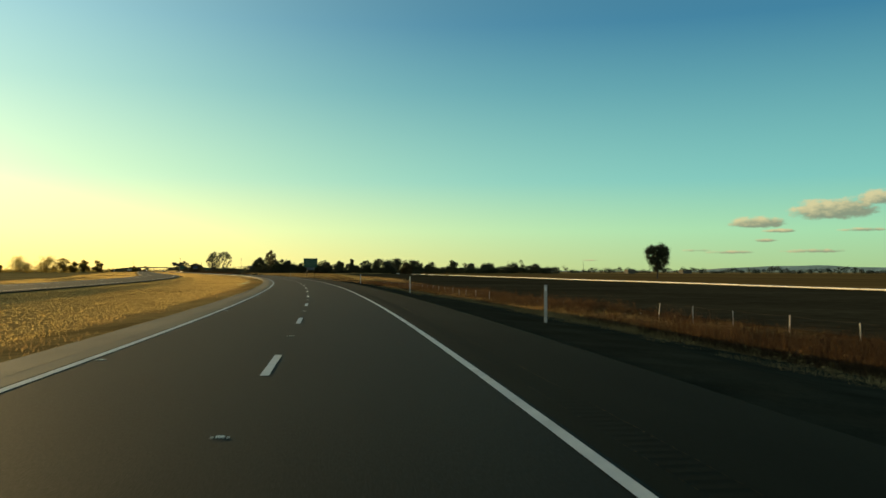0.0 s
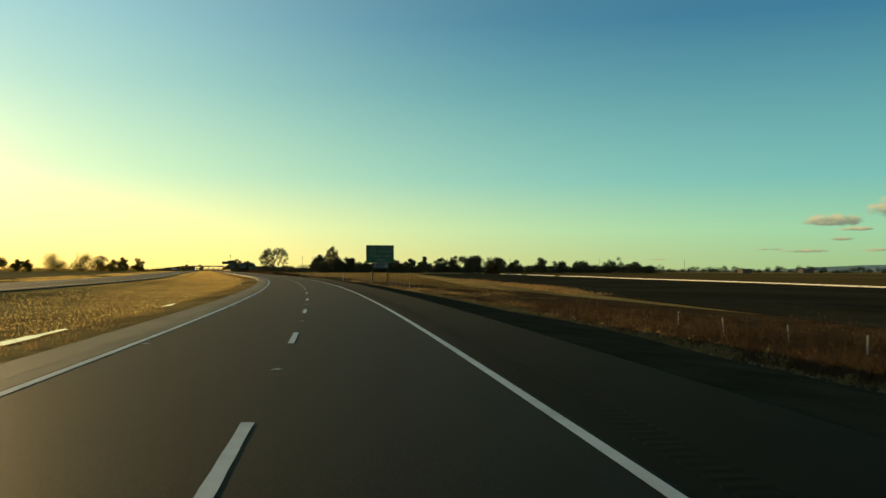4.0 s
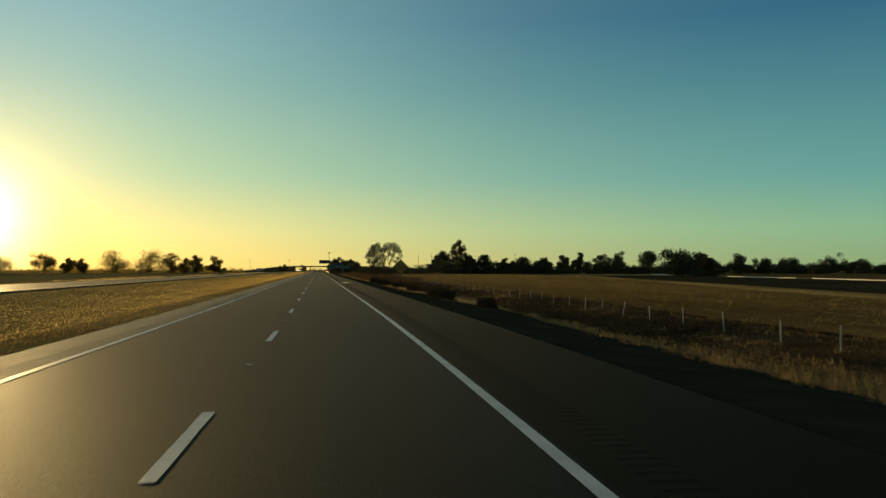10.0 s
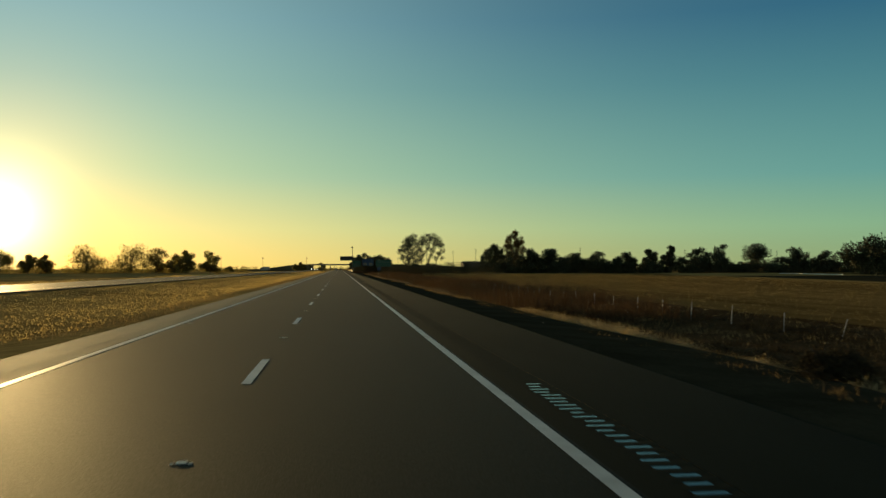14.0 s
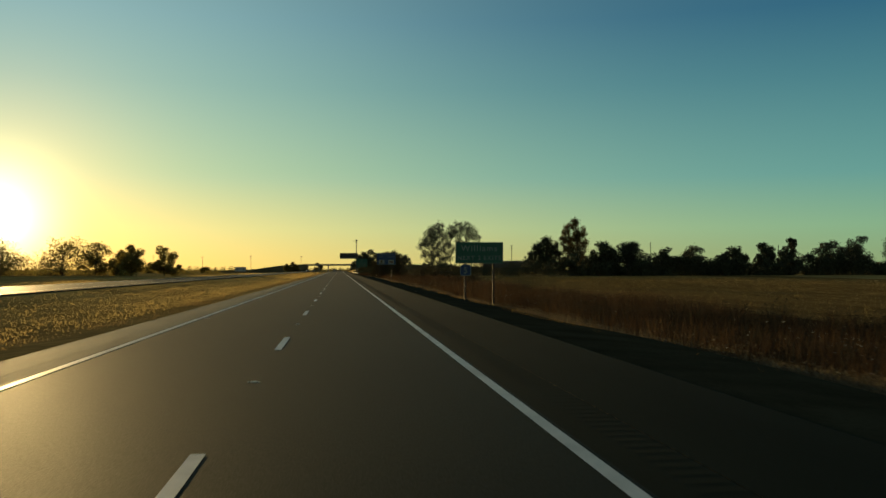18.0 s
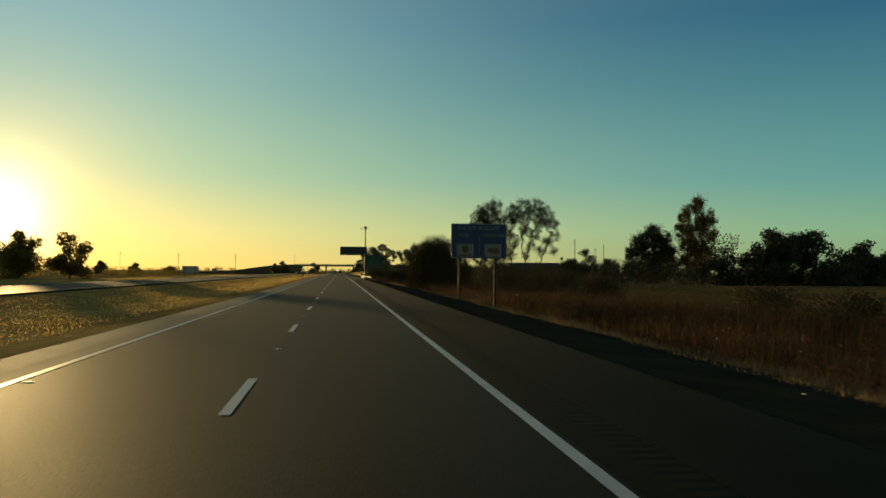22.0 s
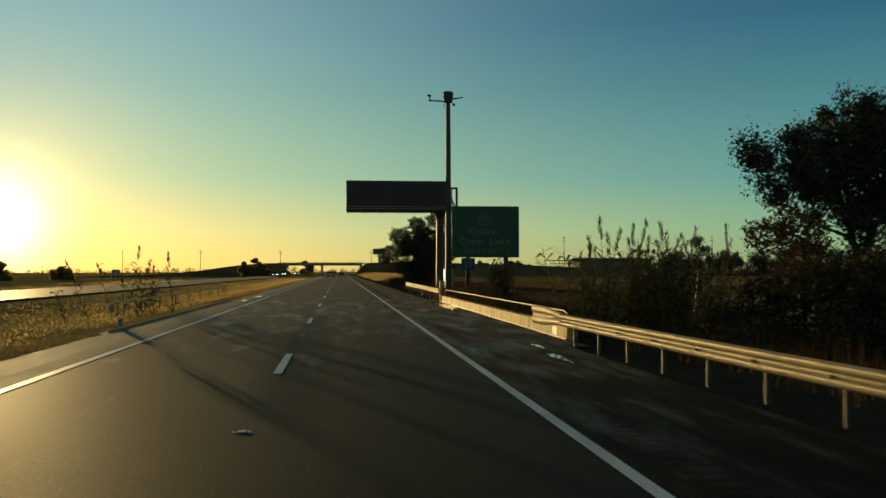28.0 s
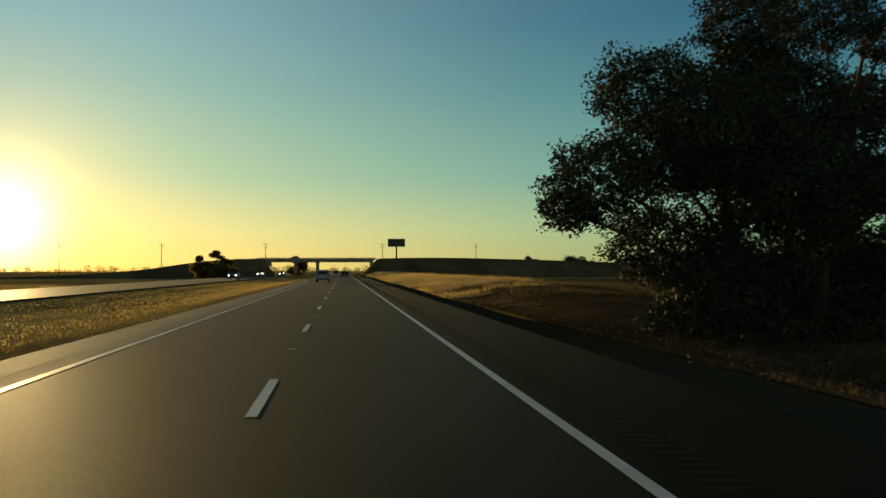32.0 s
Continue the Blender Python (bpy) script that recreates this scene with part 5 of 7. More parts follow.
def leaving_rail():
    root = thing("guard_rail", pose(0, 0, 0), "galvanised corrugated guard rail past the cabinets", "guard rail", "guard rails")
    path = [(916.45, 7.17), (918, 7.10), (920, 7.0), (924, 6.80), (928, 6.68), (932, 6.56), (935.4, 6.48)]
    def rise(s):
        return float(np.interp(s, [916.4, 924, 935.4], [0.64, 0.76, 0.83]))
    beam_rail(root, path, rise)
    rail_posts(root, path, 1.9, 0.76, start=1.55, lift=lambda s: rise(s) - 0.62)
    for z in (0.56, 0.72):
        part("bolt_row", tubed(road(916.6, 7.04, z), road(916.6, 7.20, z), 0.045, n=8), M_DARKSTEEL, root)
    part("end_shoe", boxed((0, 0, 0), (0.05, 0.30, 0.34), 0.012), M_DARKSTEEL, root, "dark rusted end shoe").matrix_world = at(916.6, 7.18, 0.64)
    p = part("reflector", boxed((0, 0, 0.0), (0.02, 0.08, 0.12), 0.004), M_WHITE, root)
    p.matrix_world = at(935.3, 6.55, 0.02)


leaving_rail()


def parapet(lat, joints, side, label, low=0.0, ends=True):
    root = thing("parapet", pose(0, 0, 0), label, "parapet", "bridge parapets")
    s0, s1 = joints[0], joints[-1]
    for a, b in zip(joints, joints[1:]):
        m = at((a + b) / 2, lat, 0.0)
        p = part("wall_block", boxed((0, 0, 0.02 - low / 2), (0.30, b - a - 0.014, 0.72 - low), 0.015), M_PARAPET, root)
        p.matrix_world = m
        # added strip: the wall's bright sunlit base edge, put into shape and colour
        k = part("kerb", boxed((-0.165 * side, 0, -0.08), (0.06, b - a - 0.014, 0.23), 0.012), M_LIT_EDGE, root, "added pale strip for the lit edge at the foot of the wall")
        k.matrix_world = m
    pts = [(s0 + 0.45, 0.52), (s0 + 0.55, 0.70)] + [(s0 + 0.9 + (s1 - s0 - 1.8) * i / 10, 0.76) for i in range(11)] + [(s1 - 0.75, 0.735), (s1 - 0.55, 0.66), (s1 - 0.44, 0.54), (s1 - 0.40, 0.36)]
    if ends:
        bm = bmesh.new()
        box(bm, (-0.06 * side, 0, 0.24), (0.34, 0.42, 1.20), 0.05)
        box(bm, (-0.06 * side, -0.02, 0.845), (0.40, 0.46, 0.05), 0.015)
        p = part("end_pier", bm, M_PARAPET, root, "square concrete end pier")
        p.matrix_world = at(s1 + 0.24, lat, 0.0)
    part("top_rail", bent_tube([road(a, lat, z) for a, z in pts], 0.024), M_GALV, root, "round galvanised top rail")
    for i in range(10):
        s = s0 + 1.6 + 3.05 * i
        if s > s1 - 0.9:
            break
        for off in (0, 0.12):
            p = part("rail_post", boxed((0, off, 0.56), (0.018, 0.016, 0.40), 0.003), M_TIMBER, root)
            p.matrix_world = at(s, lat, 0.0)
    for s, w, h, z in ((s0 + 1.4, 0.55, 0.24, 0.16),):
        p = part("painted_patch", boxed((-0.152 * side, 0, z), (0.004, w, h)), M_LOGO, root, "pale painted patch on the wall")
        p.matrix_world = at(s, lat, 0.0)
    p = part("marker_plate", boxed((-0.03 * side, 0, 0.60), (0.10, 0.012, 0.22), 0.003), M_LOGO, root, "small pale marker plate on the rail")
    p.matrix_world = at(s0 + 0.9, lat, 0.0)


parapet(7.42, [886.2, 891.1, 898.3, 905.5, 912.0, 916.4], 1, "low stained concrete parapet with a steel top rail")
parapet(-5.40, [887.5, 894.0, 900.5, 907.0, 913.5], -1, "low concrete parapet with a steel top rail on the median side", low=0.44, ends=False)

# ---- verge markers and fences ----
def verge_marker():
    root = thing("marker_post", at(17.2, 9.1), "slim white flexible marker post in the gravel verge", "marker post", "marker posts")
    part("blade", boxed((0, 0, 0.72), (0.12, 0.02, 1.50), 0.006), M_POST, root)
    part("reflector", boxed((0, -0.013, 1.32), (0.07, 0.004, 0.16)), M_WHITE, root, "pale reflector patch")
    return root


mk = verge_marker()
for s, l in ((62.9, 9.05), (117.2, 9.2), (260.5, 8.97)):
    copy_thing(mk, at(s, l, None, 4 * math.sin(s)))


def fence_line(path, gap, label, tall=1.25, skip=0.0, seed=1):
    """Steel line posts with four wires; path: (s, lat)."""
    rng = random.Random(seed)
    pts = [road(s, l, 0) for s, l in path]
    lens = np.concatenate([[0], np.cumsum([(b - a).length for a, b in zip(pts, pts[1:])])])
    S, Lt = [p[0] for p in path], [p[1] for p in path]
    root = thing("wire_fence", pose(0, 0, 0), label, "fence", "wire fences")
    bm = bmesh.new()
    box(bm, (0, 0, tall / 2 - 0.2), (0.034, 0.012, tall + 0.4), 0.0)
    box(bm, (0, 0.02, tall / 2 - 0.2), (0.010, 0.035, tall + 0.4), 0.0)
    me = mesh_of("post", bm, M_POST)
    tops = []
    d = 0.0
    while d < lens[-1]:
        s, l = float(np.interp(d, lens, S)), float(np.interp(d, lens, Lt))
        zg = float(ground_z(s, l))
        if rng.random() > skip:
            p = part("post", me, None, root)
            p.matrix_world = at(s, l + rng.uniform(-0.05, 0.05), zg) @ pose(0, 0, rng.uniform(-0.08, 0.04), rng.uniform(-4, 4), rng.uniform(-4, 4) if rng.random() > 0.1 else rng.uniform(-16, 16), rng.uniform(-20, 20))
        tops.append((s, l, zg))
        d += gap * rng.uniform(0.9, 1.1)
    for h in (0.28 * tall, 0.54 * tall, 0.78 * tall, 0.97 * tall):
        w = bmesh.new()
        for (sa, la, za), (sb, lb, zb) in zip(tops, tops[1:]):
            a, b = road(sa, la, za + h), road(sb, lb, zb + h)
            c = (a + b) / 2 - Vector((0, 0, 0.04))
            for p, q in ((a, c), (c, b)):
                tube(w, p, q, 0.0022, n=3)
        part("wire", w, M_WIRE, root, "sagging steel wire")


fence_line([(5, 19.8), (34, 19.6)], 4.6, "wire fence on thin pale steel posts in dry weeds", tall=0.98, seed=3)
fence_line([(66, 16.9), (72, 16.5), (90, 16.8), (120, 17.1), (150, 17.2)], 4.6, "wire fence on thin pale steel posts in dry weeds", tall=0.95, seed=5)
fence_line([(236, 17.7), (240, 17.8), (300, 18.2), (395, 20.6), (430, 21.0), (470, 20.2), (545, 19.8)], 4.6, "wire fence on thin pale steel posts in dry weeds", tall=0.88, seed=4)
fence_line([(838, 25.5), (856, 26.8), (889, 30), (931, 38)], 5.2, "wire fence on thin pale posts under the trees", seed=6, skip=0.1)


def loose_wires():
    root = thing("loose_wire", pose(0, 0, 0), "two slack rusty wires trailing through the dry grass", "wire")
    for l0, h0 in ((16.4, 0.34), (17.3, 0.28)):
        pts = [road(s, l0 + 0.25 * math.sin(s / 21.0), float(ground_z(s, l0)) + h0 + 0.07 * math.sin(s / 4.0)) for s in np.arange(176, 237, 3.0)]
        part("wire", bent_tube(pts, 0.004, 5), M_WIRE, root)


loose_wires()


# ---- scraps of litter on the shoulder ----
def litter(s, lat, size, seed):
    rng = random.Random(seed)
    bm = bmesh.new()
    g = bmesh.ops.create_icosphere(bm, subdivisions=1, radius=size)
    for v in g["verts"]:
        v.co *= rng.uniform(0.55, 1.2)
        v.co.z = max(v.co.z * 0.6 + size * 0.3, 0.0)
    ob = part("litter", bm, M_CREAM)
    ob.matrix_world = at(s, lat, (0.004 if lat < 6.7 else -0.02 - 0.07 * (lat - 6.76)), rng.uniform(0, 360))
    tagged(ob, "crumpled pale scrap of litter on the dark shoulder", "litter", "litter")


for i, (s, l, z) in enumerate(((221.4, 8.3, 0.04), (218.6, 8.4, 0.05), (380.0, 7.7, 0.04), (408.6, 7.65, 0.04), (623.3, 7.6, 0.05), (14.0, 8.0, 0.03), (232.5, 9.4, 0.04), (455.0, 8.4, 0.04), (690.0, 8.8, 0.04))):
    litter(s, l, z, 800 + i)
# ---- overpass ----
BR = 1302.0


def overpass():
    root = thing("overpass", pose(0, BR, 0), "concrete road bridge on piers over both carriageways", "bridge")
    part("deck", boxed((-8.0, 0, 5.36), (40.0, 11.0, 0.42), 0.05), M_CONCRETE, root, "concrete bridge deck")
    for y in (-4.6, -1.5, 1.5, 4.6):
        part("girder", boxed((-8.0, y, 4.94), (38.0, 0.6, 0.50), 0.04), M_CONCRETE, root)
    for y in (-5.35, 5.35):
        part("parapet", boxed((-8.0, y, 5.80), (42.0, 0.28, 0.50), 0.03), M_CONCRETE, root)
        bm = bmesh.new()
        for i in range(31):
            tube(bm, (-28.5 + 41 * i / 30, y, 6.0), (-28.5 + 41 * i / 30, y, 6.32), 0.02, n=6)
        tube(bm, (-28.5, y, 6.32), (12.5, y, 6.32), 0.025, n=8)
        part("railing", bm, M_DARKSTEEL, root, "steel railing on the parapet")
    for x in (-7.9, -15.6):
        bent = part("pier", boxed((x, 0, 4.6), (1.2, 10.2, 0.7), 0.06), M_CONCRETE, root, "concrete pier cap")
        for y in (-3.4, 0, 3.4):
            part("column", tubed((x, y, -0.9), (x, y, 4.3), 0.5, n=18), M_CONCRETE, bent)
    for x, sgn in ((10.6, 1), (-24.5, -1)):
        part("abutment", boxed((x + sgn * 0.6, 0, 4.2), (1.2, 11.2, 2.2), 0.05), M_CONCRETE, root)


overpass()


def embankment(name, crest, foot, label, taper=0.0):
    """An earth bank along X; crest: (x, height) from the bridge outwards."""
    bm = bmesh.new()
    rows = []
    rng = random.Random(3)
    for x, h in crest:
        run = 2.0 * (h + 0.9) + 0.5
        prof = [(-6.0 - run, -0.95), (-6.0 - run * 0.62, (h + 0.9) * 0.36 - 0.9), (-6.0 - run * 0.3, (h + 0.9) * 0.70 - 0.9), (-6.0, h), (6.0, h), (6.0 + run, -0.95)]
        rows.append([bm.verts.new((x + (rng.uniform(-0.4, 0.4) if 0 < j < 5 else 0), BR + y + rng.uniform(-0.3, 0.3), z + (rng.uniform(-0.12, 0.12) if 0 < j < 3 else 0))) for j, (y, z) in enumerate(prof)])
    for a, b in zip(rows, rows[1:]):
        for j in range(5):
            bm.faces.new((a[j], a[j + 1], b[j + 1], b[j]))
    bm.faces.new(rows[0])
    bm.faces.new(rows[-1])
    bmesh.ops.recalc_face_normals(bm, faces=bm.faces)
    return tagged(part(name, bm, M_BANK), label, "embankment", kind="structure")


embankment("embankment_east", [(7.7, -0.6), (11.5, 3.6), (13.5, 5.9), (22, 6.1), (32, 6.2), (42, 6.1), (55, 5.8), (70, 5.4), (90, 4.8), (115, 3.8), (150, 2.0), (190, 0.2), (215, -0.7)], 0, "earth bank of the overpass approach, dry grass")
embankment("embankment_west", [(-22.5, -0.6), (-25.5, 3.6), (-27.5, 5.95), (-36, 5.75), (-46, 5.0), (-56, 3.8), (-66, 2.2), (-78, 1.1), (-92, 0.3), (-110, -0.3), (-135, -0.85)], 0, "earth bank of the overpass approach sloping down into grass")


def billboard():
    root = thing("billboard", pose(19.9, 1296, 0), "billboard on a single steel pole behind the overpass bank", "billboard")
    part("board", boxed((0, 0, 11.5), (6.0, 0.5, 2.7), 0.04), M_DARKSTEEL, root, "dark back-lit board")
    part("trim", ring_plate(round_rect(6.1, 2.8, 0.08, 0, 11.5), round_rect(5.8, 2.5, 0.05, 0, 11.5), 0.06, -0.31), M_ALU, root)
    part("catwalk", boxed((0, -0.5, 10.1), (6.2, 0.5, 0.08)), M_DARKSTEEL, root)
    part("pole", tubed((0, 0.1, -1.0), (0, 0.1, 10.2), 0.33, 0.30, 14), M_DARKSTEEL, root)


billboard()


# ---- poles and lines ----
def power_pole(h, arms):
    root = thing("power_pole", pose(0, 0, -1.0), "slender timber power pole with crossarms", "power pole", "power poles")
    part("pole", tubed((0, 0, 0), (0, 0, h), 0.19, 0.11, 9), M_TIMBER, root)
    for z in arms:
        a = part("crossarm", boxed((0, 0.12, h - z), (2.4, 0.10, 0.13)), M_TIMBER, root)
        for x in (-1.05, -0.35, 0.45, 1.05):
            part("insulator", tubed((x, 0.12, h - z + 0.06), (x, 0.12, h - z + 0.26), 0.05, 0.03, 6), M_WHITE, a)
    return root


pp = power_pole(15.6, (0.6, 1.9))
pp.matrix_world = pose(-35, 1405, -1.0)
for x, y, f, r in ((-82, 1402, 1.0, 10), (-126, 1398, 1.0, 5), (-170, 1394, 1.02, 0), (20, 1408, 1.0, 0), (66, 1412, 1.0, 0), (114, 1300, 1.30, 20), (172, 1253, 1.22, 15), (128, 1090, 1.05, 60), (150, 960, 1.0, 50),
                  (228, 985, 0.95, 50), (305, 1010, 0.95, 50), (92, 1010, 1.0, 50), (420, 1030, 1.0, 50), (540, 1050, 1.0, 50), (196, 1330, 1.0, 0)):
    copy_thing(pp, pose(x, y, -1.0, 0, 0, r) @ Matrix.Diagonal((1, 1, f, 1)))


# ---- buildings and palms far off ----
def warehouse():
    root = thing("warehouse", pose(147, 1330, -0.9), "long low warehouse of dull ribbed steel behind a field", "building")
    part("wall", boxed((0, 0, 4.2), (39, 22, 8.4), 0.05), M_ROOF, root)
    bm = bmesh.new()
    for y0, y1 in ((-11.4, 0), (0, 11.4)):
        vs = [bm.verts.new(p) for p in ((-19.8, y0, 8.4 if y0 < 0 else 9.8), (19.8, y0, 8.4 if y0 < 0 else 9.8), (19.8, y1, 9.8 if y0 < 0 else 8.4), (-19.8, y1, 9.8 if y0 < 0 else 8.4))]
        bm.faces.new(vs)
    bmesh.ops.solidify(bm, geom=list(bm.faces), thickness=0.12)
    part("roof", bm, M_ROOF, root, "low-pitched steel roof")
    for x in (-12, 0, 12):
        part("door", boxed((x, -11.03, 2.2), (4.2, 0.08, 4.4)), M_DARKSTEEL, root, "wide roller door")
    for x in (-14, -5, 4, 13):
        part("roof_vent", boxed((x, -3, 9.7), (1.1, 1.1, 0.9)), M_ALU, root)
    c = thing("open_shed", pose(119.5, 1328, -0.9), "open steel shed frame beside the warehouse", "shed")
    part("roof", boxed((0, 0, 8.3), (16, 14, 0.35)), M_ROOF, c)
    for x in (-7.5, -2.5, 2.5, 7.5):
        for y in (-6.5, 6.5):
            part("column", boxed((x, y, 4.1), (0.3, 0.3, 8.3)), M_DARKSTEEL, c)
    part("brace", boxed((0, -6.5, 6.6), (15.5, 0.2, 0.3)), M_DARKSTEEL, c)


warehouse()


def far_shed(x, y, w, h, label):
    root = thing("farm_building", pose(x, y, -0.9), label, "building", "farm buildings")
    part("wall", boxed((0, 0, h / 2), (w, 9, h)), M_ROOF, root)
    part("roof", boxed((0, 0, h + 0.25), (w + 1, 10, 0.5), 0.1), M_ROOF, root)
    part("door", boxed((0, -4.53, h * 0.35), (2.4, 0.06, h * 0.7)), M_DARKSTEEL, root)


far_shed(520, 900, 10, 4.2, "small pale farm shed among far trees")
far_shed(640, 960, 14, 4.0, "low pale farm building among far trees")


def palm(x, y, h, seed):
    rng = random.Random(seed)
    root = thing("palm_tree", pose(x, y, -0.9), "tall fan palm with a small dark crown", "tree", "palms")
    part("trunk", tubed((0, 0, 0), (0.2, 0, h), 0.32, 0.2, 9), M_BARK, root)
    bm = bmesh.new()
    for i in range(46):
        a, e = rng.uniform(0, 6.28), rng.uniform(-0.7, 1.2)
        w = Vector((math.cos(a) * math.cos(e), math.sin(a) * math.cos(e), math.sin(e)))
        side = w.cross(Vector((0, 0, 1))).normalized() * 0.4
        p = Vector((0.2, 0, h))
        t = p + w * rng.uniform(1.2, 1.9) - Vector((0, 0, 0.3))
        bm.faces.new([bm.verts.new(q) for q in (p, p + w * 0.9 + side, t, p + w * 0.9 - side)])
    part("fronds", bm, M_LEAF_DARK, root)


palm(161, 1300, 12.5, 1)
palm(166.5, 1303, 11.6, 2)


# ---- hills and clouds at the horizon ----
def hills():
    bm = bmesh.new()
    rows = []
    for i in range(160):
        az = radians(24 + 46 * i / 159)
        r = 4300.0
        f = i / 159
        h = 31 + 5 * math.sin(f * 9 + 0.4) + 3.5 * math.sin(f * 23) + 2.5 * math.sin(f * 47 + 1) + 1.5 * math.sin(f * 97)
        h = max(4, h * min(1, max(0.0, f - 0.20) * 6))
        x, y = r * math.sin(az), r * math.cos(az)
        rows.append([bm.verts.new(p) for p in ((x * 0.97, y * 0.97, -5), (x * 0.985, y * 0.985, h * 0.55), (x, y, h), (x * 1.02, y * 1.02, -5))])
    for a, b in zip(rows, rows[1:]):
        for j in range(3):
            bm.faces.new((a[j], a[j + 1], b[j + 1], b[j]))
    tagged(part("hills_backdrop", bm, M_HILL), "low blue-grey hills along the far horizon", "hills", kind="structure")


hills()


# ---- vehicles ----
def car(m, label, paint, tall=1.75, long=4.7, wide=1.88, lit=False, away=True, kind_name="car"):
    """Rear towards -Y when away, else its front towards -Y."""
    root = thing(kind_name, m, label, "car", "cars on the road")
    sgn = 1 if away else -1
    h, l, w = tall, long, wide
    prof = [(-l / 2, 0.42), (-l / 2, 0.95), (-l / 2 + 0.12, 1.08), (-l / 2 + 0.42, h - 0.06), (-l / 2 + 0.75, h), (l * 0.10, h), (l * 0.27, 1.10), (l * 0.45, 0.98), (l / 2, 0.80), (l / 2, 0.40)]
    bm = bmesh.new()
    L = [bm.verts.new((-w / 2 * (1.0 if z < 1.1 else 0.84), sgn * y, z)) for y, z in prof]
    R = [bm.verts.new((w / 2 * (1.0 if z < 1.1 else 0.84), sgn * y, z)) for y, z in prof]
    bm.faces.new(L)
    bm.faces.new(list(reversed(R)))
    for i in range(len(prof)):
        j = (i + 1) % len(prof)
        bm.faces.new((L[i], R[i], R[j], L[j]))
    bmesh.ops.recalc_face_normals(bm, faces=bm.faces)
    bmesh.ops.bevel(bm, geom=list(bm.edges), offset=0.06, segments=2, affect="EDGES", clamp_overlap=True)
    body = part("body", bm, paint, root)
    y0 = -l / 2 + 0.12
    tilt = Matrix.Rotation(-sgn * math.atan2(0.30, h - 1.14), 4, "X")
    part("rear_window", box(bmesh.new(), (0, sgn * (y0 + 0.125), (1.10 + h - 0.06) / 2 + 0.0), (w * 0.74, 0.05, h - 1.30), 0.02, tilt), M_GLASS, body, "tinted rear window")
    tilt2 = Matrix.Rotation(sgn * math.atan2(l * 0.17, h - 1.1), 4, "X")
    part("windscreen", box(bmesh.new(), (0, sgn * (l * 0.185 + 0.01), (1.10 + h) / 2), (w * 0.76, 0.05, (h - 1.10) * 1.45), 0.02, tilt2), M_GLASS, body, "dark windscreen")
    for sx in (-1, 1):
        part("side_window", boxed((sx * w * 0.452, sgn * (-l * 0.12), (h + 1.1) / 2 - 0.02), (0.10, l * 0.46, h - 1.32), 0.03), M_GLASS, body)
        part("tail_lamp", boxed((sx * (w / 2 - 0.13), -sgn * (l / 2 - 0.02), 0.98), (0.20, 0.10, 0.28), 0.02), M_TAIL, body, "red tail lamp")
        part("headlamp", boxed((sx * (w / 2 - 0.26), sgn * (l / 2 - 0.03), 0.76), (0.34, 0.10, 0.15), 0.03), M_BEAM if lit else M_WHITE, body, "headlamp")
        part("mirror", boxed((sx * (w / 2 + 0.09), sgn * l * 0.17, 1.12), (0.20, 0.10, 0.15), 0.03), paint, body)
        for y in (-l * 0.31, l * 0.31):
            wh = part("wheel", tubed((sx * (w / 2 - 0.22), sgn * y, 0.34), (sx * (w / 2 + 0.01), sgn * y, 0.34), 0.34, n=20), M_TYRE, root, "black tyre")
            part("rim", tubed((sx * (w / 2 - 0.02), sgn * y, 0.34), (sx * (w / 2 + 0.02), sgn * y, 0.34), 0.21, n=14), M_ALU, wh)
    part("bumper", boxed((0, -sgn * (l / 2 + 0.01), 0.50), (w * 0.96, 0.16, 0.24), 0.04), M_DARKCAR, body, "dark plastic bumper")
    part("plate", boxed((0, -sgn * (l / 2 + 0.015), 0.85), (0.34, 0.02, 0.17)), M_WHITE, body, "blank pale plate")
    part("roof_rail", boxed((0, -sgn * l * 0.12, h + 0.03), (w * 0.70, 0.06, 0.04), 0.01), M_DARKCAR, body)
    return root


car(at(1112, -1.75, 0.0), "silver sport utility car driving away in the inner lane", M_SILVER)
car(at(1215, 1.55, 0.0), "small dark car driving away beyond", M_DARKCAR, tall=1.5, long=4.5)
car(at(1335, 1.6, 0.0), "silver car driving away under the overpass", M_SILVER, tall=1.55)
car(at(1360, -1.8, 0.0), "dark car driving away under the overpass", M_DARKCAR, tall=1.6)
for s, o, pnt, tl in ((1165, -3.2, M_DARKCAR, 1.5), (1255, -6.9, M_SILVER, 1.75), (1290, -3.2, M_DARKCAR, 1.5), (1385, -3.3, M_SILVER, 1.6), (1430, -6.8, M_DARKCAR, 1.7)):
    car(at(s, float(far_edge(s)) + o, 0.0), "oncoming car with lit headlamps on the opposite carriageway", pnt, tall=tl, lit=True, away=False)

# ---- trees ----
def place_tree(x, y, w, h, base, leaves, seed, label, leaf=0.3, leaf_mat=None, stems=None, group="trees beyond the fields", n=9, name="tree", zg=-0.9, trunk_r=0.26, ragged=False):
    rng = random.Random(seed)
    blobs = (ragged_crown if ragged else round_crown)(w, h, base, rng, n)
    return tree(pose(x, y, zg, 0, 0, rng.uniform(0, 360)), label, blobs, leaves, leaf, stems or [(0, 0)], seed, leaf_mat, group, name=name, trunk_r=trunk_r)


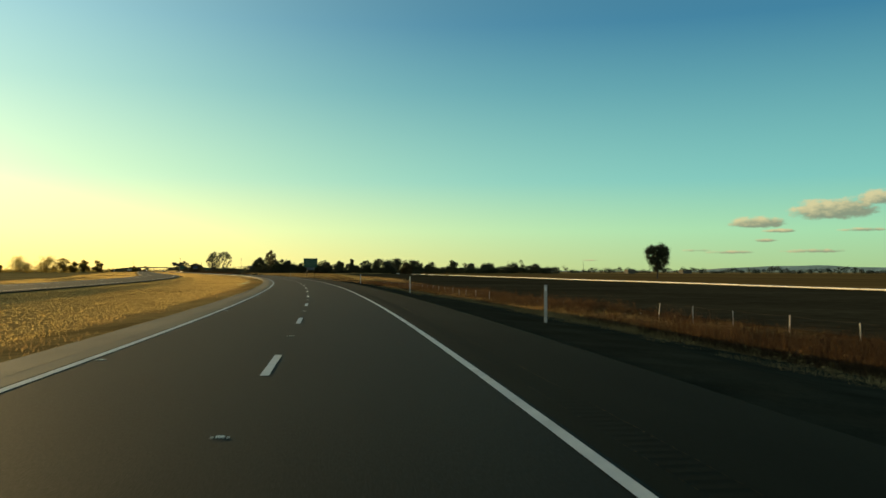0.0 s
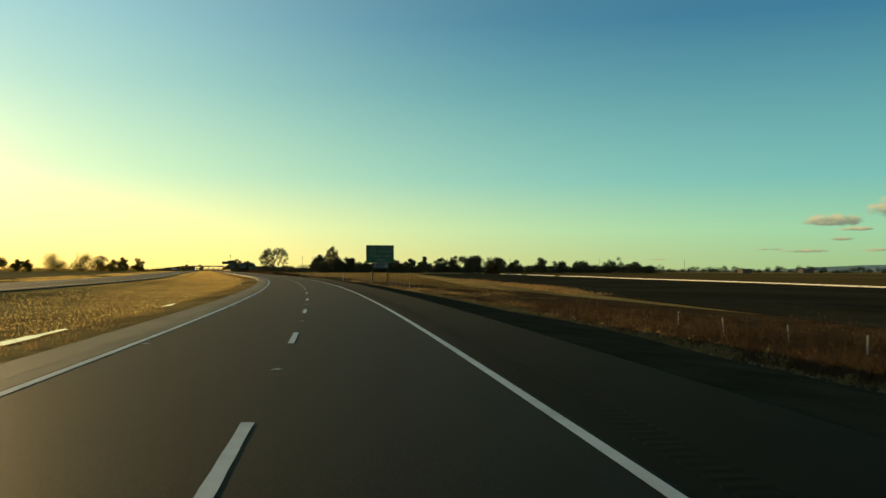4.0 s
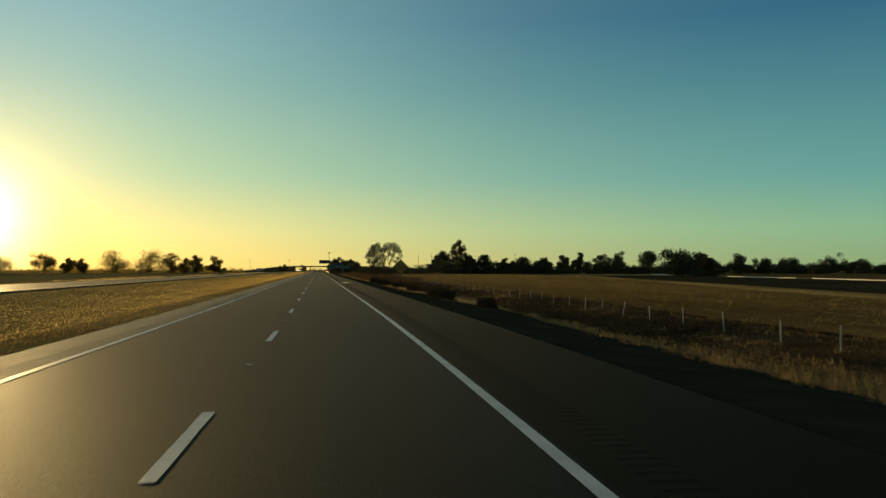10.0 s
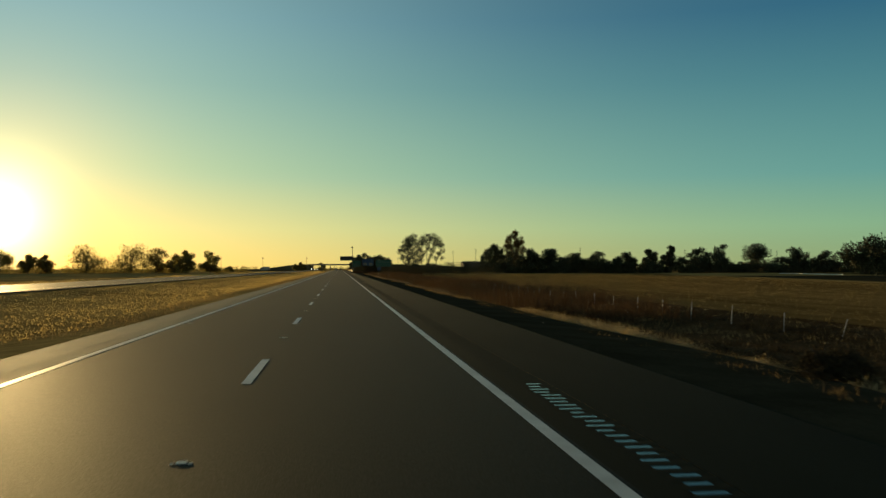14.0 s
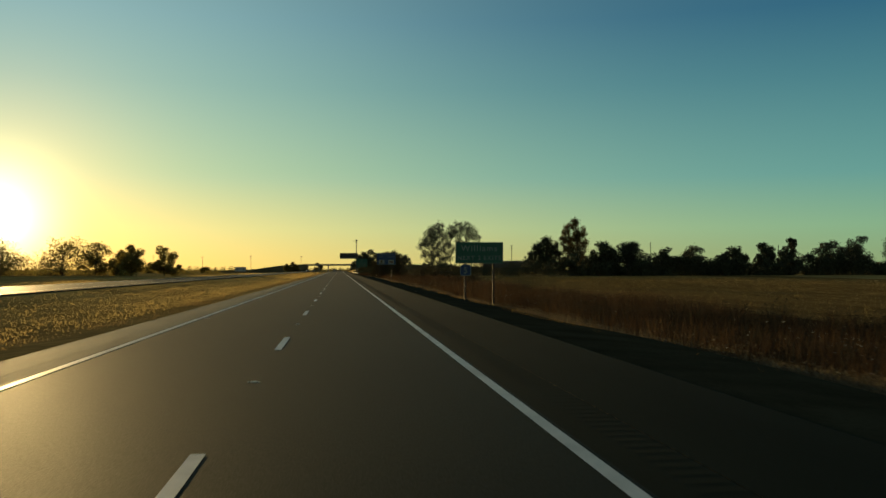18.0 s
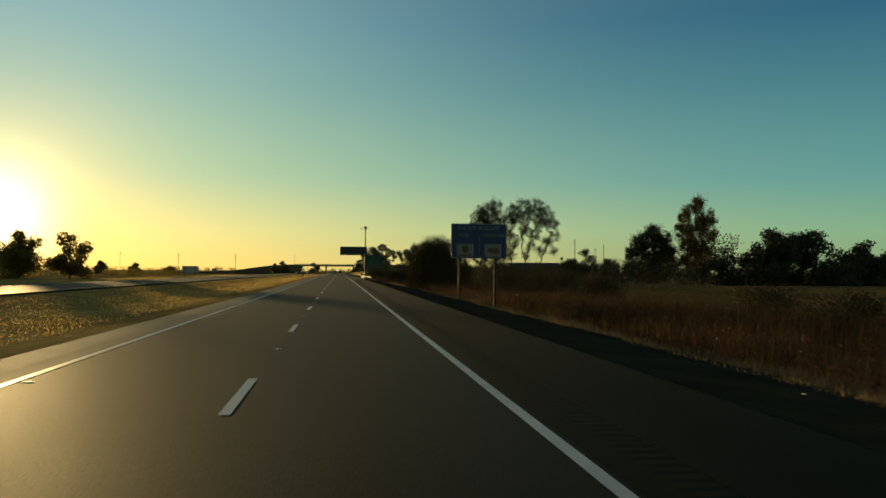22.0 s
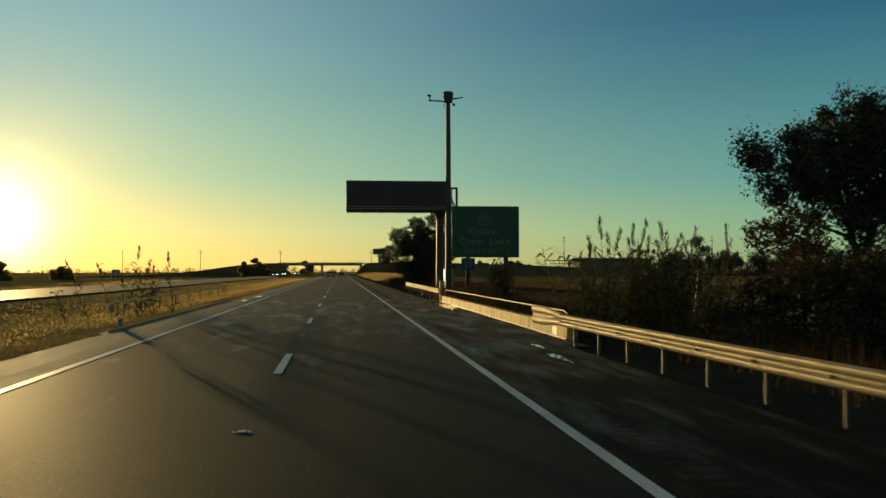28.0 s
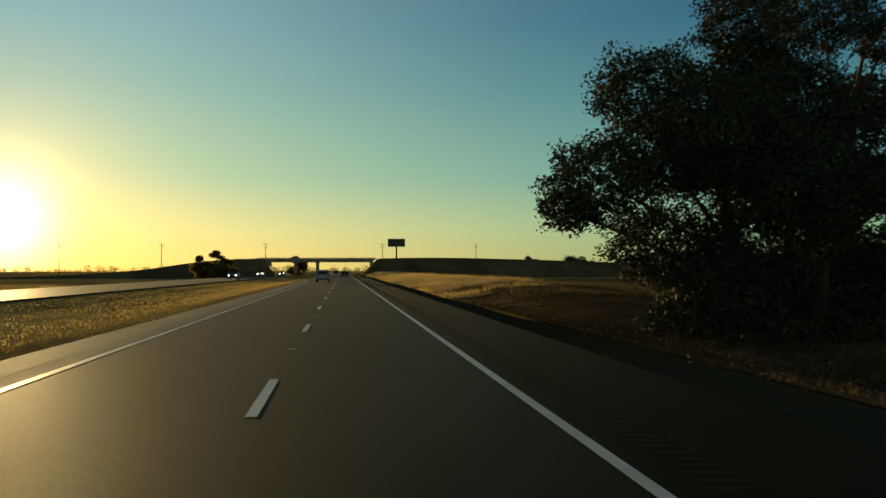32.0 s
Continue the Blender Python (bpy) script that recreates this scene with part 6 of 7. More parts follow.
# the big willow-like tree beside the lanes
tree(at(1012, 15.25, -0.95), "big dark spreading tree with several leaning limbs beside the road",
     [(2.2, 0.4, 11.6, 1.85), (-0.4, 0.4, 9.4, 1.7), (4.4, 0.2, 10.7, 1.1), (-3.4, 0.2, 6.4, 1.7), (-1.3, -0.8, 10.8, 1.55), (-4.0, 0.6, 8.7, 2.0), (-5.9, -0.5, 5.7, 1.90), (-6.9, 0.2, 4.8, 1.01), (6.0, -0.4, 9.7, 1.4), (6.9, 0.2, 8.2, 1.01), (6.4, 0.5, 6.8, 0.56), (0.9, 0.8, 8.4, 2.5), (-2.1, -1.2, 7.1, 2.58),
      (2.6, -1.4, 6.5, 2.58), (0.2, 0.2, 3.6, 2.91), (-3.4, 1.0, 3.6, 1.90), (4.3, 0.4, 5.6, 1.34), (2.4, 1.0, 2.3, 2.46), (-1.8, -0.6, 2.2, 2.02), (3.9, -0.6, 3.2, 1.46), (0.4, 2.6, 6.9, 2.46), (-0.2, -2.6, 5.5, 2.13), (4.4, 1.6, 8.9, 1.23), (-1.2, 0.0, 1.0, 1.9), (1.6, 0.2, 0.9, 2.0), (3.6, 0.6, 1.2, 1.5), (-3.0, 0.4, 1.0, 1.3)],
     250000, 0.078, [(-0.6, 0.2), (0.9, -0.3), (1.8, 0.5)], 21, M_LEAF_DARK, trunk_r=0.34, fill=0.42)

# two tall airy trees and their neighbours
grown_tree(pose(41.2, 900, -0.9), "tall airy tree with forking stems and thin reddish-green leaves",
           [(-0.6, 0, 19.4, 2.5), (-2.8, 0.8, 18.0, 2.4), (-4.6, -0.4, 16.2, 2.6), (-1.2, -1.0, 15.2, 3.0), (-6.0, 0.6, 13.6, 2.4), (-7.6, -0.2, 11.8, 2.0), (1.2, 1.0, 16.4, 2.4), (-3.6, 1.4, 12.4, 2.6), (-5.2, -1.2, 9.4, 2.2), (0.2, -1.2, 11.4, 2.2), (-2.0, 0.4, 7.4, 2.4), (-4.4, 0.6, 6.0, 1.8), (1.0, 0.8, 6.2, 1.6), (-1.5, 0, 9.2, 2.4), (1.8, 0.5, 9.6, 2.2), (3.0, 0, 7.0, 2.2), (-3.0, 0, 4.6, 2.0), (0.5, 0, 4.4, 2.2), (-6.4, 0.2, 8.6, 1.6), (2.6, 0.2, 12.6, 2.0), (-2.6, 0.3, 14.8, 2.2)],
           1000, 110000, 0.083, [(0, 0, -0.7, 0.1), (0.9, -0.4, 1.2, -0.5), (-0.9, 0.4, -2.6, 0.6), (-0.3, -0.3, -4.0, -0.2)], 31, M_LEAF_DARK, "tall roadside trees", twig=0.0115, sigma=0.48, fork=4.0, bare=0.05)
grown_tree(pose(48.2, 899.5, -0.9), "tall airy tree with five long leaning stems and thin leaves",
           [(-2.6, 0, 18.4, 2.2), (0.2, 0.6, 19.6, 2.3), (3.2, -0.4, 19.4, 2.4), (5.8, 0.4, 17.6, 2.4), (7.6, 0, 15.2, 2.1), (-3.4, 0.6, 15.6, 2.1), (1.4, -0.8, 17.0, 2.2), (8.4, 0.6, 12.0, 1.6), (-3.8, -0.6, 12.2, 1.8), (4.6, 0.8, 15.2, 2.1), (-1.0, 0.2, 16.4, 2.2), (-2.4, 0.4, 9.6, 1.6), (0.8, 0.2, 13.6, 1.9), (3.2, 0, 12.4, 1.8), (-0.8, 0.4, 11.0, 1.5), (6.6, -0.4, 10.2, 1.6), (2.2, 0.3, 9.4, 1.5), (4.8, 0.2, 8.2, 1.4), (-3.0, 0.2, 7.0, 1.5), (0.6, -0.2, 7.2, 1.4), (8.2, 0.2, 8.0, 1.2)],
           1000, 95000, 0.075, [(-1.6, 0, -3.0, 0.1), (-0.7, 0.3, -1.0, 0.3), (0.1, 0.4, 1.0, 0.5), (0.9, -0.3, 3.2, -0.4), (1.7, 0.1, 5.2, 0.2)], 32, M_LEAF_DARK, "tall roadside trees", twig=0.0105, sigma=0.46, fork=6.0, bare=0.08)
place_tree(41.5, 893, 7.0, 5.0, 0.2, 3500, 33, "dense dark shrub at the foot of tall trees", 0.2, group="roadside shrubs", name="shrub")

grown_tree(pose(97.5, 906, -0.9), "tall narrow poplar-like tree with turning leaves",
           [(0.3, 0, 21.7, 1.7), (0, 0, 20.6, 2.0), (-2.6, 0.4, 18.6, 2.4), (2.8, 0, 17.4, 2.4), (0.2, -0.6, 15.8, 2.8), (-3.8, 0, 14.0, 2.4), (4.0, 0.4, 12.6, 2.3), (0.2, 0.8, 12.0, 3.0), (-2.8, -0.6, 10.2, 2.6), (3.0, -0.4, 9.0, 2.6), (-0.4, 0.4, 7.6, 2.8), (-3.4, 0.4, 6.4, 2.0), (2.4, 0, 5.4, 2.2), (0, 0, 3.4, 2.4)],
           320, 34000, 0.22, [(0, 0, 0.2, 0)], 35, M_LEAF_AUTUMN, "trees beyond the fields", twig=0.020, sigma=0.75, fork=2.6)
grown_tree(pose(86.6, 911, -0.9), "broad dark tree beside a taller one",
           [(0.4, 0, 14.4, 1.9), (0.6, 0, 13.4, 2.2), (-3.0, 0.4, 11.6, 2.6), (3.6, 0, 11.6, 2.6), (0.2, -0.6, 10.4, 3.0), (-5.6, 0, 8.4, 2.3), (5.6, 0.4, 8.4, 2.2), (-2.4, 0.8, 7.4, 3.0), (2.6, -0.6, 7.0, 2.8), (-5.8, -0.4, 5.0, 2.0), (5.4, 0, 5.0, 2.0), (0, 0.4, 4.4, 3.2), (-3, 0, 2.4, 2.4), (3, 0, 2.2, 2.4)],
           320, 38000, 0.22, [(0, 0, 0.2, 0), (0.8, 0.2, 2.0, 0.4)], 36, M_LEAF_DARK, "trees beyond the fields", twig=0.020, sigma=0.8, fork=2.2)

# thicket by the services sign
tree(pose(14.5, 793, -1.0), "large rounded dark bush, brown-tipped, beside the verge",
     [(0, 0, 3.9, 3.7), (-1.6, 0.2, 3.0, 3.0), (1.7, -0.2, 3.1, 2.9), (0.2, 0.6, 5.3, 2.6), (-1.3, -0.6, 5.2, 2.3), (1.4, 0.4, 5.4, 2.1), (-2.8, 0.2, 1.8, 1.9), (3.0, 0.2, 2.2, 2.1), (2.4, 0.2, 4.4, 1.9), (-2.5, 0, 4.2, 1.8), (0, -1.8, 2.2, 2.6), (0.2, 1.8, 2.4, 2.6), (-0.4, 0, 6.3, 1.6), (3.4, 0, 1.0, 1.3), (-3.3, 0, 0.9, 1.4)],
     150000, 0.058, [(-0.8, 0), (0.7, 0.4), (0.1, -0.7)], 41, M_BUSH, "roadside shrubs", name="bush", trunk_r=0.14)
grown_tree(pose(20.6, 892.5, -1.3), "dark spreading tree on forked trunks by the creek",
           [(-4.4, 0.2, 7.2, 0.9), (-2.6, -0.4, 7.5, 1.25), (-0.6, 0.4, 8.2, 1.6), (1.8, 0, 8.7, 1.6), (3.6, 0.4, 7.9, 1.5), (0.6, -0.8, 7.0, 1.9), (-2.0, 0.8, 6.2, 1.5), (4.5, -0.2, 6.6, 1.1), (2.4, 0.6, 6.0, 1.4), (-0.4, 0.2, 5.4, 1.3), (-4.0, -0.2, 6.0, 0.8)],
           480, 80000, 0.078, [(-0.5, 0, -1.4, 0.2), (0.5, 0.2, 1.3, 0.3)], 42, M_LEAF_DARK, "creek trees", twig=0.014, sigma=0.31, fork=2.6)
grown_tree(pose(26.4, 892.5, -1.3), "small dark tree by the creek",
           [(-1.2, 0, 6.6, 1.2), (0.4, 0.2, 7.4, 1.2), (1.6, -0.2, 6.4, 1.1), (0.2, 0.4, 5.8, 1.3), (2.2, 0, 5.0, 0.8), (-1.6, 0, 5.0, 0.7)],
           150, 20000, 0.075, [(-0.6, 0, -0.2, 0)], 43, M_LEAF_DARK, "creek trees", twig=0.014, sigma=0.31, fork=2.4)
for i, (x, y, w, h) in enumerate([(14.2, 897, 4, 2.6), (16.8, 891, 5, 4.6), (20.5, 890, 7, 4.6), (25.5, 892, 7, 4.6), (31, 898, 8, 4.6), (38, 903, 8, 4.4), (46, 906, 9, 4.8), (56, 905, 9, 5), (33, 883, 7, 4.0), (61, 897, 10, 6), (69, 893, 9, 6.2), (18.0, 887.5, 5, 4.4), (20.6, 886.5, 6, 5.2)]):
    place_tree(x, y, w, h + (0.4 if i in (2, 3) else 0.6 if i < 11 else -0.6), -1.4, 15000 if i < 4 or i > 10 else 10000, 50 + i, "dark brown-green creek-side bush", 0.09, M_BUSH if i % 2 else M_LEAF_DARK, [(0, 0)], "creek bushes", 7, "bush", -1.2, 0.1)

# scrub at the back of the verge
for i, (x, y, w, h) in enumerate([(22.4, 746, 4.0, 2.5), (25.6, 716, 5, 2.0), (27.5, 728, 5, 2.1), (26.5, 760, 5.5, 2.4), (29.0, 772, 6, 2.6), (26.0, 784, 6, 2.9), (31, 792, 7, 3.2), (26.5, 806, 6, 3.2), (33, 812, 7, 3.4), (38, 826, 8, 3.6), (28, 826, 7, 3.4), (44, 838, 8, 3.6), (35, 846, 8, 3.8)]):
    place_tree(x, y, w, h, -0.6, 6000, 700 + i, "low dark brown scrub at the back of the verge", 0.085, M_BUSH, [(0, 0)], "verge scrub", 8, "bush", -0.95, 0.05)

# hedgerow across the fields
row = [(96, 863, 11, 10.2, 0), (108, 870, 12, 10.6, 0), (122, 868, 10, 8.6, 0), (135, 872, 12, 9.4, 0), (148, 868, 11, 9.0, 0), (161.5, 870, 9, 10.0, 0), (176, 876, 8, 12.0, 0), (190, 872, 12, 10.8, 0), (204, 876, 12, 12.4, 0), (226, 878, 16, 14.5, 0),
       (246, 872, 13, 11.5, 0), (262, 876, 13, 10.0, 0), (281, 862, 15, 11.4, 0), (305, 870, 14, 9.0, 0), (330, 880, 15, 9.5, 0), (360, 884, 15, 10.5, 0), (392, 890, 16, 9.0, 0), (148.7, 643, 15, 9.2, 0), (197, 737, 15, 10.2, 0), (171, 668, 9, 6.5, 1)]
for i, (x, y, w, h, a) in enumerate(row):
    place_tree(x, y, w * 1.2, h * 1.24, -2.0, 9000, 100 + i, "bare-twigged rounded tree in a far hedgerow" if a else "dark leafy tree in a far hedgerow", 0.35, M_BUSH if a else M_LEAF_DARK, group="hedgerow trees", n=54, ragged=True)
for i in range(34):
    rng = random.Random(200 + i)
    x = 84 + i * 9.6
    place_tree(x, 866 + rng.uniform(-8, 8) + 0.02 * x, rng.uniform(10, 17), rng.uniform(6.0, 9.8), -2.4, 4300, 200 + i, "dense dark hedgerow bush", 0.35, M_LEAF_DARK, group="hedgerow bushes", n=40, name="bush", trunk_r=0.14, ragged=True)
grown_tree(pose(138, 259, -0.9), "lone dark tree with an uneven crown standing in a field",
           [(-3.3, 0, 9.6, 1.5), (-1.4, 0.4, 10.6, 1.6), (1.0, -0.3, 10.9, 1.6), (3.2, 0.2, 10.0, 1.5), (4.2, 0, 8.2, 1.3), (-3.8, 0.3, 8.0, 1.1), (0.6, 0.5, 8.8, 2.0), (2.4, -0.4, 7.2, 1.6), (-1.2, 0.2, 7.4, 1.5), (3.4, 0.2, 5.8, 1.2), (-2.4, 0, 5.8, 1.1), (0.4, -0.2, 5.6, 1.6), (1.4, 0.2, 4.0, 1.1), (-0.8, 0, 3.8, 0.9)],
           300, 34000, 0.15, [(0, 0, 0.2, 0)], 61, M_LEAF_DARK, "field trees", twig=0.020, sigma=0.62, fork=2.6)

# trees beyond the other carriageway, their sunny haze put into the leaf colour
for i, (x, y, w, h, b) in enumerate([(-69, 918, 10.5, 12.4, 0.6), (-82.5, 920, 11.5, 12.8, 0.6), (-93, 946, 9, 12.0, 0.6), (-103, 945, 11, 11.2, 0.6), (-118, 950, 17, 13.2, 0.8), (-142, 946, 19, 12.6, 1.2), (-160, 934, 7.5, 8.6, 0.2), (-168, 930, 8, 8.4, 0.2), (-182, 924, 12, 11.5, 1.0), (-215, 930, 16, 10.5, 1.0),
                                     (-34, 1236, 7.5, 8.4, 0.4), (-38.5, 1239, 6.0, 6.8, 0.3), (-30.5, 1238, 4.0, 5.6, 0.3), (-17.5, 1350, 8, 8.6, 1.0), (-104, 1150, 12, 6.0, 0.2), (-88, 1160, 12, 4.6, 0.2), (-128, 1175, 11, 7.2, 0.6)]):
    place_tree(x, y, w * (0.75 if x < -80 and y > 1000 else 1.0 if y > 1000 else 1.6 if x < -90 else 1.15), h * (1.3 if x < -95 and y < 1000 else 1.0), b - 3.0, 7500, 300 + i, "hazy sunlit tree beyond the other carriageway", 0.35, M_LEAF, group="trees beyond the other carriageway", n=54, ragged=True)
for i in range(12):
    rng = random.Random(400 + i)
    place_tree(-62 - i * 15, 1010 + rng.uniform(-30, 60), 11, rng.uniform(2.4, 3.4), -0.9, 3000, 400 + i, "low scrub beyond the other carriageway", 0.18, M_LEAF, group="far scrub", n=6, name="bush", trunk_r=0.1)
for i, (x, y, w, h) in enumerate([(168, 1256, 13, 19.4), (157, 1260, 12, 13.0), (187, 1268, 12, 12.6), (204, 1272, 15, 12.2), (218, 1280, 15, 14.2), (234, 1282, 18, 18.5), (252, 1285, 18, 15.0), (92, 1330, 10, 8.0), (78, 1345, 9, 8.5), (66, 1350, 8, 7.0), (100, 1350, 12, 7)]):
    place_tree(x, y, w * 1.25, h, -3.4, 10000, 430 + i, "dark tree beyond the mown field", 0.36, M_LEAF_DARK, group="trees by the warehouse", n=54, ragged=True)


def far_woods(name, pts, tall, per, leaf, seed, material, label):
    """A long uneven belt of far trees, one mass."""
    rng = np.random.default_rng(seed)
    blobs = []
    for (xa, ya), (xb, yb) in zip(pts, pts[1:]):
        n = int(math.hypot(xb - xa, yb - ya) / 7)
        for i in range(n):
            f = i / n
            h = tall * (0.45 + 0.30 * math.sin(i * 0.7 + seed) * math.sin(i * 0.23) + rng.uniform(0, 0.35)) * (1.7 if rng.random() > 0.93 else 1)
            r = rng.uniform(2.4, 4.4)
            for z in (0.25 * h, 0.55 * h, max(0.3 * h, h - r)):
                blobs.append((xa + (xb - xa) * f + rng.normal(0, 2), ya + (yb - ya) * f + rng.normal(0, 4), z - 0.9, r))
    me = raw_mesh(name, leaf_cloud(blobs, len(blobs) * per, leaf, rng, 0.2), 3, material)
    return tagged(new(name, me), label, "trees", kind="stuff")


far_woods("hedge_belt", [(74, 880), (120, 872), (200, 868), (300, 874), (430, 900)], 9.5, 300, 0.33, 7, M_LEAF_DARK, "continuous dark hedgerow across the fields")
far_woods("hedge_belt", [(150, 1262), (196, 1272)], 13.5, 420, 0.34, 16, M_LEAF_DARK, "dark trees closing the mown field")
far_woods("hedge_belt", [(196, 1272), (260, 1285), (420, 1300)], 10.5, 260, 0.36, 12, M_LEAF_DARK, "dark belt of trees beyond the mown field")
far_woods("hedge_belt", [(50, 892), (74, 880)], 5.0, 600, 0.2, 8, M_LEAF_DARK, "dark scrub below tall trees")
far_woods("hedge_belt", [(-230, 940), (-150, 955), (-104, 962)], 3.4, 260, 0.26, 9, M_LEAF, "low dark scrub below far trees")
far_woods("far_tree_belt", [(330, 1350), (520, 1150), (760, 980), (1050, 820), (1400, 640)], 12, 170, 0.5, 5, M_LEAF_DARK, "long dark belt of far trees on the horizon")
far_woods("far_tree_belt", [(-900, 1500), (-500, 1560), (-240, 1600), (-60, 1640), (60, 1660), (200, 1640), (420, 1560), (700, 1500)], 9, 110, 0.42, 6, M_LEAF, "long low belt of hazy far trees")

far_woods("thicket", [(23, 806), (29, 838), (33, 872)], 3.2, 900, 0.11, 14, M_BUSH, "dark tangled thicket beyond the verge")
far_woods("thicket", [(30, 846), (56, 852), (84, 856)], 3.4, 700, 0.13, 15, M_BUSH, "dark tangled thicket along the field edge")

# ---- canes, bushes and weeds by the road ----
def cane(m, n, spread, tall, seed, label, low=0.5, first=0.15, lean=0.22, plume=0.4):
    rng = np.random.default_rng(seed)
    root = thing("cane_clump", m, label, "cane", "giant cane")
    lf = []
    for i in range(n):
        p = Vector((rng.normal(0, spread), rng.normal(0, spread * 0.6), -0.3))
        h = rng.uniform(low, 1.0) * tall
        t = p + Vector((rng.normal(0, lean) * h, rng.normal(0, lean * 0.7) * h, h))
        st = tubed(p, t, 0.022, 0.008, 5)
        for k in range(28):
            f = first + (0.96 - first) * k / 27
            q = p.lerp(t, f)
            a = rng.uniform(0, 6.28)
            d = Vector((math.cos(a), math.sin(a), rng.uniform(0.1, 0.9))).normalized()
            e = d.cross(Vector((0, 0, 1))).normalized() * 0.045
            mid = q + d * rng.uniform(0.3, 0.5)
            tip = mid + Vector((d.x, d.y, d.z - 0.7)) * rng.uniform(0.25, 0.5)
            lf += [q - e * 0.5, q + e * 0.5, mid + e, q - e * 0.5, mid + e, mid - e, mid - e, mid + e, tip]
        if rng.random() < plume:
            way = (t - p).normalized()
            tube(st, t, t + way * 0.75, 0.008, 0.004, 4)
            for k in range(34):
                q = t + way * rng.uniform(0.10, 0.80) + Vector((rng.normal(0, 0.03), rng.normal(0, 0.03), 0))
                d = Vector((rng.normal(0, 0.05), rng.normal(0, 0.05), 0.2))
                lf += [q, q + Vector((0.03, 0, 0.02)), q + d]
        part("stalk", st, M_CANE, root)
    part("leaves", raw_mesh("leaves", np.array([tuple(v) for v in lf]), 3, M_CANE), None, root)


for i, (s, l, n, sp, h) in enumerate([(890.5, 9.3, 12, 0.45, 3.5), (891.0, 10.4, 22, 0.5, 4.2), (891.5, 11.4, 26, 0.55, 4.5), (892.0, 12.6, 28, 0.6, 4.9), (892.4, 13.8, 22, 0.6, 5.1), (905, 15.6, 16, 1.0, 5.0), (906, 17.6, 14, 0.9, 4.8), (905, -8.2, 5, 0.8, 2.9), (906, -10.0, 6, 0.8, 3.0)]):
    cane(at(s, l), n, sp, h, 500 + i, "clump of giant cane with feathery plumes by the creek")
cane(at(909.6, 9.75), 18, 0.34, 3.5, 507, "clump of leafy green giant cane behind the parapet", low=0.78, first=0.45, lean=0.06, plume=0.0)


def leaning_reed(m):
    root = thing("reed", m, "one long dry reed leaning out of the cane", "reed", "giant cane")
    pts = [Vector((0.62 - 1.07 * f - 0.05 * math.sin(3 * f), 0, 2.4 + 2.25 * f)) for f in np.linspace(0, 1, 9)]
    stalk = part("stalk", bent_tube([Vector((1.0, 0, -0.2))] + pts, 0.011, 5), M_CANE, root)
    rng = np.random.default_rng(12)
    lf = []
    for i in range(160):
        q = pts[0].lerp(pts[-1], rng.uniform(0.42, 1.0))
        d = Vector((rng.normal(0, 0.03) - 0.03, rng.normal(0, 0.03), rng.uniform(0.05, 0.14)))
        lf += [q, q + Vector((0.018, 0, 0.0)), q + d]
    part("husks", raw_mesh("husks", np.array([tuple(v) for v in lf]), 3, M_CANE), None, stalk)


leaning_reed(at(909.8, 10.1))

for i, (s, l, w, h) in enumerate([(358, 9.6, 1.6, 0.85), (345.5, 10.0, 1.3, 0.65), (368, 10.2, 1.8, 0.8), (402.6, 10.4, 1.8, 0.75), (427.2, 9.1, 1.7, 0.95), (413.6, 9.4, 2.0, 0.9), (440, 10.2, 1.5, 0.7), (385, 10.3, 1.6, 0.7),
                                (979.2, 9.0, 2.1, 1.35), (989.2, 8.7, 2.1, 1.2), (995.0, 15.6, 2.0, 1.3), (985, 13.2, 2.2, 1.3), (970, 16.5, 2.0, 1.4), (961, 17.2, 2.4, 1.2), (952, 13.6, 2.0, 0.9), (943, 10.5, 1.5, 0.8)]):
    place_tree(*road(s, l)[:2], w, h, -0.25, 10000, 600 + i, "round dry dark-brown bush in the verge", 0.039, M_DRYBUSH, [(0, 0)], "verge bushes", 9, "bush", float(ground_z(s, l) + crossfall(s, l)), 0.03)

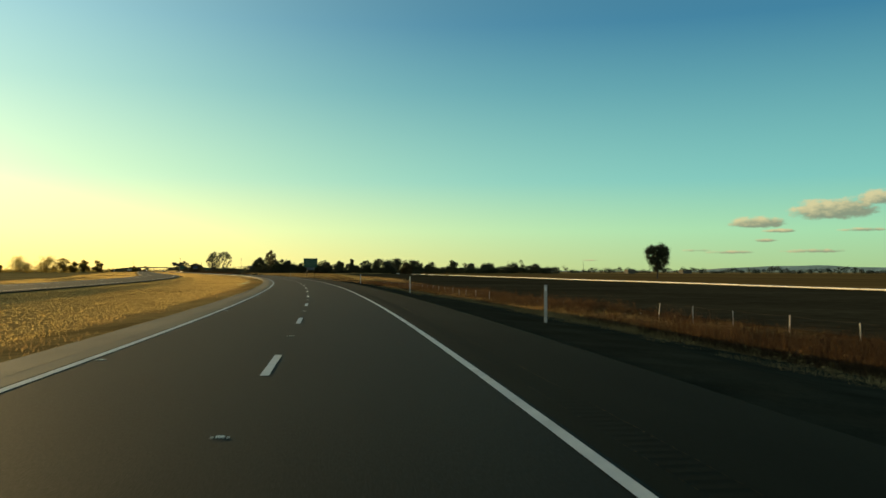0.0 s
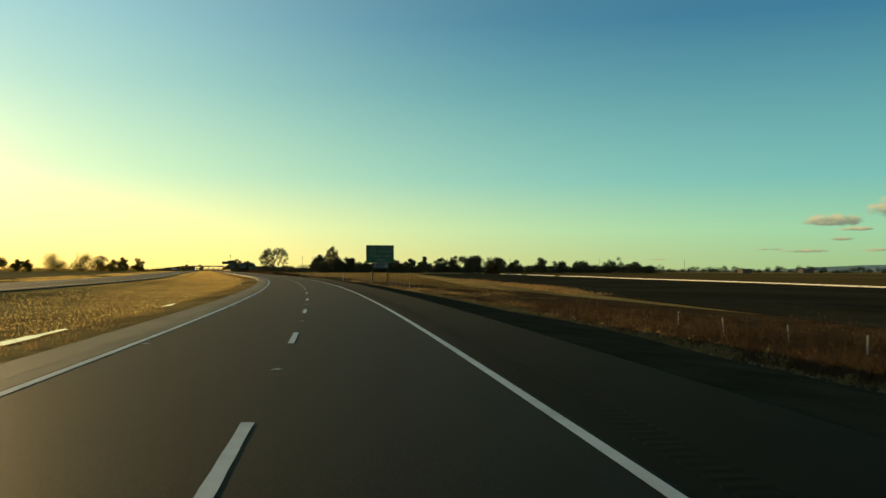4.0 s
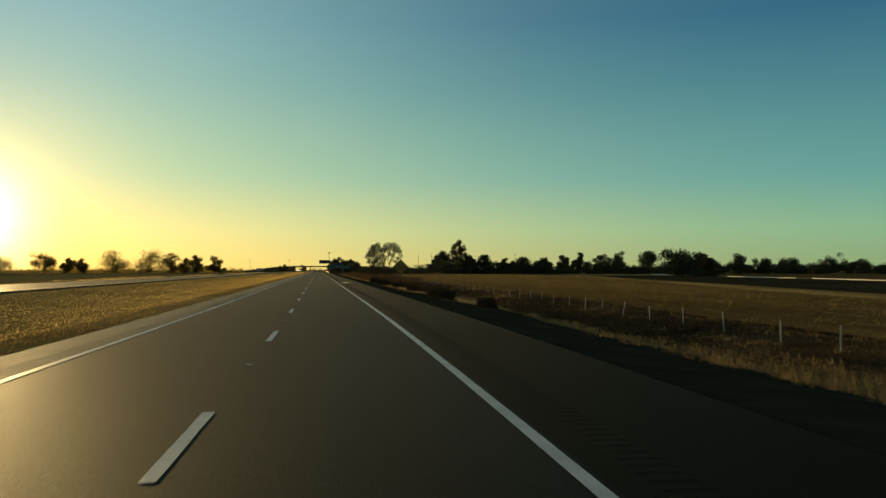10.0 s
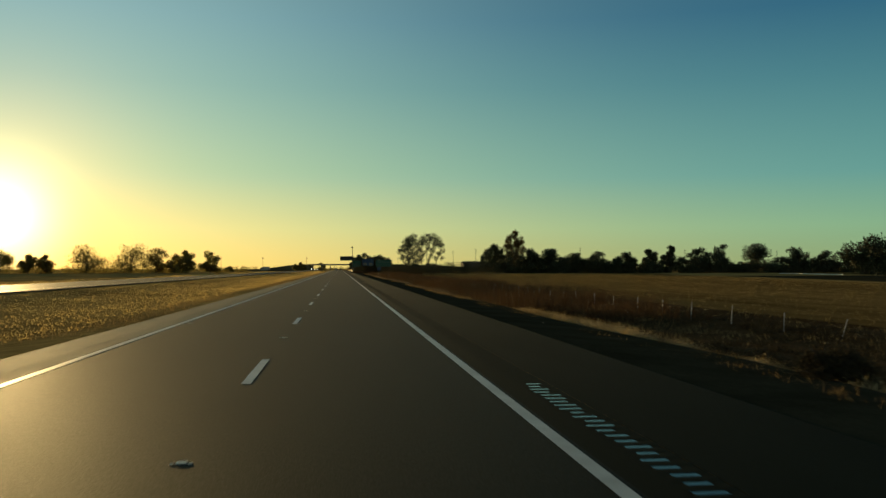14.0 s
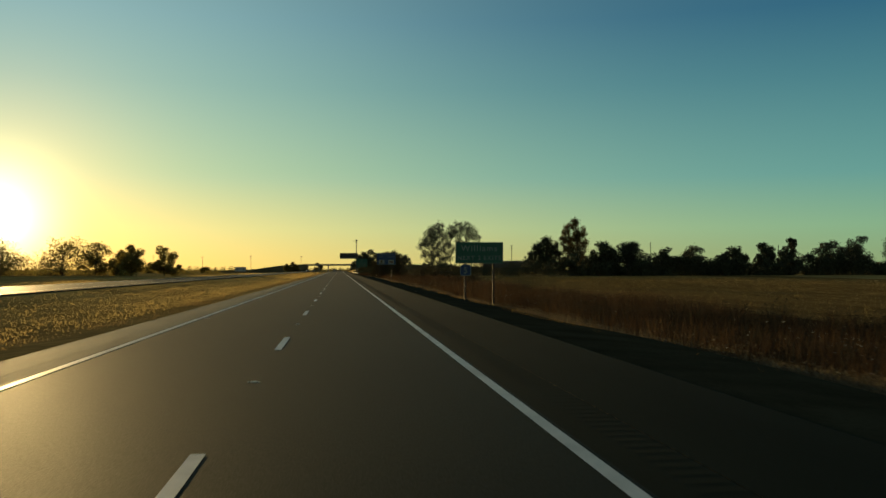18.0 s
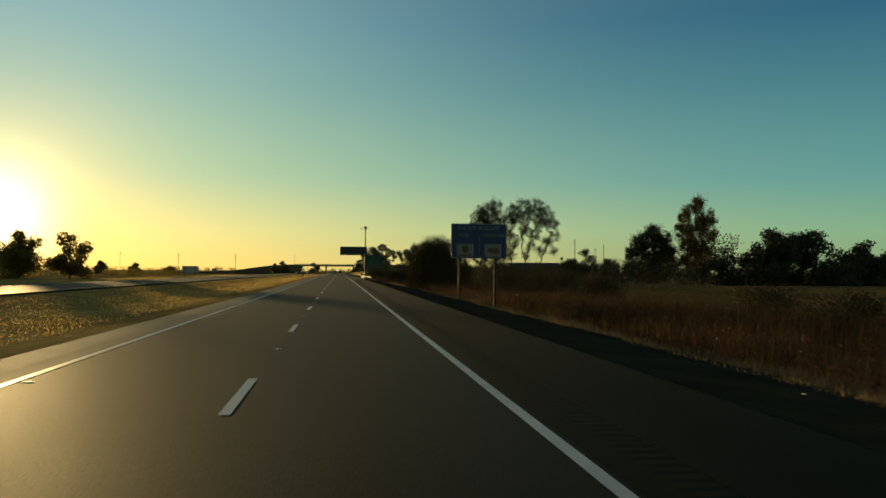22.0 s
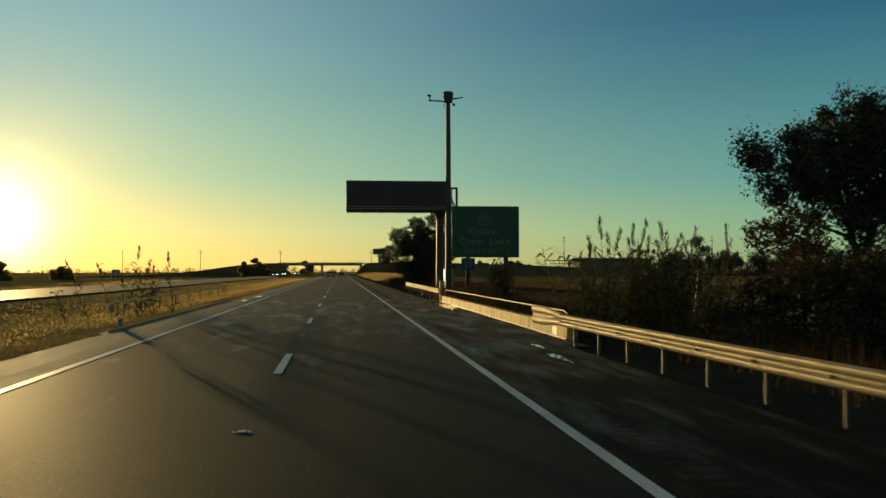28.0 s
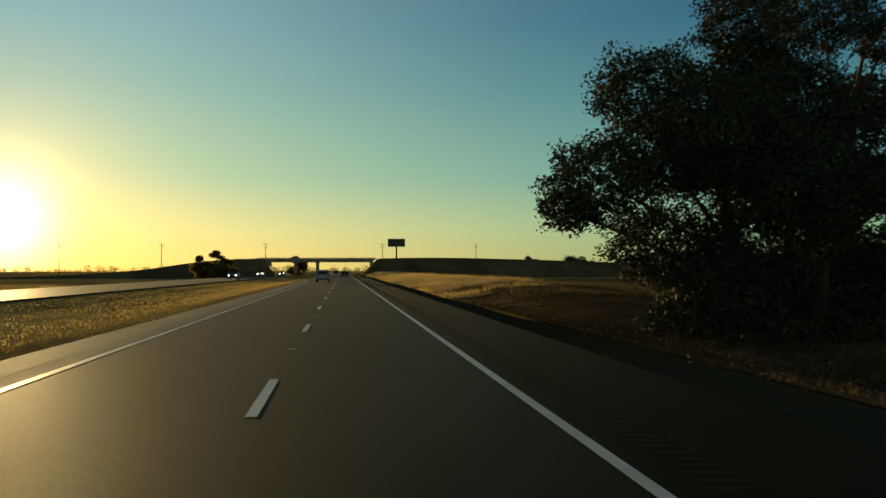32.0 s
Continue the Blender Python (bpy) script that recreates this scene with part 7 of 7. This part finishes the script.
# ---- weed clumps ----
def weed_clumps(name, count, s0, s1, lat0, lat1, tall, wide, material, label, seed, stems=22, flecks=38, patch=14.0, need=0.0, fleck=0.033):
    """Rounded weed plants, each of thin stems spreading from one root and small leaves and husks round their tips."""
    rng = np.random.default_rng(seed)
    s, u = rng.uniform(s0, s1, count), rng.uniform(0, 1, count)
    lo = lat0(s) if callable(lat0) else lat0
    hi = lat1(s) if callable(lat1) else lat1
    lat = lo + (hi - lo) * u
    v = np.sin(s / patch + 2 * np.sin(lat / patch * 2.1 + seed)) + 0.8 * np.sin(s / patch * 2.7 + lat / 2.3 + seed * 1.3) + 0.5 * np.sin(s / patch * 6.1 + seed)
    ok = v + rng.normal(0, 0.5, count) > need
    s, lat, v = s[ok], lat[ok], v[ok]
    n = len(s)
    size = np.clip(0.72 + 0.22 * v + rng.normal(0, 0.16, n), 0.35, 1.5)
    x, y = road_many(s, lat)
    z = ground_z(s, lat) + crossfall(s, lat) - 0.03
    h = size * rng.uniform(tall[0], tall[1], n)
    w = size * rng.uniform(wide[0], wide[1], n)

    def spread(k):
        i = np.repeat(np.arange(n), k)
        a, r = rng.uniform(0, 2 * np.pi, n * k), rng.uniform(0, 1, n * k) ** 0.6
        top = np.sqrt(np.clip(1 - 0.75 * r * r, 0.1, 1)) * rng.uniform(0.62, 1.06, n * k)
        return i, np.stack([x[i] + np.cos(a) * r * w[i], y[i] + np.sin(a) * r * w[i], z[i] + h[i] * top], 1)

    i, tip = spread(stems)
    root = np.stack([x[i], y[i], z[i]], 1) + np.concatenate([rng.normal(0, 0.10, (len(i), 2)) * w[i][:, None], np.zeros((len(i), 1))], 1)
    a = rng.uniform(0, 2 * np.pi, len(i))
    e = np.stack([np.cos(a), np.sin(a), 0 * a], 1) * (0.007 + 0.006 * rng.random(len(i)))[:, None]
    blades = np.stack([root - e, root + e, tip], 1)
    j, q = spread(flecks)
    q[:, 2] -= h[j] * rng.uniform(0, 0.55, len(j))
    r3 = rng.normal(0, 1, (3, len(j), 3)) * (fleck * rng.uniform(0.4, 1.3, len(j)))[None, :, None]
    leaves = np.stack([q + r3[0], q + r3[1], q + r3[2]], 1)
    me = raw_mesh(name, np.concatenate([blades, leaves]).reshape(-1, 3), 3, material)
    return tagged(new(name, me), label, "weeds", kind="stuff")


weed_clumps("weed_clumps", 3000, -5, 180, lambda s: weed_edge(s) + 0.4, 20.5, (0.60, 1.25), (0.35, 0.8), M_RUST, "rounded rust-brown weeds along the verge", 71, need=0.0)
weed_clumps("weed_clumps", 1500, -5, 200, lambda s: weed_edge(s) - 0.3, lambda s: weed_edge(s) + 2.0, (0.25, 0.6), (0.3, 0.6), M_STRAW, "pale straw clumps at the edge of the gravel", 72, need=0.3)
weed_clumps("weed_clumps", 2200, 180, 345, lambda s: weed_edge(s) + 1.6, 22.0, (0.15, 0.40), (0.35, 0.8), M_DRYBUSH, "low dark brown weeds under the fence", 73, need=-0.2)
weed_clumps("weed_clumps", 1500, 200, 480, lambda s: weed_edge(s) - 0.6, lambda s: weed_edge(s) + 1.5, (0.20, 0.5), (0.4, 0.9), M_PALESTRAW, "bleached straw clumps at the edge of the gravel", 74, stems=44, flecks=60, need=0.4, fleck=0.016)
weed_clumps("weed_clumps", 2500, 335, 480, lambda s: weed_edge(s) + 1.4, 23.0, (0.25, 0.75), (0.4, 0.9), M_DRYBUSH, "low dark brown weeds along the fence", 75, need=0.0)
weed_clumps("weed_clumps", 6400, 470, 868, lambda s: weed_edge(s) + 0.8, 22.0, (0.8, 1.65), (0.5, 1.1), M_RUST, "tall rounded rust-brown weeds beside the road", 76, stems=26, flecks=44, need=0.1, fleck=0.034)
weed_clumps("weed_clumps", 4200, 470, 868, lambda s: weed_edge(s) + 1.5, 24.0, (0.9, 1.9), (0.5, 1.2), M_DRYBUSH, "tall dark brown weeds beside the road", 77, stems=30, flecks=60, need=0.4, patch=11.0)
weed_clumps("weed_clumps", 1800, 500, 868, lambda s: weed_edge(s) - 0.4, lambda s: weed_edge(s) + 1.6, (0.25, 0.6), (0.3, 0.7), M_WEEDEDGE, "low grey-brown weeds at the edge of the gravel", 78, need=0.2)
weed_clumps("weed_clumps", 1300, 936, 1012, 9.6, 26.0, (0.3, 0.8), (0.4, 0.9), M_DRYBUSH, "dark brown weeds beyond the cabinets", 79, need=0.2)

weed_clumps("weed_clumps", 1900, 1000, 1062, 9.0, 21.0, (0.25, 0.6), (0.35, 0.8), M_DRYBUSH, "low dark brown weeds under the big tree", 80, need=-0.2)
weed_clumps("weed_clumps", 900, 936, 1062, 8.9, 11.5, (0.12, 0.32), (0.3, 0.7), M_WEEDEDGE, "low faded weeds at the edge of the gravel", 81, need=0.2)

# ---- grasses ----
grass("field_stubble", 24000, 955, 1235, 27.0, 150.0, (0.08, 0.22), M_STUBBLE_STALK, "short cut straw standing in the field by the warehouse", 30, 5, 0.022, 0.25, 0.3)
grass("field_stubble", 56000, 206, 850, 22.0, 120.0, (0.10, 0.26), M_STUBBLE_STALK, "short cut straw standing in the mown field", 29, 5, 0.022, 0.25, 0.3, keep=lambda s, l: l < canal_x(s) - 60)
grass("tall_weeds", 40000, -5, 330, lambda s: weed_edge(s) + 0.5, 20.0, (0.36, 0.98), M_RUST, "tall rust-brown weeds along the verge", 1, 8, 0.020, 0.18, 0.7, clump=6.0, keep=lambda s, l: s < 175)
grass("straw_weeds", 15000, -5, 340, weed_edge, 18.5, (0.12, 0.42), M_STRAW, "pale straw grass along the verge", 2, 8, 0.022, 0.15, 0.4, clump=4.0)
grass("straw_weeds", 11000, 190, 560, weed_edge, 24.0, (0.10, 0.30), M_STRAW, "pale straw grass along the verge and fence", 3, 7, 0.022, 0.16, 0.45, clump=5.0)
grass("tall_weeds", 20000, 470, 850, lambda s: weed_edge(s) + 0.3, 24.0, (0.65, 1.75), M_RUST, "dense tall rust-brown weeds beside the road", 4, 10, 0.022, 0.24, 0.6, clump=9.0)
grass("straw_weeds", 16000, 500, 870, lambda s: weed_edge(s) - 0.9, lambda s: weed_edge(s) + 2.0, (0.10, 0.40), M_WEEDEDGE, "pale straw grass at the edge of the verge", 5, 7, 0.02, 0.14, 0.45, clump=4.0)
grass("tall_weeds", 9000, 855, 950, 8.6, 30.0, (0.4, 1.2), M_RUST, "dark weeds round the creek", 6, 8, 0.03, 0.2, 0.3, clump=6.0)
grass("tall_weeds", 5000, 889, 922, 8.3, 19.0, (0.6, 1.7), M_BUSH, "dark tangled weeds growing up behind the parapet", 26, 9, 0.026, 0.22, 0.5, clump=3.0)
weed_clumps("weed_clumps", 900, 886, 934, 8.2, 24.0, (0.8, 1.9), (0.6, 1.3), M_DRYBUSH, "dark tangled weeds behind the parapet", 82, stems=30, flecks=90, need=-0.4, fleck=0.04)
grass("tall_weeds", 3000, 889, 930, 8.3, 17.0, (0.7, 1.8), M_RUST, "rust-brown weeds growing up behind the parapet", 27, 9, 0.024, 0.22, 0.5, clump=3.4)
grass("straw_weeds", 20000, 935, 1120, 9.2, 24.0, (0.08, 0.32), M_STRAW, "pale straw grass along the verge", 7, 7, 0.024, 0.18, 0.45, clump=6.0)
grass("straw_weeds", 12000, 1046, 1190, 9.2, 16.0, (0.25, 0.8), M_PALESTRAW, "bleached straw among the golden grass of the bank", 28, 7, 0.03, 0.25, 0.5, clump=5.0)
grass("straw_weeds", 34000, 1050, 1290, 9.0, 21.0, (0.30, 0.9), M_GOLD, "sunlit golden grass bank before the overpass", 8, 6, 0.045, 0.25, 0.5, clump=8.0)
grass("canal_weeds", 1500, 186, 330, lambda s: 28.5 + 0.13 * np.maximum(s - 200, 0), lambda s: 32 + 0.15 * np.maximum(s - 200, 0), (0.25, 0.75), M_STRAW, "tall pale weeds along a field ditch", 9, 8, 0.05, 0.3, 0.3, clump=9.0)
grass("tall_weeds", 8000, 934, 1012, 13.5, 32.0, (0.15, 0.5), M_RUST, "dark brown weeds beyond the cabinets", 16, 9, 0.024, 0.22, 0.6, clump=5.0)
grass("straw_weeds", 15000, -5, 470, lambda s: weed_edge(s) - 1.0, lambda s: weed_edge(s) + 1.6, (0.10, 0.36), M_STRAW, "pale dry grass at the edge of the gravel", 17, 7, 0.022, 0.16, 0.6, clump=3.0)
grass("straw_weeds", 9000, -5, 140, lambda s: weed_edge(s) + 0.2, lambda s: weed_edge(s) + 4.5, (0.22, 0.55), M_STRAW, "sunlit dry weeds beside the gravel", 18, 9, 0.022, 0.2, 0.5, clump=3.5)
grass("straw_weeds", 12000, -5, 868, lambda s: weed_edge(s) - 2.0, lambda s: weed_edge(s) + 0.2, (0.05, 0.24), M_STRAW, "sparse dry tufts straggling onto the gravel", 19, 8, 0.016, 0.13, 0.8, clump=1.7)
grass("median_grass", 40000, -30, 420, lambda s: far_edge(s) + 1.0, -7.4, (0.04, 0.13), M_GOLD, "golden dry grass of the median", 10, 6, 0.034, 0.38, 0.7)
grass("median_grass", 42000, 420, 1250, lambda s: far_edge(s) + 1.0, -7.2, (0.04, 0.14), M_GOLD, "golden dry grass of the median", 11, 6, 0.048, 0.5, 0.7)
grass("median_edge_weeds", 16000, -30, 1100, -8.6, -5.6, (0.06, 0.20), M_STRAW, "short trodden grass at the edge of the median", 12, 5, 0.025, 0.15, 0.6, clump=4.0)
grass("far_side_grass", 26000, 0, 1150, -62, lambda s: far_edge(s) - 13.5, (0.15, 0.45), M_GOLD, "golden dry grass beyond the other carriageway", 13, 5, 0.06, 0.4, 0.45, clump=11.0)


# ---- pale seed heads catching the light above the weeds ----
def seed_heads(count, s0, s1, l0, l1, seed):
    rng = np.random.default_rng(seed)
    s, lat = rng.uniform(s0, s1, count), l0 + (l1 - l0) * rng.uniform(0, 1, count) ** 1.6
    ok = np.sin(s / 7.0 + seed) + np.sin(s / 3.1) + rng.normal(0, 0.6, count) > 0.75
    s, lat = s[ok], lat[ok]
    x, y = road_many(s, lat)
    c = np.stack([x, y, ground_z(s, lat) + crossfall(s, lat) + rng.uniform(0.15, 1.15, len(s))], 1)
    r = rng.uniform(0.006, 0.018, len(s))[:, None]
    a, b, e = rng.normal(0, 1, (3, len(s), 3))
    me = raw_mesh("seed_heads", np.stack([c + a * r, c + b * r, c + e * r], 1).reshape(-1, 3), 3, M_SEED)
    return tagged(new("seed_heads", me), "pale fluffy seed heads among the weeds", "weeds", kind="stuff")


seed_heads(13000, 470, 850, 11.2, 18.5, 3)
seed_heads(1500, 10, 300, 12.0, 16.5, 4)
seed_heads(900, 935, 1060, 9.4, 16.0, 5)
